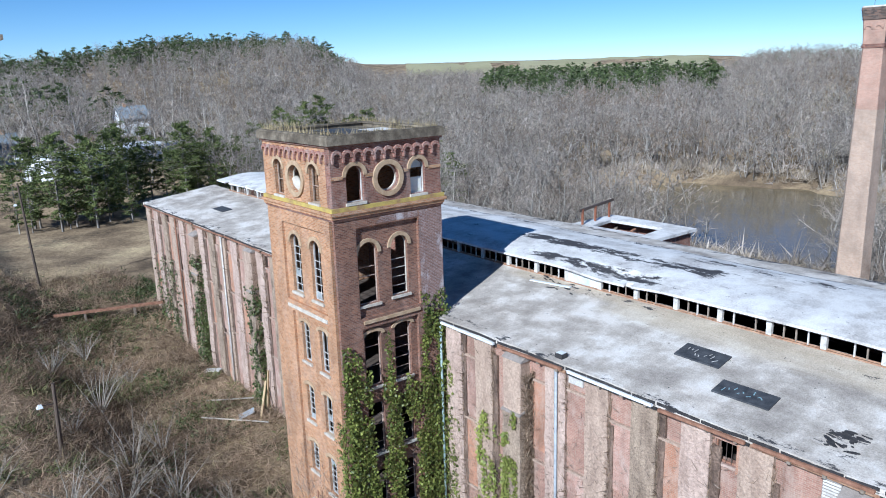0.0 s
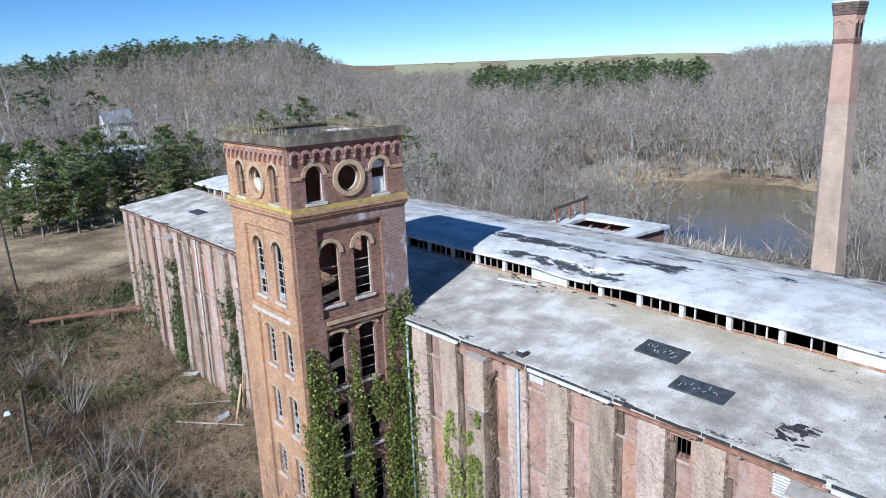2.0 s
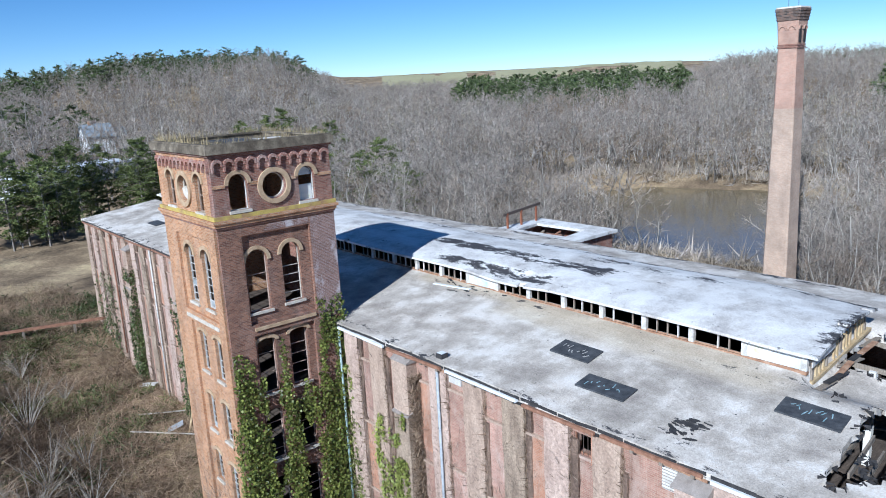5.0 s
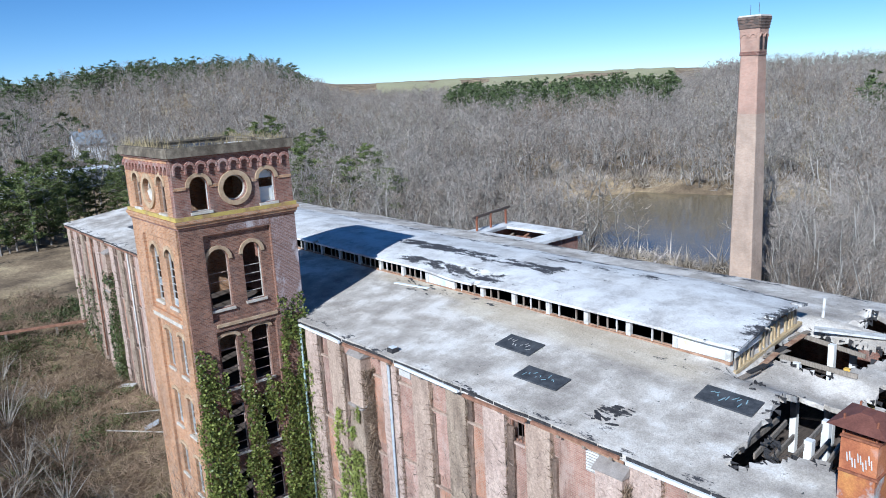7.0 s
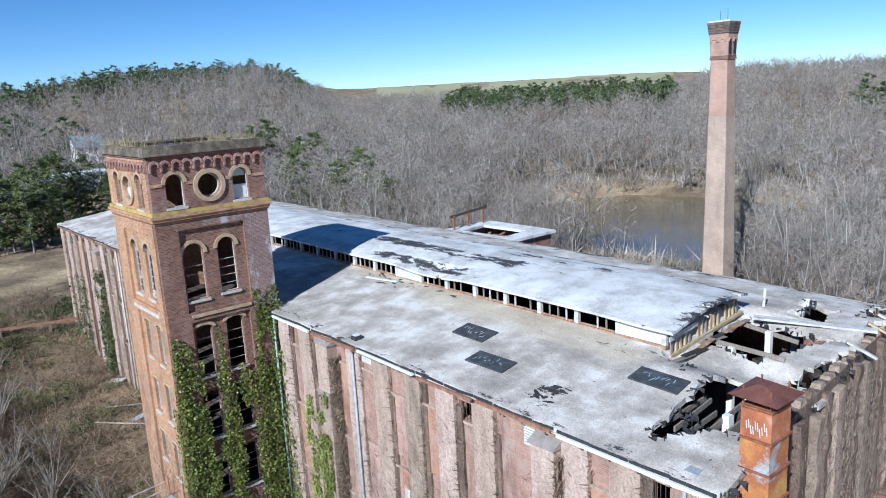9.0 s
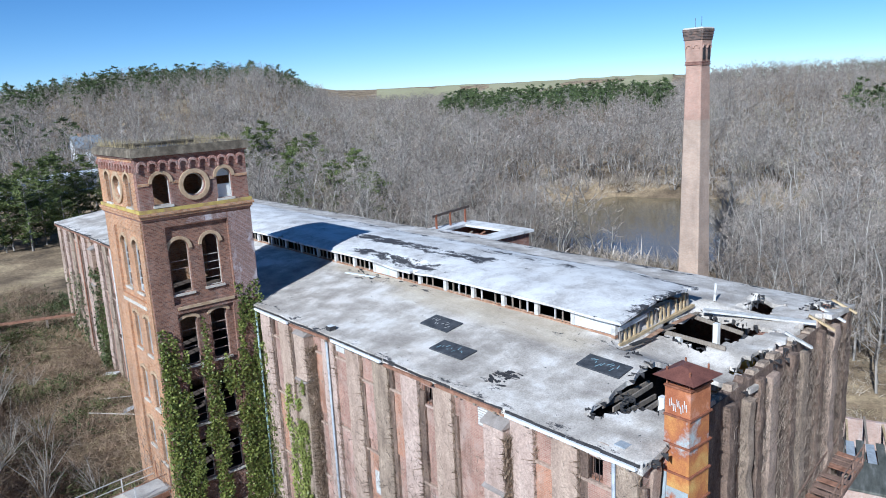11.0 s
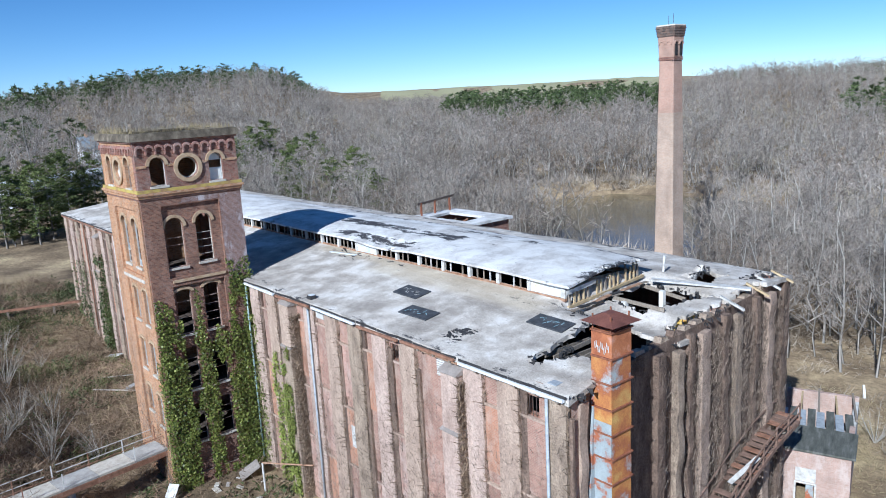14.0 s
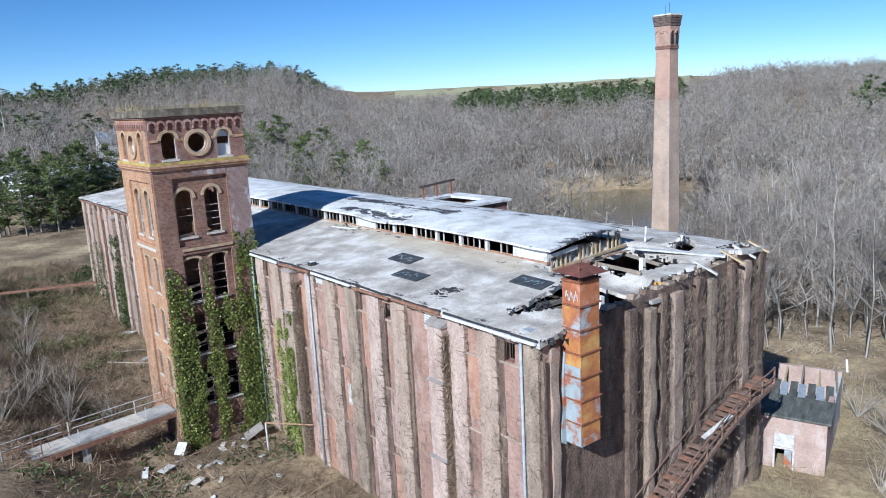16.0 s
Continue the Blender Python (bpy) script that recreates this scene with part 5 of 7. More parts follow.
part("rim", frustum(29.203, 29.33, 1.14, 1.1), M_STONE_PALE, chim, "pale concrete rim")
for i, (du, dv) in enumerate(((-0.4, 0), (0.4, 0))):
    for to3d in (lambda u, v, d: (CX - 0.87 + d, CY + u, v), lambda u, v, d: (CX + u, CY - 0.87 + d, v)):
        n = 8
        inn = [(du + 0.24 * math.cos(math.pi * k / n), 27.5 + 0.24 * math.sin(math.pi * k / n)) for k in range(n + 1)]
        out = [(du + 0.36 * math.cos(math.pi * k / n), 27.5 + 0.36 * math.sin(math.pi * k / n)) for k in range(n + 1)]
        part("blind_arch", band(Shape(), to3d, inn, out, -0.1, 0.06), M_CHIMNEY_RED, chim)
    # Nothing is cut: a dark plate stands in for the opening's shade.
    part("slot", slab(Shape(), lambda u, v, d: (CX + u, CY - 0.90 + d, v), moved(arch(0.4, 1.25), du, 26.45), [], 0.05), M_DARK, chim, "dark plate standing for a shaded slot opening")
for a in ((-0.8, -0.8), (0.8, 0.8)):
    part("lightning_rod", Shape().tube((CX + a[0], CY + a[1], 29.4), (CX + a[0], CY + a[1], 30.3), 0.02, n=5), M_IRON, chim)

# ---- sheet-metal duct ----
duct = thing("metal_duct", "tall rusty sheet-metal ventilation duct with a hood", "duct")
DX0, DX1, DY0, DY1 = 24.15, 25.35, -1.85, -0.9
for i in range(7):
    z0, z1 = 7.75 + 1.03 * i, 8.777 + 1.03 * i
    o = 0.012 * math.sin(i * 2.4)
    seg_ = part("duct_section", Shape().box(DX0 + o, DX1 + o, DY0 - o, DY1, z0, z1), M_DUCT if i < 6 else M_DUCT_RED, duct)
    part("flange", band(Shape(), lambda u, v, d: (u, v, d), [(DX0 + 0.015, DY0 + 0.015), (DX1 - 0.015, DY0 + 0.015), (DX1 - 0.015, DY1), (DX0 + 0.015, DY1)], [(DX0 - 0.07, DY0 - 0.07), (DX1 + 0.07, DY0 - 0.07), (DX1 + 0.07, DY1), (DX0 - 0.07, DY1)], z1 - 0.03, z1 + 0.03, True), M_RUST, seg_)
part("side_sheet", Shape().box(DX0 - 0.028, DX0 - 0.016, DY0 + 0.0, DY1, 7.77, 11.3), M_FADED, duct, "pale blue flaking side sheet")
part("side_fin", Shape().hexa([(DX0 - 0.32, -1.02, 7.8), (DX0 - 0.002, -1.02, 7.6), (DX0 - 0.002, -0.9, 7.6), (DX0 - 0.32, -0.9, 7.8)], [(DX0 - 0.02, -1.02, 12.2), (DX0 - 0.003, -1.02, 12.4), (DX0 - 0.003, -0.9, 12.4), (DX0 - 0.02, -0.9, 12.2)]), M_FADED, duct, "pale blue flaking side sheet")
for sx in (DX0 + 0.05, DX1 - 0.05):
    for sy in (DY0 + 0.05, DY1 - 0.05):
        part("hood_strut", Shape().bar((sx, sy, 14.9), (sx, sy, 15.57), 0.05), M_RUST, duct)
h = Shape()
hx, hy = 0.5 * (DX0 + DX1), 0.5 * (DY0 + DY1)
h.hexa([(DX0 - 0.3, DY0 - 0.3, 15.25), (DX1 + 0.3, DY0 - 0.3, 15.2), (DX1 + 0.3, DY1 + 0.3, 15.3), (DX0 - 0.3, DY1 + 0.3, 15.3)], [(hx - 0.25, hy - 0.15, 15.55), (hx + 0.25, hy - 0.15, 15.55), (hx + 0.25, hy + 0.15, 15.57), (hx - 0.25, hy + 0.15, 15.57)])
part("hood", h, M_RUST_HOOD, duct, "dark red rusted hood")
rnd = random.Random(8)
for k in range(10):
    y, z = DY0 + 0.1 + 0.07 * k, 14.3 + 0.12 * math.sin(k * 1.7)
    part("paint_stroke", Shape().bar((DX0 - 0.02, y, z - 0.12), (DX0 - 0.02, y + 0.03, z + 0.14), 0.03, 0.01, (1, 0, 0)), M_WHITEWASH, duct)

# ---- small brick outbuilding ----
ob_ = thing("outbuilding", "small roofless brick outbuilding with a white doorway", "outbuilding")
OX, OY0, OY1, OZ = 44.85, -3.1, 1.6, -3.2
front = lambda u, v, d: (OX + d, u, v)
part("front_wall", slab(Shape(), front, [(OY0, OZ), (OY1, OZ), (OY1, 1.9), (OY0, 1.9)], [[(-1.35, -2.5), (-0.4, -2.5), (-0.4, -0.35), (-1.35, -0.35)]], 0.3), M_PINKWASH, ob_, "pinkish flaking painted brick wall")
part("side_wall", Shape().box(OX + 0.301, 50.0, OY0, OY0 + 0.3, OZ, 1.85), M_PINKWASH, ob_)
part("side_wall", Shape().box(OX + 0.301, 50.0, OY1 - 0.3, OY1, OZ, 1.85), M_PINKWASH, ob_)
part("back_wall", Shape().box(50.0, 50.3, OY0, OY1, OZ, 1.3), M_PINKWASH, ob_)
dr = part("doorway", Shape().box(OX - 0.05, OX + 0.1, -1.45, -1.352, -2.5, -0.3).box(OX - 0.05, OX + 0.1, -0.398, -0.3, -2.5, -0.3).box(OX - 0.05, OX + 0.1, -1.45, -0.3, -0.298, -0.2), M_WHITEWASH, ob_, "white open door frame")
part("door_leaf", Shape().box(OX + 0.15, OX + 0.2, -1.3, -0.9, -2.5, -0.4), M_FADED, dr)
part("transom_board", Shape().box(OX - 0.04, OX - 0.004, -1.4, -0.35, -0.15, 0.75), M_WHITEWASH, ob_, "white boarded transom")
part("roof", Shape().hexa([(OX - 0.2, OY0 - 0.2, 1.92), (48.2, OY0 - 0.2, 1.95), (48.2, OY1 + 0.2, 2.0), (OX - 0.2, OY1 + 0.2, 1.95)], [(OX - 0.2, OY0 - 0.2, 2.06), (48.2, OY0 - 0.2, 2.12), (48.2, OY1 + 0.2, 2.15), (OX - 0.2, OY1 + 0.2, 2.1)]), M_MOSSROOF, ob_, "mossy dark grey roof slab")
for i in range(9):
    y = OY0 + 0.2 + 0.52 * i
    part("roof_sheet", Shape().bar((48.3, y, 1.75 - 0.05 * (i % 3)), (52.4 - 0.5 * (i % 2), y + 0.25, 1.6 + 0.06 * (i % 2)), 0.45, 0.04), (M_MOSSROOF, M_ZINC)[i % 2], ob_)
for i in range(5):
    part("rafter", Shape().bar((52.0, OY0 + i * 1.05, 1.4), (56.5, OY0 + 0.4 + i * 1.0, 1.55 - 0.2 * (i % 2)), 0.12, 0.18), (M_TIMBER, M_STUD)[i % 2], ob_)
part("rear_wall", Shape().box(56.0, 56.3, OY0, OY1 + 0.5, OZ, 1.5), M_PINKWASH, ob_)
part("rear_wall", Shape().box(50.31, 56.0, OY0, OY0 + 0.3, OZ, 1.2), M_WHITEWASH, ob_, "whitewashed broken wall")
part("beam", Shape().bar((55.8, OY0 - 0.3, 1.62), (56.2, OY0 - 0.2, 2.5), 0.14), M_WHITEWASH, ob_)

ob_.matrix_basis = Matrix.Translation((47.9, -1.5, -1.15)) @ Matrix.Rotation(radians(19.4), 4, 'Z') @ Matrix.Diagonal((1.0, 1.12, 1.0, 1.0)) @ Matrix.Translation((-44.85, 3.1, 0))

# ---- walkway on the south wall ----
wk = thing("fire_escape", "rusty timber walkway and stair on the end wall", "stairs")
def wz(x):
    return 0.6 + 4.3 * smooth(22, 42, x)
for i in range(34):
    x = 26.2 + 0.5 * i
    if i % 11 == 7:
        continue
    z = wz(x)
    y = skew(x, SOUTH) - 0.3
    part("tread", Shape().bar((x, y, z), (x, y - 1.35, z), 0.42, 0.05), (M_WALKBOARD, M_RUSTPAINT)[i % 3 == 0], wk)
for k, (off, up) in enumerate(((-0.35, -0.12), (-1.65, -0.12), (-1.68, 0.5), (-1.68, 1.0), (-0.35, 0.9))):
    for x in span(26, 42.5, 3.3)[:-1]:
        x1 = x + 3.28
        part("stringer" if up < 0 else "handrail", Shape().bar((x, skew(x, SOUTH) + off, wz(x) + up), (x1, skew(x1, SOUTH) + off, wz(x1) + up), 0.09 if up < 0 else 0.06, 0.24 if up < 0 else 0.06), M_WALKBOARD, wk)
for x in span(26, 42.5, 1.65):
    part("post", Shape().box(x - 0.04, x + 0.04, skew(x, SOUTH) - 1.7, skew(x, SOUTH) - 1.62, wz(x) - 0.2, wz(x) + 1.05), M_WALKBOARD, wk)
for x in span(27, 42, 5):
    part("support", Shape().bar((x, skew(x, SOUTH) - 1.6, wz(x) - 0.2), (x, skew(x, SOUTH) - 0.05, wz(x) - 1.7), 0.1), M_TIMBER, wk)
plank_l = thing("white_plank", "loose white board lying on the walkway", "board")
part("board", Shape().bar((35.3, skew(35, SOUTH) - 0.8, wz(35.3) + 0.1), (37.2, skew(37, SOUTH) - 1.5, wz(37.2) + 0.5), 0.3, 0.04), M_WHITEWASH, plank_l)

# ---- footbridge to the tower ----
br = thing("footbridge", "narrow concrete footbridge with thin pipe rails", "bridge")
BA, BB = Vector((16.55, 29.1, 2.25)), Vector((-3.5, 25.8, 2.6))
bd = (BB - BA).normalized()
bn = Vector((-bd.y, bd.x, 0))
for i in range(9):
    p, q = BA + (BB - BA) * (i / 9), BA + (BB - BA) * ((i + 0.99) / 9)
    part("deck_slab", Shape().bar(p, q, 1.75, 0.14), (M_DECK, M_STONE_PALE)[i % 2], br)
for sgn in (-1, 1):
    part("girder", Shape().bar(BA + bn * 0.85 * sgn - Vector((0, 0, 0.25)), BB + bn * 0.85 * sgn - Vector((0, 0, 0.25)), 0.14, 0.32), M_RUSTPAINT if sgn > 0 else M_LEAD, br)
    for i in range(10):
        if sgn > 0 and i % 4 == 2:
            continue
        p = BA + (BB - BA) * (i / 9.3) + bn * 0.82 * sgn
        part("rail_post", Shape().bar(p, p + Vector((0, 0, 1.0 if i % 5 else 1.25)), 0.06), (M_RUSTPAINT, M_WHITEWASH)[i % 2], br)
    for hz in (0.5, 0.98):
        if sgn > 0 and hz == 0.5:
            continue
        for i in range(3):
            p, q = BA + (BB - BA) * (i / 3 + 0.01) + bn * 0.82 * sgn, BA + (BB - BA) * (i / 3 + 0.31) + bn * 0.82 * sgn
            part("rail", Shape().tube(p + Vector((0, 0, hz)), q + Vector((0, 0, hz - 0.03 * i)), 0.028, n=5), M_WHITEWASH if sgn < 0 else M_RUSTPAINT, br)
for t in (0.3, 0.62):
    p = BA + (BB - BA) * t
    part("pier", Shape().box(p.x - 0.25, p.x + 0.25, p.y - 0.7, p.y + 0.7, -2.5, p.z - 0.42), M_DECK, br)
br2 = thing("pipe_bridge", "rusty red pipe bridge running to the mill", "bridge")
part("beam", Shape().bar((22.7, 73.4, 2.6), (12.5, 75.5, 2.9), 0.3, 0.25), M_RUSTPAINT, br2)
for t in (0.3, 0.75):
    part("trestle", Shape().box(22.6 - 10 * t, 22.8 - 10 * t, 73.3 + 2.1 * t, 73.5 + 2.1 * t, -1.5, 2.5 + 0.3 * t), M_TIMBER, br2)

# ---- annexe behind the mill ----
an = thing("annexe", "flat-roofed annexe behind the mill with a collapsed roof", "building")
ax0, ax1, ay0, ay1 = 44.35, 49.4, 29.3, 36.8
part("wall", Shape().box(ax0, ax1, ay0, ay0 + 0.3, -4, 12.6).box(ax1 - 0.3, ax1, ay0 + 0.301, ay1, -4, 12.6).box(ax0, ax1 - 0.301, ay1 - 0.3, ay1, -4, 12.6), M_BRICK_DARK, an)
rimo, rimi = [(ax0 - 0.2, ay0 - 0.3), (ax1 + 0.3, ay0 - 0.3), (ax1 + 0.3, ay1 + 0.3), (ax0 - 0.2, ay1 + 0.3)], [(ax0 + 0.9, ay0 + 1.2), (ax1 - 1.3, ay0 + 1.6), (ax1 - 1.5, ay1 - 1.0), (ax0 + 0.7, ay1 - 1.4)]
part("roof_rim", band(Shape(), lambda u, v, d: (u, v, d), rimi, rimo, 12.62, 12.85, True), M_ROOF_WHITE, an, "pale remains of the annexe roof")
part("floor", Shape().box(ax0 + 0.01, ax1 - 0.31, ay0 + 0.31, ay1 - 0.31, 10.6, 10.8), M_PLANK, an)
rnd = random.Random(14)
for k in range(14):
    x, y = rnd.uniform(ax0 + 0.6, ax1 - 1), rnd.uniform(ay0 + 1, ay1 - 1)
    part("fallen_beam", Shape().bar((x - 0.9, y - rnd.uniform(-1, 1), 11.0 + rnd.uniform(0, 0.8)), (x + 0.9, y + rnd.uniform(-1, 1), 11.4 + rnd.uniform(0, 1.2)), 0.16, 0.1), (M_RUST, M_RUSTPAINT, M_TIMBER)[k % 3], an)
for x, y in ((44.8, 36.2), (46.6, 36.4), (48.6, 36.6)):
    part("post", Shape().box(x - 0.07, x + 0.07, y - 0.07, y + 0.07, 12.86, 14.1), M_RUST, an)
part("top_beam", Shape().bar((44.4, 36.2, 14.0), (49.2, 36.7, 14.25), 0.14, 0.2), M_IRON, an)


# ---- houses and road beyond the field ----
def house(x0, x1, y0, y1, z, h, ridge, wall_mat, label):
    hs = thing("house", label, "house")
    yy, zz = 0.5 * (y0 + y1), z + h
    part("wall", Shape().box(x0, x1, y0, y1, z - 2, zz), wall_mat, hs)
    part("gable", Shape().hexa([(x0, y0 + 0.01, zz), (x0, y1 - 0.01, zz), (x0, yy, zz + ridge)], [(x1, y0 + 0.01, zz), (x1, y1 - 0.01, zz), (x1, yy, zz + ridge)]), wall_mat, hs)
    for sg in (-1, 1):
        e = y0 - 0.5 if sg < 0 else y1 + 0.5
        k = ridge * 0.5 / (0.5 * (y1 - y0))
        part("roof", Shape().hexa([(x0 - 0.4, e, zz - k + 0.05), (x1 + 0.4, e, zz - k + 0.05), (x1 + 0.4, yy, zz + ridge + 0.05), (x0 - 0.4, yy, zz + ridge + 0.05)], [(x0 - 0.4, e, zz - k + 0.25), (x1 + 0.4, e, zz - k + 0.25), (x1 + 0.4, yy, zz + ridge + 0.25), (x0 - 0.4, yy, zz + ridge + 0.25)]), M_SHINGLE, hs)
    part("chimney_stack", Shape().box(x0 + 2, x0 + 2.8, yy - 0.4, yy + 0.4, zz + ridge * 0.7, zz + ridge + 1.1), M_BRICK, hs)
    for i in range(3):
        for j in range(2):
            xw, zw = x0 + (x1 - x0) * (i + 0.5) / 3, z + 0.9 + j * h * 0.5
            if zw + 1.4 < zz:
                wd = part("window", Shape().box(xw - 0.55, xw + 0.55, y0 - 0.06, y0 - 0.004, zw, zw + 1.5), M_WHITEWASH, hs)
                part("pane", Shape().box(xw - 0.45, xw + 0.45, y0 - 0.08, y0 - 0.064, zw + 0.1, zw + 1.4), M_GLASS, wd)
    return hs


house(14.5, 24.5, 188, 197, 5.6, 6.0, 4.6, M_SIDING, "white clapboard house with a grey-blue shingle roof")
house(25.5, 30.5, 196, 203, 5.8, 4.4, 3.0, M_SIDING, "smaller white clapboard house")
house(62, 70, 226, 233, 8.5, 5.2, 3.2, M_SIDING, "white house among bare trees on the hillside")
house(74, 81, 250, 257, 8.0, 4.0, 2.6, M_SIDING, "pale house among bare trees on the hillside")
lb = thing("long_building", "long low white building with a flat metal roof", "building")
part("wall", Shape().box(25, 57.5, 176, 186, 2, 9.6), M_SIDING, lb)
part("roof", Shape().box(24, 58.5, 175, 187, 9.61, 10.1), M_GUTTER, lb, "bright white metal roof")
for i in range(7):
    part("window", Shape().box(27 + 4.4 * i, 28.5 + 4.4 * i, 175.9, 175.995, 5.6, 7.6), M_GLASS, lb)
lb.matrix_basis = Matrix.Translation((57, 181, 0)) @ Matrix.Rotation(radians(28), 4, 'Z') @ Matrix.Translation((-57, -181, 0))
car = thing("car", "white parked saloon car on the road", "car")
cb = [(-2.2, 0.35), (2.2, 0.35), (2.25, 0.8), (1.5, 0.95), (0.8, 1.42), (-0.9, 1.45), (-1.6, 1.0), (-2.2, 0.9)]
cx_, cy_, cz_ = 13.0, 146.0, 5.35
part("body", Shape().hexa([(cx_ + a, cy_ - 0.85, cz_ + b) for a, b in cb], [(cx_ + a, cy_ + 0.85, cz_ + b) for a, b in cb]), M_GUTTER, car)
part("window_band", Shape().hexa([(cx_ + a, cy_ - 0.87, cz_ + b) for a, b in ((-1.4, 1.0), (1.3, 0.98), (0.75, 1.36), (-0.85, 1.38))], [(cx_ + a, cy_ + 0.87, cz_ + b) for a, b in ((-1.4, 1.0), (1.3, 0.98), (0.75, 1.36), (-0.85, 1.38))]), M_SLATE, car)
for sx in (-1.35, 1.35):
    for sy in (-0.8, 0.8):
        part("wheel", Shape().tube((cx_ + sx, cy_ + sy - 0.12, cz_ + 0.33), (cx_ + sx, cy_ + sy + 0.12, cz_ + 0.33), 0.33, n=14), M_DARK, car)

# ---- poles ----
def pole(x, y, z, h, lean, label, arm=None, nm="utility_pole"):
    p = thing(nm, label, "pole")
    part("shaft", Shape().tube((x, y, z - 0.5), (x + lean, y, z + h), 0.15, 0.10, 8), M_POLE, p)
    if arm:
        part("lamp_arm", Shape().bar((x + lean * 0.75, y, z + h * 0.78), (x + lean * 0.75 - arm, y - 0.1, z + h * 0.8), 0.05), M_IRON, p)
        part("lamp_head", Shape().hexa([(x + lean * 0.75 - arm - 0.25, y - 0.25, z + h * 0.8 - 0.12), (x + lean * 0.75 - arm + 0.1, y - 0.25, z + h * 0.8 - 0.12), (x + lean * 0.75 - arm + 0.1, y + 0.05, z + h * 0.8 - 0.12), (x + lean * 0.75 - arm - 0.25, y + 0.05, z + h * 0.8 - 0.12)],
             [(x + lean * 0.75 - arm - 0.15, y - 0.18, z + h * 0.8 + 0.08), (x + lean * 0.75 - arm + 0.05, y - 0.18, z + h * 0.8 + 0.08), (x + lean * 0.75 - arm + 0.05, y - 0.02, z + h * 0.8 + 0.08), (x + lean * 0.75 - arm - 0.15, y - 0.02, z + h * 0.8 + 0.08)]), M_GUTTER, p, "white lamp head")
    return p


pole(6.8, 45.0, 1.6, 6.0, 0.2, "dark leaning wooden lamp pole in the scrub", 0.8, "lamp_pole")
pole(13.6, 88.0, 3.2, 11.5, -0.5, "tall ivy-wrapped wooden utility pole beside the field", 0.6)
pole(4.4, 30.2, 1.2, 4.6, -0.3, "dark wooden pole beside the footbridge")

# ---- rubbish and timber on the ground ----
def lying(nm, label, a, b, w, h, mat):
    r = thing(nm, label, nm.split("_")[-1])
    part("body", Shape().bar(a, b, w, h), mat, r)


lying("broken_panel", "broken white panel lying beside the tower", (15.7, 25.9, 0.1), (16.2, 26.3, 0.7), 0.7, 0.05, M_WHITEWASH)
lying("broken_panel", "flat white sheet on the rubble", (14.0, 24.3, 0.12), (14.9, 24.7, 0.16), 0.6, 0.05, M_WHITEWASH)
lying("broken_panel", "dirty white scrap on the ground", (13.0, 24.2, 0.12), (13.2, 24.6, 0.4), 0.35, 0.05, M_WHITEWASH)
lying("broken_panel", "pale torn sheet in the weeds", (15.0, 21.4, 0.1), (15.7, 21.6, 0.2), 0.5, 0.05, M_STONE_PALE)
lying("roof_scrap", "tilted grey roof scrap beside the mill wall", (20.1, 25.2, 0.1), (21.3, 24.9, 0.75), 1.2, 0.06, M_LEAD)
lying("fallen_beam", "pale timber leaning on the tower", (20.6, 47.0, -0.9), (22.6, 49.5, 2.0), 0.14, 0.14, M_STUD)
lying("fallen_beam", "pale timber leaning on the mill wall", (22.3, 49.2, -0.9), (22.4, 48.6, 2.8), 0.12, 0.12, M_STUD)
lying("fallen_branch", "fallen pale branch in the scrub", (19.0, 53.5, -0.4), (22.0, 51.0, -0.2), 0.08, 0.08, M_TRUNK_PALE)
lying("fallen_branch", "fallen pale branch in the scrub", (17.5, 50.6, -0.3), (21.0, 46.2, -0.2), 0.08, 0.08, M_TRUNK_PALE)
lying("grey_sheet", "bent grey metal sheet on the ground", (19.8, 48.9, -0.45), (20.9, 48.5, 0.0), 0.9, 0.05, M_ZINC)
lying("white_tarp", "crumpled white sheet against the wall", (21.4, 60.0, -0.5), (22.4, 58.8, -0.35), 0.7, 0.12, M_WHITEWASH)
# Plain pipe frame: one post and a top bar.
fr = thing("clothes_stand", "pale pipe frame standing in the yard weeds", "frame")
part("post", Shape().tube((20.46, 22.3, -0.4), (20.5, 22.4, 2.0), 0.06, n=7), M_WHITEWASH, fr)
part("top_bar", Shape().tube((20.5, 22.4, 2.0), (22.45, 19.4, 2.2), 0.05, n=7), M_BOARD, fr)
rnd = random.Random(55)
for k in range(34):
    x, y = rnd.uniform(12.5, 21.5), rnd.uniform(18.5, 26)
    a, l = rnd.uniform(0, 6.28), rnd.uniform(0.2, 0.7)
    lying("rubble_piece", "small piece of pale rubble in the yard", (x, y, land(x, y) + 0.03), (x + l * math.cos(a), y + l * math.sin(a), land(x, y) + 0.08 + 0.1 * rnd.random()), rnd.uniform(0.1, 0.4), 0.06, rnd.choice((M_STONE_PALE, M_LEAD, M_WHITEWASH, M_BOARD)))
for k in range(40):
    x, y = rnd.uniform(50, 58), rnd.uniform(-9, -3.6)
    a, l = rnd.uniform(0, 6.28), rnd.uniform(0.3, 1.2)
    lying("rubble_piece", "broken board by the outbuilding", (x, y, land(x, y) + 0.05), (x + l * math.cos(a), y + l * math.sin(a), land(x, y) + 0.1 + 0.25 * rnd.random()), rnd.uniform(0.15, 0.5), 0.06, rnd.choice((M_LEAD, M_WHITEWASH, M_BOARD, M_TIMBER, M_ZINC)))

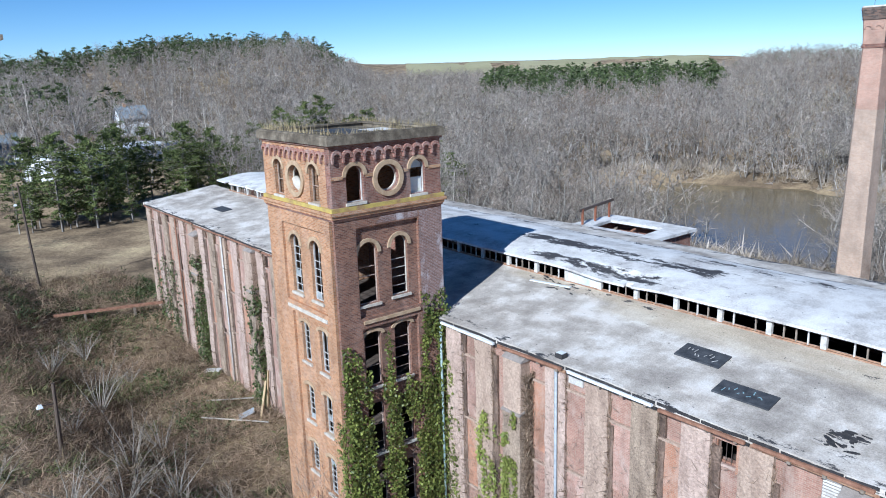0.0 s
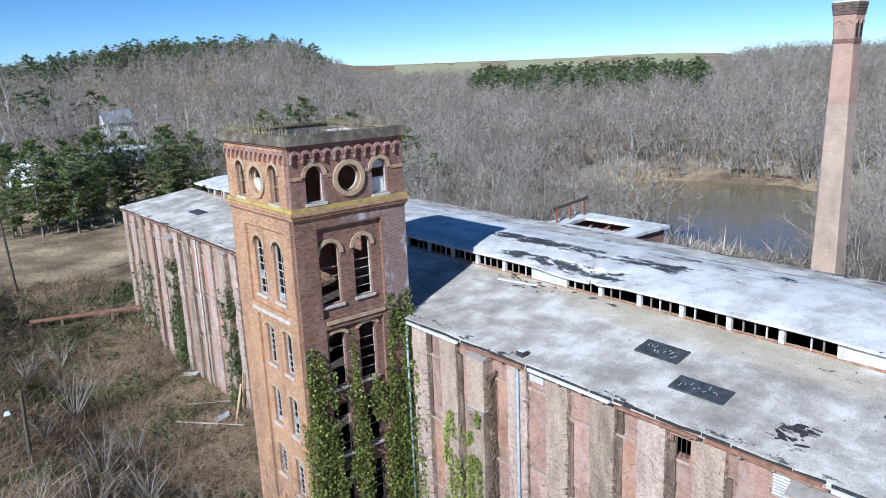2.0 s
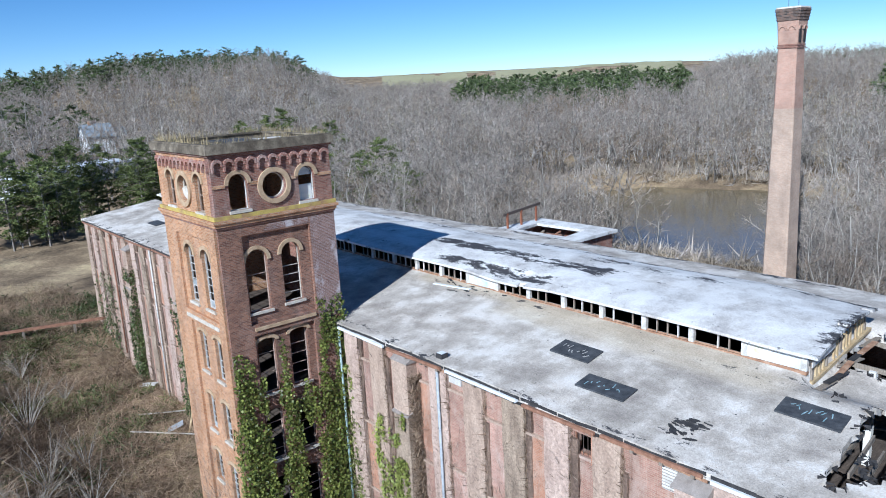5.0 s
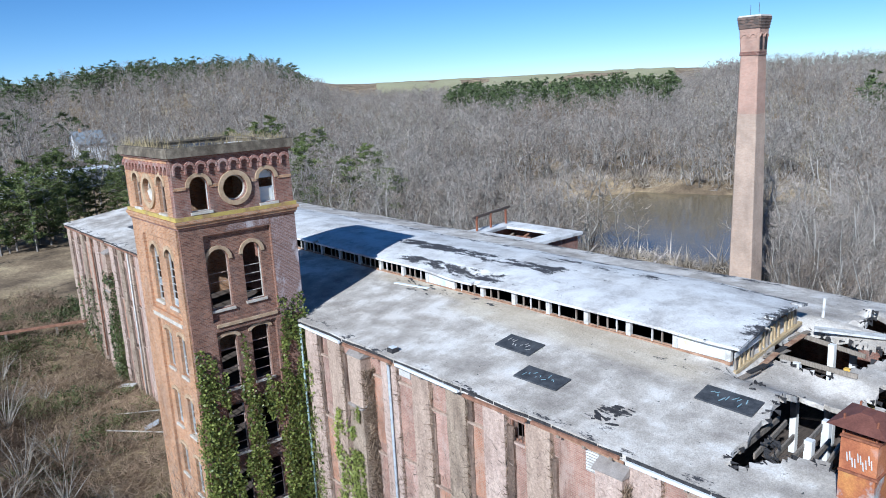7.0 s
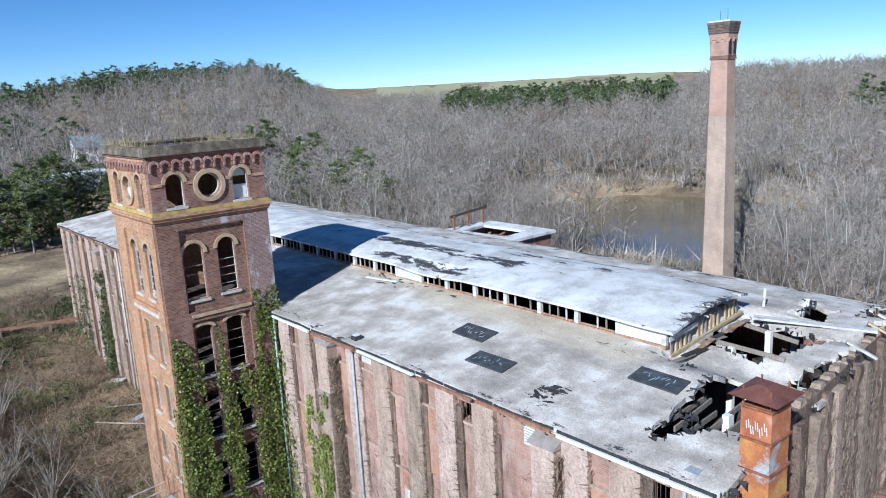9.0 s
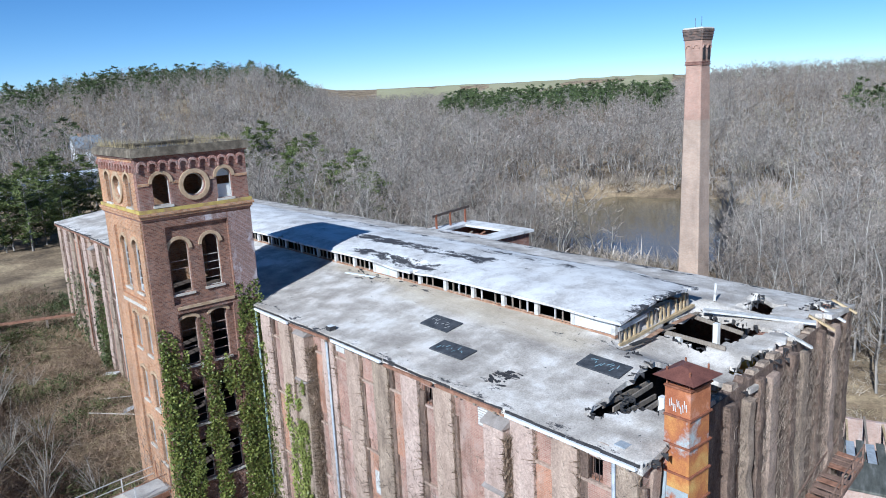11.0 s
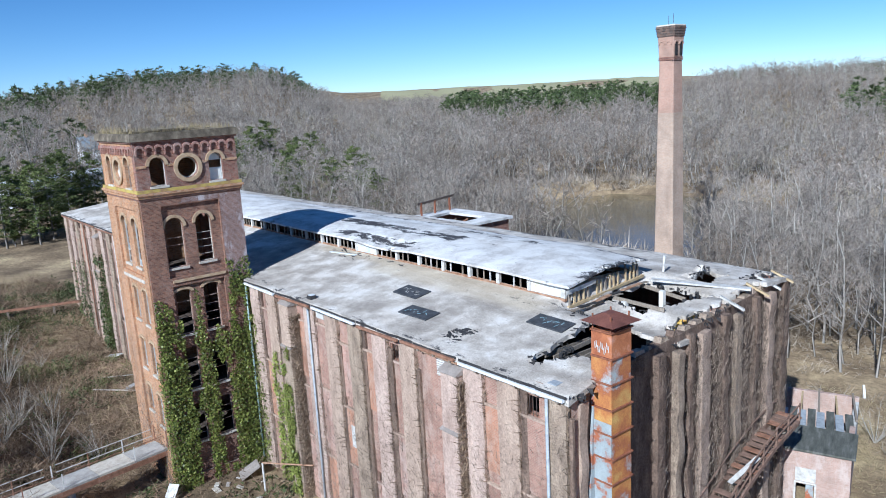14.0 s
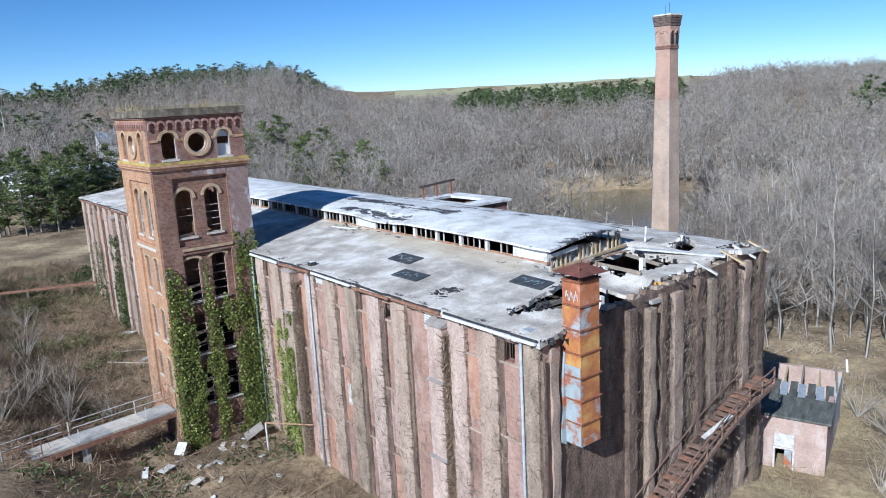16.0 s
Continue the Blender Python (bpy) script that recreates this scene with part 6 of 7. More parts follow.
# ---- plants ----
def mesh_np(name, verts, tris, mat):
    me = bpy.data.meshes.new(name)
    verts, tris = np.asarray(verts, np.float32), np.asarray(tris, np.int32)
    me.vertices.add(len(verts))
    me.vertices.foreach_set("co", verts.ravel())
    me.loops.add(tris.size)
    me.loops.foreach_set("vertex_index", tris.ravel())
    me.polygons.add(len(tris))
    me.polygons.foreach_set("loop_start", np.arange(0, tris.size, 3, dtype=np.int32))
    me.update(calc_edges=True)
    for m in (mat if isinstance(mat, (list, tuple)) else [mat]):
        me.materials.append(m)
    return me


def limb(V, T, a, b, r0, r1):
    """A three-sided tapered length."""
    d = b - a
    n = np.linalg.norm(d)
    d = d / max(n, 1e-6)
    s = np.cross(d, (0.31, 0.77, 0.55))
    s /= np.linalg.norm(s)
    u = np.cross(d, s)
    k = len(V)
    for c, r in ((a, r0), (b, r1)):
        for q in range(3):
            V.append(c + r * (s * math.cos(2.094 * q) + u * math.sin(2.094 * q)))
    for q in range(3):
        p = (q + 1) % 3
        T.extend([(k + q, k + p, k + 3 + p), (k + q, k + 3 + p, k + 3 + q)])


def twig(V, T, a, b, r, rng):
    s = rng.normal(size=3)
    s = s / np.linalg.norm(s) * r
    k = len(V)
    V.extend([a - s, a + s, b])
    T.append((k, k + 1, k + 2))


def bare_tree(seed, h, spread, limbs, twigs, r0, fork=0.35, tw=0.02, lean=0.05, rise=1.0):
    """A leafless tree: trunk in bent lengths, limbs, boughs and fine twigs. Returns wood and twig arrays."""
    rng = np.random.default_rng(seed)
    V, T, V2, T2 = [], [], [], []
    pts = [np.zeros(3)]
    for i in range(1, 6):
        pts.append(pts[-1] + np.array([rng.normal(0, lean), rng.normal(0, lean), 0.19]) * h)
    pts[0][2] = -0.4
    rad = lambda t: r0 * (1 - t) ** 0.8 + 0.02
    for i in range(5):
        limb(V, T, pts[i], pts[i + 1], rad(i / 5.2), rad((i + 1) / 5.2))
    for k in range(limbs):
        t = fork + (1 - fork) * (k + rng.random()) / limbs
        i = min(4, int(t * 5))
        a = pts[i] + (pts[i + 1] - pts[i]) * (t * 5 - i)
        ang = rng.uniform(0, 6.283)
        ln = spread * h * (1.15 - 0.75 * t) * rng.uniform(0.7, 1.2)
        up = rng.uniform(0.5, 1.3) * rise
        d = np.array([math.cos(ang), math.sin(ang), up])
        d /= np.linalg.norm(d)
        m = a + d * ln * 0.5
        d2 = d + rng.normal(0, 0.25, 3) + np.array([0, 0, 0.25])
        e = m + d2 / np.linalg.norm(d2) * ln * 0.55
        q = rad(t) * 0.55
        limb(V, T, a, m, q, q * 0.65)
        limb(V, T, m, e, q * 0.65, q * 0.2)
        for j in range(twigs):
            s = rng.uniform(0.25, 1.0)
            c = a + (m - a) * s * 2 if s < 0.5 else m + (e - m) * (s * 2 - 1)
            d3 = d + rng.normal(0, 0.75, 3) + np.array([0, 0, 0.3 * rise])
            d3 /= np.linalg.norm(d3)
            l3 = ln * rng.uniform(0.16, 0.42)
            f = c + d3 * l3
            twig(V2, T2, c, f, tw * rng.uniform(0.7, 1.3), rng)
            for _ in range(2):
                d4 = d3 + rng.normal(0, 0.6, 3)
                g = c + d3 * l3 * rng.uniform(0.3, 0.8)
                twig(V2, T2, g, g + d4 / np.linalg.norm(d4) * l3 * 0.7, tw * 0.75, rng)
    return (np.array(V), np.array(T)), (np.array(V2), np.array(T2))


def pine_arrays(seed, h, wide, tiers, tufts, big=1.0):
    rng = np.random.default_rng(seed)
    V, T, V2, T2 = [], [], [], []
    limb(V, T, np.array([0, 0, -0.4]), np.array([rng.normal(0, .2), rng.normal(0, .2), h * 0.96]), h * 0.017, 0.03)
    for i in range(tiers):
        t = 0.12 + 0.88 * (i + rng.random()) / tiers
        ang = rng.uniform(0, 6.283)
        ln = wide * h * 0.85 * (0.32 + 0.85 * math.sin(math.pi * min(1.0, t) ** 1.25)) * rng.uniform(0.5, 1.2)
        a = np.array([0, 0, t * h])
        e = a + np.array([math.cos(ang) * ln, math.sin(ang) * ln, ln * rng.uniform(-0.05, 0.4)])
        limb(V, T, a, e, 0.05, 0.015)
        for j in range(tufts):
            c = a + (e - a) * rng.uniform(0.35, 1.05) + rng.normal(0, 0.16 + 0.03 * ln, 3) * (1, 1, 0.6)
            for _ in range(3):
                d = rng.normal(0, 1, 3)
                d[2] = abs(d[2]) * 0.6
                d /= np.linalg.norm(d)
                twig(V2, T2, c, c + d * rng.uniform(0.3, 0.6) * big, rng.uniform(0.07, 0.13) * big, rng)
    return (np.array(V), np.array(T)), (np.array(V2), np.array(T2))


def strew(protos, places):
    """Many copies of prototype arrays joined into one pair of arrays. places: x, y, z, scale, turn, which."""
    VV, TT, k = [], [], 0
    for x, y, z, s, a, w in places:
        v, t = protos[w]
        c, sn = math.cos(a), math.sin(a)
        q = np.empty_like(v)
        q[:, 0], q[:, 1], q[:, 2] = (v[:, 0] * c - v[:, 1] * sn) * s + x, (v[:, 0] * sn + v[:, 1] * c) * s + y, v[:, 2] * s + z
        VV.append(q)
        TT.append(t + k)
        k += len(v)
    return np.concatenate(VV), np.concatenate(TT)


rng = np.random.default_rng(5)
# far woods over the hills: one mass of bare trees, one of pines
FAR = [bare_tree(100 + i, 12.5, 0.40, 11, 8, 0.14, 0.22, 0.062, 0.05, 0.62) for i in range(6)]
places, pine_places = [], []
for _ in range(60000):
    az, r = math.radians(rng.uniform(3, 75)), 112 + 500 * rng.random() ** 0.85
    x, y = 3 + r * math.sin(az), -5 + r * math.cos(az)
    if len(places) > 5700:
        break
    if lake_d(x, y) < 1.04 or x < 55 and y < 128 or x < 66 and y < 182 or (math.degrees(az) > 36 and math.degrees(az) < 56 and r > 585):
        continue
    if x < 75 and y < 285 and az < 0.3 and rng.random() < 0.55:
        continue
    deg = math.degrees(az)
    green = (41 < deg < 58 and 330 < r < 520 and noise.noise((deg * 0.5, r * 0.02, 0)) > -0.25) or (deg < 31 and r > 430 and rng.random() < 0.92) or (deg > 59 and r > 480 and rng.random() < 0.35) or (noise.noise((x * 0.012, y * 0.012, 9)) > 0.42 and r > 240 and rng.random() < 0.4)
    rec = (x, y, land(x, y) - 0.3, rng.uniform(0.75, 1.2) * ((0.5 if green else 0.78) if r > 440 else 1.0), rng.uniform(0, 6.28), int(rng.integers(6)))
    (pine_places if green and len(pine_places) < 1900 else places).append(rec)
v, t = strew([f[0] for f in FAR], places)
tagged(new("bare_woods", mesh_np("bare_woods", v, t, M_TRUNK)), "dense grey leafless winter woods on the hills", "woods", kind="stuff")
v, t = strew([f[1] for f in FAR], places)
tagged(new("woods_twigs", mesh_np("woods_twigs", v, t, M_TWIG)), "grey-brown haze of bare twigs over the woods", "woods", kind="stuff")
FARP = [pine_arrays(300 + i, 13, 0.28, 20, 6, 2.6) for i in range(3)]
pine_places = [(x, y, z, s, a, w % 3) for x, y, z, s, a, w in pine_places]
v, t = strew([f[1] for f in FARP], pine_places)
tagged(new("far_pines", mesh_np("far_pines", v, t, M_NEEDLE_FAR)), "dark green pines among the bare woods", "woods", kind="stuff")
v, t = strew([f[0] for f in FARP], pine_places)
tagged(new("far_pine_trunks", mesh_np("far_pine_trunks", v, t, M_TRUNK)), "pine trunks among the bare woods", "woods", kind="stuff")

# nearer single trees
def plant(name, label, category, arrays, at, scale=1.0, turn=0.0, group="", mats=None):
    ob = thing(name, label, category, group)
    ob.matrix_basis = Matrix.LocRotScale(Vector(at), Euler((0, 0, turn)), Vector((scale,) * 3))
    for nm, me in arrays:
        p = new(nm, me)
        p.parent = ob
    return ob


NEAR = []
for i in range(6):
    a, b = bare_tree(500 + i, 14, 0.36, 20, 18, 0.115 + 0.025 * (i % 3), 0.22, 0.022, 0.035)
    NEAR.append([("trunk", mesh_np("trunk", a[0], a[1], M_TRUNK_PALE if i % 2 else M_TRUNK)), ("crown", mesh_np("crown", b[0], b[1], M_TWIG))])
PINE = []
for i in range(4):
    a, b = pine_arrays(700 + i, 14, 0.27, 70, 20)
    PINE.append([("trunk", mesh_np("trunk", a[0], a[1], M_TRUNK)), ("crown", mesh_np("crown", b[0], b[1], M_NEEDLE))])
spots = []
for _ in range(14000):
    if len(spots) >= 130:
        break
    x, y = rng.uniform(48, 118), rng.uniform(-16, 128)
    if lake_d(x, y) < 1.05 or math.hypot(x - 67.6, y - 24.6) < 5 or (x < 54 and y < 84) or (y < 12 and x < 77) or (y < 36):
        continue
    if 0.60 * x - 19.0 < y < 0.9 * x - 16.0:
        continue
    if all(math.hypot(x - p, y - q) > 2.4 for p, q in spots):
        spots.append((x, y))
east_spots = []
for _ in range(6000):
    if len(east_spots) >= 210:
        break
    x, y = rng.uniform(64, 108), rng.uniform(-22, 36)
    if lake_d(x, y) < 1.05 or math.hypot(x - 67.6, y - 24.6) < 4.5 or (y < 13 and x < 73 - 0.2 * y) or (y > 0.60 * x - 19.0):
        continue
    if all(math.hypot(x - p, y - q) > 2.1 for p, q in east_spots):
        east_spots.append((x, y))
for k, (x, y) in enumerate(east_spots):
    plant("bare_tree", "slender grey leafless tree in the wood beyond the mill", "tree", NEAR[(k * 2) % 6], (x, y, land(x, y)), rng.uniform(0.7, 1.1), rng.uniform(0, 6.28), "bare trees beyond the mill")
for k, (x, y) in enumerate(spots):
    plant("bare_tree", "tall grey leafless tree beside the lake", "tree", NEAR[(k * 2) % 6 if k % 3 else k % 6], (x, y, land(x, y)), rng.uniform(0.7, 1.05), rng.uniform(0, 6.28), "bare trees by the lake")
for k, (x, y, s) in enumerate(((80.0, 52.5, 0.8), (66, 49, 0.7), (77, 57, 0.75))):
    plant("pale_tree", "pale-barked sycamore with bare white limbs at the lakeside", "tree", NEAR[1 + 2 * (k % 3)], (x, y, land(x, y)), s, k * 1.3, "pale trees by the lake")
prng = random.Random(17)
for k in range(36):
    x = 17.5 + 40 * k / 36 + prng.uniform(-1, 1)
    y = 113 + 0.33 * (x - 13) + prng.choice((0, 4, 8, 13)) + prng.uniform(-1.5, 1.5)
    plant("pine_tree", "dense dark green pine beside the field", "tree", PINE[k % 4], (x, y, land(x, y)), prng.choice((0.55, 0.62, 0.7, 0.78, 0.98)) + prng.uniform(-0.06, 0.06), k * 0.9, "pines by the field")
for k, (x, y, s) in enumerate(((83, 152, 1.15), (88, 156, 1.2), (79, 158, 1.1), (93, 149, 0.95), (72, 112, 0.8), (98, 150, 1.05), (64, 96, 0.7))):
    plant("pine_tree", "green pine among bare trees behind the mill", "tree", PINE[(k + 1) % 4], (x, y, land(x, y)), s, k * 2.1, "pines behind the mill")
for k, (x, y, s) in enumerate(((24, 158, 1.55), (29, 168, 1.7), (36, 162, 1.45), (15, 165, 1.6), (46, 150, 1.3), (54, 140, 1.3), (13, 190, 1.5), (19, 170, 1.35), (40, 185, 1.4), (55, 170, 1.25), (63, 182, 1.3), (8, 150, 1.2), (3, 122, 1.0), (52, 160, 1.1), (68, 158, 1.2), (5, 135, 1.1), (30, 165, 1.2), (24, 150, 1.0), (74, 140, 1.2), (60, 145, 1.1), (58, 112, 1.0), (66, 122, 1.1), (9, 108, .7), (54, 105, .9))):
    plant("bare_tree", "big bare deciduous tree by the houses", "tree", NEAR[k % 6], (x, y, land(x, y)), s, k * 1.7, "bare trees by the houses")

for k, (x, y, sc) in enumerate(((70, 108, 1.15), (74, 101, 1.05), (62, 118, 1.1), (80, 96, 0.9), (58, 126, 1.0), (90, 118, 1.1), (84, 106, 0.8))):
    plant("pine_tree", "tall olive-green evergreen among bare trees behind the mill", "tree", PINE[(k + 2) % 4], (x, y, land(x, y)), sc, k * 1.9, "evergreens behind the mill")

# leafless shrubs in the hollow: many stems from one root
def shrub_arrays(seed, h, stems, twigs):
    rg = np.random.default_rng(seed)
    V, T, V2, T2 = [], [], [], []
    for _ in range(stems):
        ang, tilt = rg.uniform(0, 6.283), rg.uniform(0.15, 0.95)
        d = np.array([math.cos(ang) * tilt, math.sin(ang) * tilt, 1.0])
        d /= np.linalg.norm(d)
        l = h * rg.uniform(0.6, 1.1)
        m = d * l * 0.5 + rg.normal(0, 0.06, 3)
        e = m + (d + rg.normal(0, 0.18, 3)) * l * 0.5
        limb(V, T, np.array([0, 0, -0.2]), m, 0.045, 0.03)
        limb(V, T, m, e, 0.03, 0.008)
        for _ in range(twigs):
            s = rg.uniform(0.3, 1)
            c = m * s * 2 if s < 0.5 else m + (e - m) * (2 * s - 1)
            d2 = d + rg.normal(0, 0.55, 3)
            twig(V2, T2, c, c + d2 / np.linalg.norm(d2) * l * rg.uniform(0.15, 0.4), 0.014, rg)
    return (np.array(V), np.array(T)), (np.array(V2), np.array(T2))


SHRUB = []
for i in range(4):
    a, b = shrub_arrays(900 + i, 4.2, 15, 15)
    SHRUB.append([("stem", mesh_np("stem", a[0], a[1], M_TRUNK_PALE)), ("twig_crown", mesh_np("twig_crown", b[0], b[1], M_TWIG_PALE))])
for k, (x, y, s) in enumerate(((11.5, 55.5, 1.05), (10.4, 43.5, 1.0), (12.2, 40.5, .9), (8.6, 38.2, .95), (5.6, 36.5, .9), (6.8, 33.5, .8), (13.5, 47.5, .75), (8.4, 49.5, .6), (14.2, 35.8, .7), (3.5, 33.0, .8), (9.8, 64, .7), (13.5, 69, .8), (2.5, 41, .8), (11, 35.5, .8), (15.5, 62, .5),
                               (46.5, -6.5, .8), (48.6, -4.6, .7), (53, -4, .8), (57.5, -2, .9), (60, 1.5, .8), (50.5, -7.5, .7), (58.5, 5.5, .7), (56, 8, .6), (62.5, 6, .8))):
    plant("bare_shrub", "pale many-stemmed leafless shrub in dry scrub", "shrub", SHRUB[k % 4], (x, y, land(x, y)), s, k * 1.1, "leafless shrubs")

# bramble thicket, dry weeds and low green growth
def scrub(name, label, n, where, h0, h1, w, mat, seed, flat=1.0):
    rg = np.random.default_rng(seed)
    V, T = [], []
    while len(T) < n:
        p = where(rg)
        if p is None:
            continue
        x, y = p
        z = land(x, y)
        clump = 0.55 + 0.9 * max(0, noise.noise((x * 0.35, y * 0.35, seed)) + 0.35)
        for _ in range(5):
            a = np.array([x + rg.normal(0, 0.25), y + rg.normal(0, 0.25), z - 0.05 + rg.uniform(0, 0.4) * clump])
            d = np.array([rg.normal(0, flat), rg.normal(0, flat), abs(rg.normal(0.5, 0.5))])
            d /= np.linalg.norm(d)
            twig(V, T, a, a + d * rg.uniform(h0, h1) * clump, w * rg.uniform(0.6, 1.4), rg)
    return tagged(new(name, mesh_np(name, V, T, mat)), label, "scrub", kind="stuff")


def hollow(rg):
    x, y = rg.uniform(-8, 22.3), rg.uniform(-2 if rg.random() < 0.35 else 30, 90)
    if TX_IN(x, y) or (x < 4.5 + 1.2 * math.sin(y * 0.1) and x > -0.5 and y > 40) or (y < 25 and x < 6):
        return None
    return x, y


def TX_IN(x, y):
    return 16.4 < x < 23 and 26.4 < y < 33.8


scrub("bramble_thicket", "tangled brown bramble thicket in the hollow", 85000, hollow, 0.5, 1.7, 0.022, M_BRAMBLE, 41)
scrub("dry_weeds", "dry straw-coloured weeds", 24000, lambda rg: (rg.uniform(-10, 22), rg.uniform(30, 96)), 0.25, 0.7, 0.02, M_STRAW, 42, 0.6)
scrub("dry_weeds", "dry tan weeds round the outbuilding", 12000, lambda rg: (rg.uniform(42, 68), rg.uniform(-12, 9)), 0.3, 0.9, 0.02, M_STRAW, 43, 0.6)
scrub("evergreen_scrub", "low green honeysuckle scrub", 5000, lambda rg: (lambda x, y: (x, y) if noise.noise((x * 0.2, y * 0.2, 21)) > 0.22 else None)(rg.uniform(2, 22.3), rg.uniform(4, 74)), 0.2, 0.5, 0.09, M_LEAF_DARK, 44)
scrub("evergreen_scrub", "dark green bushes on the bank below the field", 6000, lambda rg: (lambda x, y: (x, y) if noise.noise((x * 0.3, y * 0.3, 77)) > -0.1 else None)(rg.uniform(9, 24), rg.normal(79, 4)), 0.2, 0.7, 0.08, M_LEAF_DARK, 45)
scrub("dry_brush", "pale tangle of dry brush at the wood's edge", 9000, lambda rg: (lambda x, y: (x, y) if lake_d(x, y) > 1.03 and noise.noise((x * 0.15, y * 0.15, 63)) > -0.12 else None)(rg.uniform(56, 92), rg.uniform(-14, 34)), 0.4, 1.3, 0.025, M_TWIG_PALE, 51, 0.7)
scrub("dark_brush", "dark olive brush in the hollow", 13000, lambda rg: (lambda x, y: (x, y) if noise.noise((x * 0.16, y * 0.16, 90)) > 0.1 and not TX_IN(x, y) else None)(rg.uniform(-6, 22), rg.uniform(34, 86)), 0.3, 1.0, 0.06, M_LEAF_OLIVE, 52)
scrub("lake_brush", "tangle of brown brush along the lake shore", 22000, lambda rg: (lambda x, y: (x, y) if 1.02 < lake_d(x, y) < 1.5 and not (x < 50) else None)(rg.uniform(48, 175), rg.uniform(-10, 125)), 1.0, 3.2, 0.05, M_TWIG_PALE, 46, 0.5)
scrub("lake_evergreen", "olive green undergrowth below the bare trees", 15000, lambda rg: (lambda x, y: (x, y) if lake_d(x, y) > 1.05 and noise.noise((x * 0.08, y * 0.08, 31)) > -0.05 else None)(rg.uniform(47, 84), rg.uniform(44, 118)), 0.8, 2.2, 0.3, M_LEAF_OLIVE, 47)


scrub("woodland_undergrowth", "brown undergrowth and saplings below the bare woods", 30000, lambda rg: (lambda x, y: (x, y) if lake_d(x, y) > 1.03 and not (x < 72 and y < 200) else None)(*(lambda r, a: (3 + r * math.sin(a), -5 + r * math.cos(a)))(rg.uniform(105, 330), math.radians(rg.uniform(5, 74)))), 1.5, 4.5, 0.16, M_TWIG, 48, 0.35)

# ivy and creepers
def ivy(name, label, n, where, size, mat, seed, parent=None):
    rg = np.random.default_rng(seed)
    V, T = [], []
    while len(T) < n * 2:
        q = where(rg)
        if q is None:
            continue
        p, nrm = np.array(q[0]), np.array(q[1], float)
        d = rg.normal(0, 1, 3) + nrm * 0.2 + np.array([0, 0, -0.6])
        d -= nrm * d.dot(nrm) * 0.6
        d /= np.linalg.norm(d)
        s = np.cross(d, nrm + rg.normal(0, 0.35, 3))
        s /= max(np.linalg.norm(s), 1e-6)
        l = size * rg.uniform(0.6, 1.35)
        k = len(V)
        V.extend([p, p + d * l * 0.5 + s * l * 0.45, p + d * l, p + d * l * 0.5 - s * l * 0.45])
        T.extend([(k, k + 1, k + 2), (k, k + 2, k + 3)])
    ob = new(name, mesh_np(name, V, T, mat))
    return tagged(ob, label, "ivy", kind="stuff")


def ivy_south(rg):
    u, z = rg.uniform(16.5, 22.9), rg.uniform(-0.5, 14.8)
    top = 12.2 + 1.4 * noise.noise((u * 1.1, 0, 5))
    if 21.4 < u:
        top = 14.3 + 0.6 * noise.noise((u * 3, 1, 1))
    elif 17.6 < u < 21.3:
        top = 10.2 + 2.3 * noise.noise((u * 1.7, 0, 8)) + (2.0 if 19.1 < u < 19.7 else 0)
    gap = (18.1 < u < 18.95 or 19.85 < u < 20.75)
    thick = noise.noise((u * 1.3, z * 0.5, 3)) + 0.32 - (0.62 if gap else -0.1)
    if u < 16.9:
        thick += 0.15
    if z > top or thick < 0 or (z > top - 1.2 and rg.random() < 0.5):
        return None
    return (u, TY_S - 0.02 - abs(rg.normal(0, 0.12 + 0.1 * min(1, thick))), z), (0, -1, 0)


TY_S = 26.65
ivy("ivy", "thick glossy green ivy climbing the tower's shaded side", 17000, ivy_south, 0.135, M_IVY, 61)
ivy("ivy", "green ivy on the tower corner", 1200, lambda rg: ((16.58 - abs(rg.normal(0, 0.07)), 26.7 + abs(rg.normal(0, 0.35)), rg.uniform(-0.5, 8.5)), (-1, 0, 0)), 0.12, M_IVY, 62)


def strip(y0, y1, z0, z1, x, side=None):
    def f(rg):
        y, z = rg.uniform(y0, y1), z0 + (z1 - z0) * rg.random() ** 1.2
        if noise.noise((y * 2.1, z * 0.7, 12)) < -0.15 + 0.5 * (z - z0) / (z1 - z0) - 0.2:
            return None
        if side is not None and rg.random() < 0.5:
            return (rg.uniform(x, 22.8), y0 - abs(rg.normal(0, 0.06)), z), (0, -1, 0)
        return (x - abs(rg.normal(0, 0.08)), y, z), (-1, 0, 0)
    return f


ivy("ivy", "dark green ivy on a buttress of the mill", 1500, strip(61.2, 62.9, -0.5, 10.0, 22.06, 1), 0.22, M_LEAF_DARK, 63)
ivy("ivy", "dark green ivy on a buttress of the mill", 1100, strip(49.2, 50.8, -0.5, 9.6, 22.06, 1), 0.22, M_LEAF_DARK, 64)
ivy("ivy", "green ivy at the mill's far end", 900, strip(68, 74, -0.5, 8.0, 22.5), 0.22, M_LEAF_DARK, 65)
ivy("ivy", "yellow-green ivy on the mill wall", 1700, strip(22.3, 23.7, -0.5, 8.8, 22.52), 0.15, M_IVY_YELLOW, 66)
ivy("ivy", "yellow-green ivy on the buttress front", 2600, strip(20.4, 21.4, -0.5, 9.6, 22.06), 0.15, M_IVY_YELLOW, 67)
ivy("ivy", "thin ivy beside the tower", 700, strip(25.3, 26.4, 0, 10.5, 22.6), 0.16, M_IVY, 68)


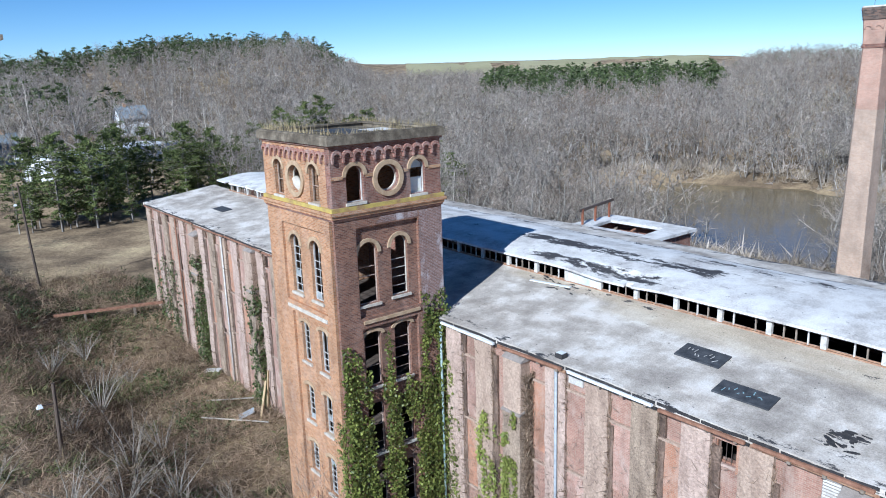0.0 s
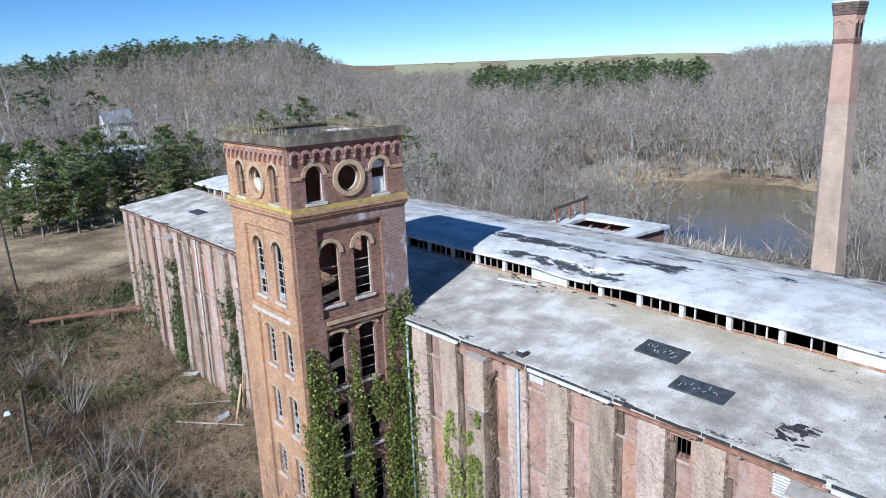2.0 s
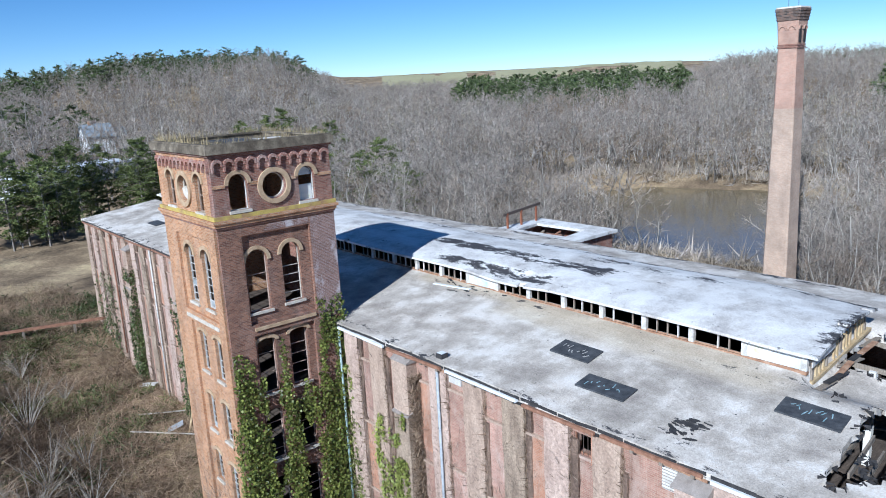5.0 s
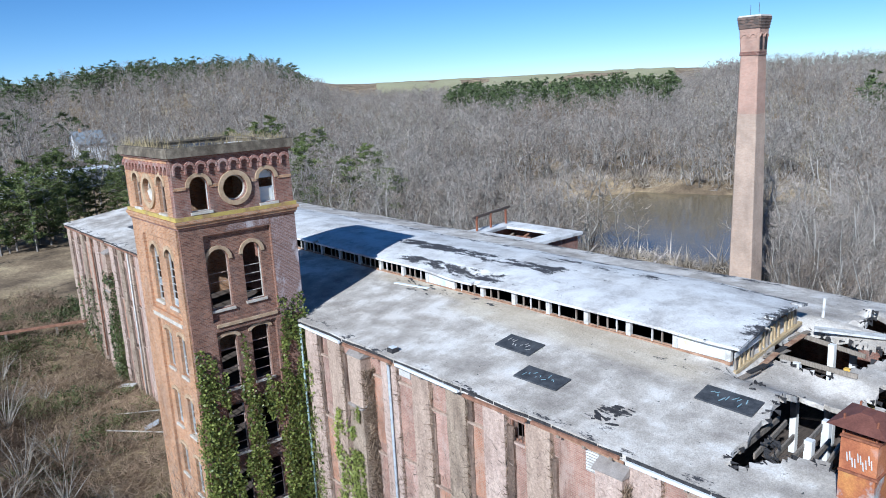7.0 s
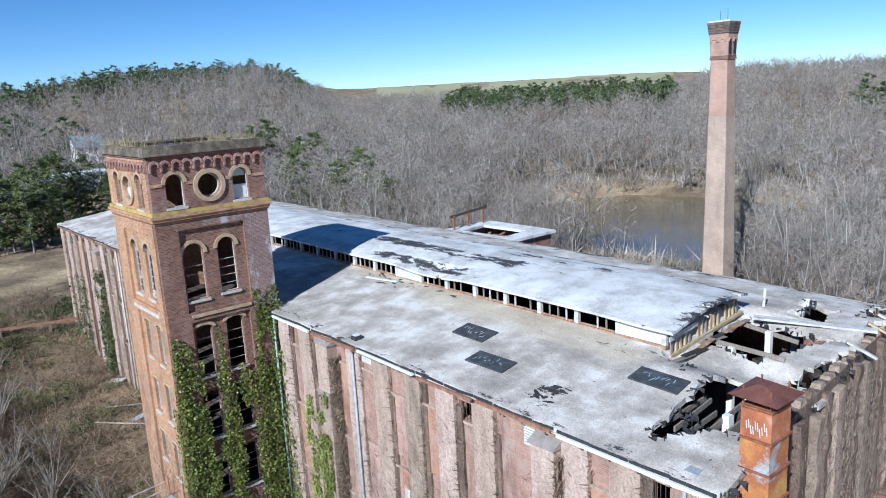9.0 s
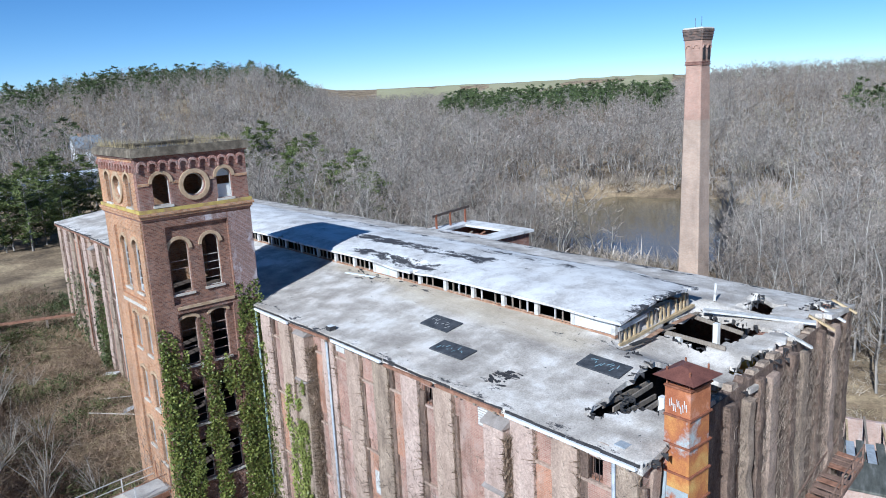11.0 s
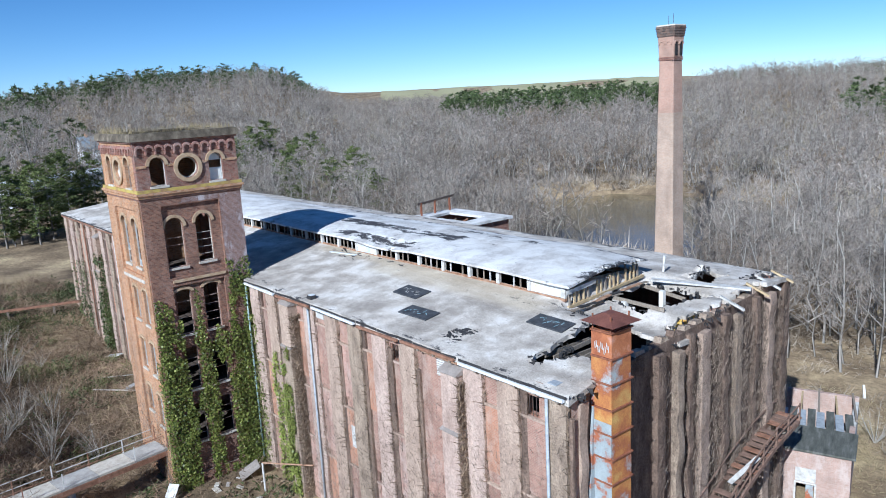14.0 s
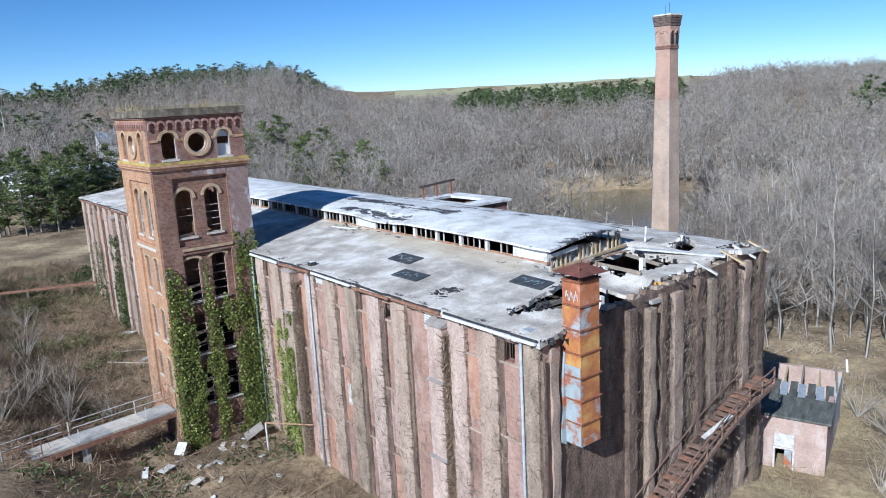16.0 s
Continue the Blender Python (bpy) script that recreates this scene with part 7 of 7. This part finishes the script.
def creepers(name, label, n, where, seed, w=0.013, mat=None, l0=0.4, l1=1.3):
    rg = np.random.default_rng(seed)
    V, T = [], []
    while len(T) < n:
        p, along = where(rg)
        d = np.array(along) * rg.normal(0, 0.9) + np.array([0, 0, 1.0]) * rg.uniform(0.2, 1) + rg.normal(0, 0.08, 3)
        d /= np.linalg.norm(d)
        p = np.array(p)
        twig(V, T, p, p + d * rg.uniform(l0, l1), w * rg.uniform(0.6, 1.5), rg)
    return tagged(new(name, mesh_np(name, V, T, mat or M_CREEPER)), label, "creeper", kind="stuff")


def on_west(rg):
    y = rg.uniform(-0.9, 26.2) if rg.random() < 0.75 else rg.uniform(34, 75)
    return (22.52 - abs(rg.normal(0, 0.05)), y, rg.uniform(-1, 12) * (0.4 + 0.6 * rg.random())), (0, 1, 0)


def on_south(rg):
    x = rg.uniform(28.5, 44) if rg.random() < 0.3 else rg.uniform(32, 43.5)
    return (x, skew(x, SOUTH) - 0.1 - abs(rg.normal(0, 0.22)), rg.uniform(-2, 12.0)), (1, 0.1, 0)


creepers("dead_creeper", "web of dead creeper stems on the mill front", 15000, on_west, 71, 0.012, None, 0.12, 0.55)
creepers("dead_creeper", "mat of dead creeper stems on the end wall", 26000, on_south, 72, 0.011, None, 0.15, 0.6)
creepers("dead_creeper", "dead creeper stems on the tower foot", 900, lambda rg: ((16.55 - abs(rg.normal(0, 0.05)), rg.uniform(26.7, 33.2), rg.uniform(-0.5, 7.0) * rg.random()), (0, 1, 0)), 73)


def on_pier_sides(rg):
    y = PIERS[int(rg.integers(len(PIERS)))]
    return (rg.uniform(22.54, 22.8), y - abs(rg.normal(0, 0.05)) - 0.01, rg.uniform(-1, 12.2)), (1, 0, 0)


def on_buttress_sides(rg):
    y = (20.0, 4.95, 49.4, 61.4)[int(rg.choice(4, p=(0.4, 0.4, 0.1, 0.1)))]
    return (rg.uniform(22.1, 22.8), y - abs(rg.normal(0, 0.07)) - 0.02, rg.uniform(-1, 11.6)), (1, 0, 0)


# Dense dark stems added here stand in for shade on pier and buttress sides.
creepers("dead_creeper", "dark creeper stems standing in for shade in the pier reveals", 9000, on_pier_sides, 74, 0.02, M_BRAMBLE, 0.2, 0.7)
creepers("dead_creeper", "dead creeper on the buttress sides, darkened in place of shade", 7000, on_buttress_sides, 75, 0.022, M_BRAMBLE, 0.2, 0.6)
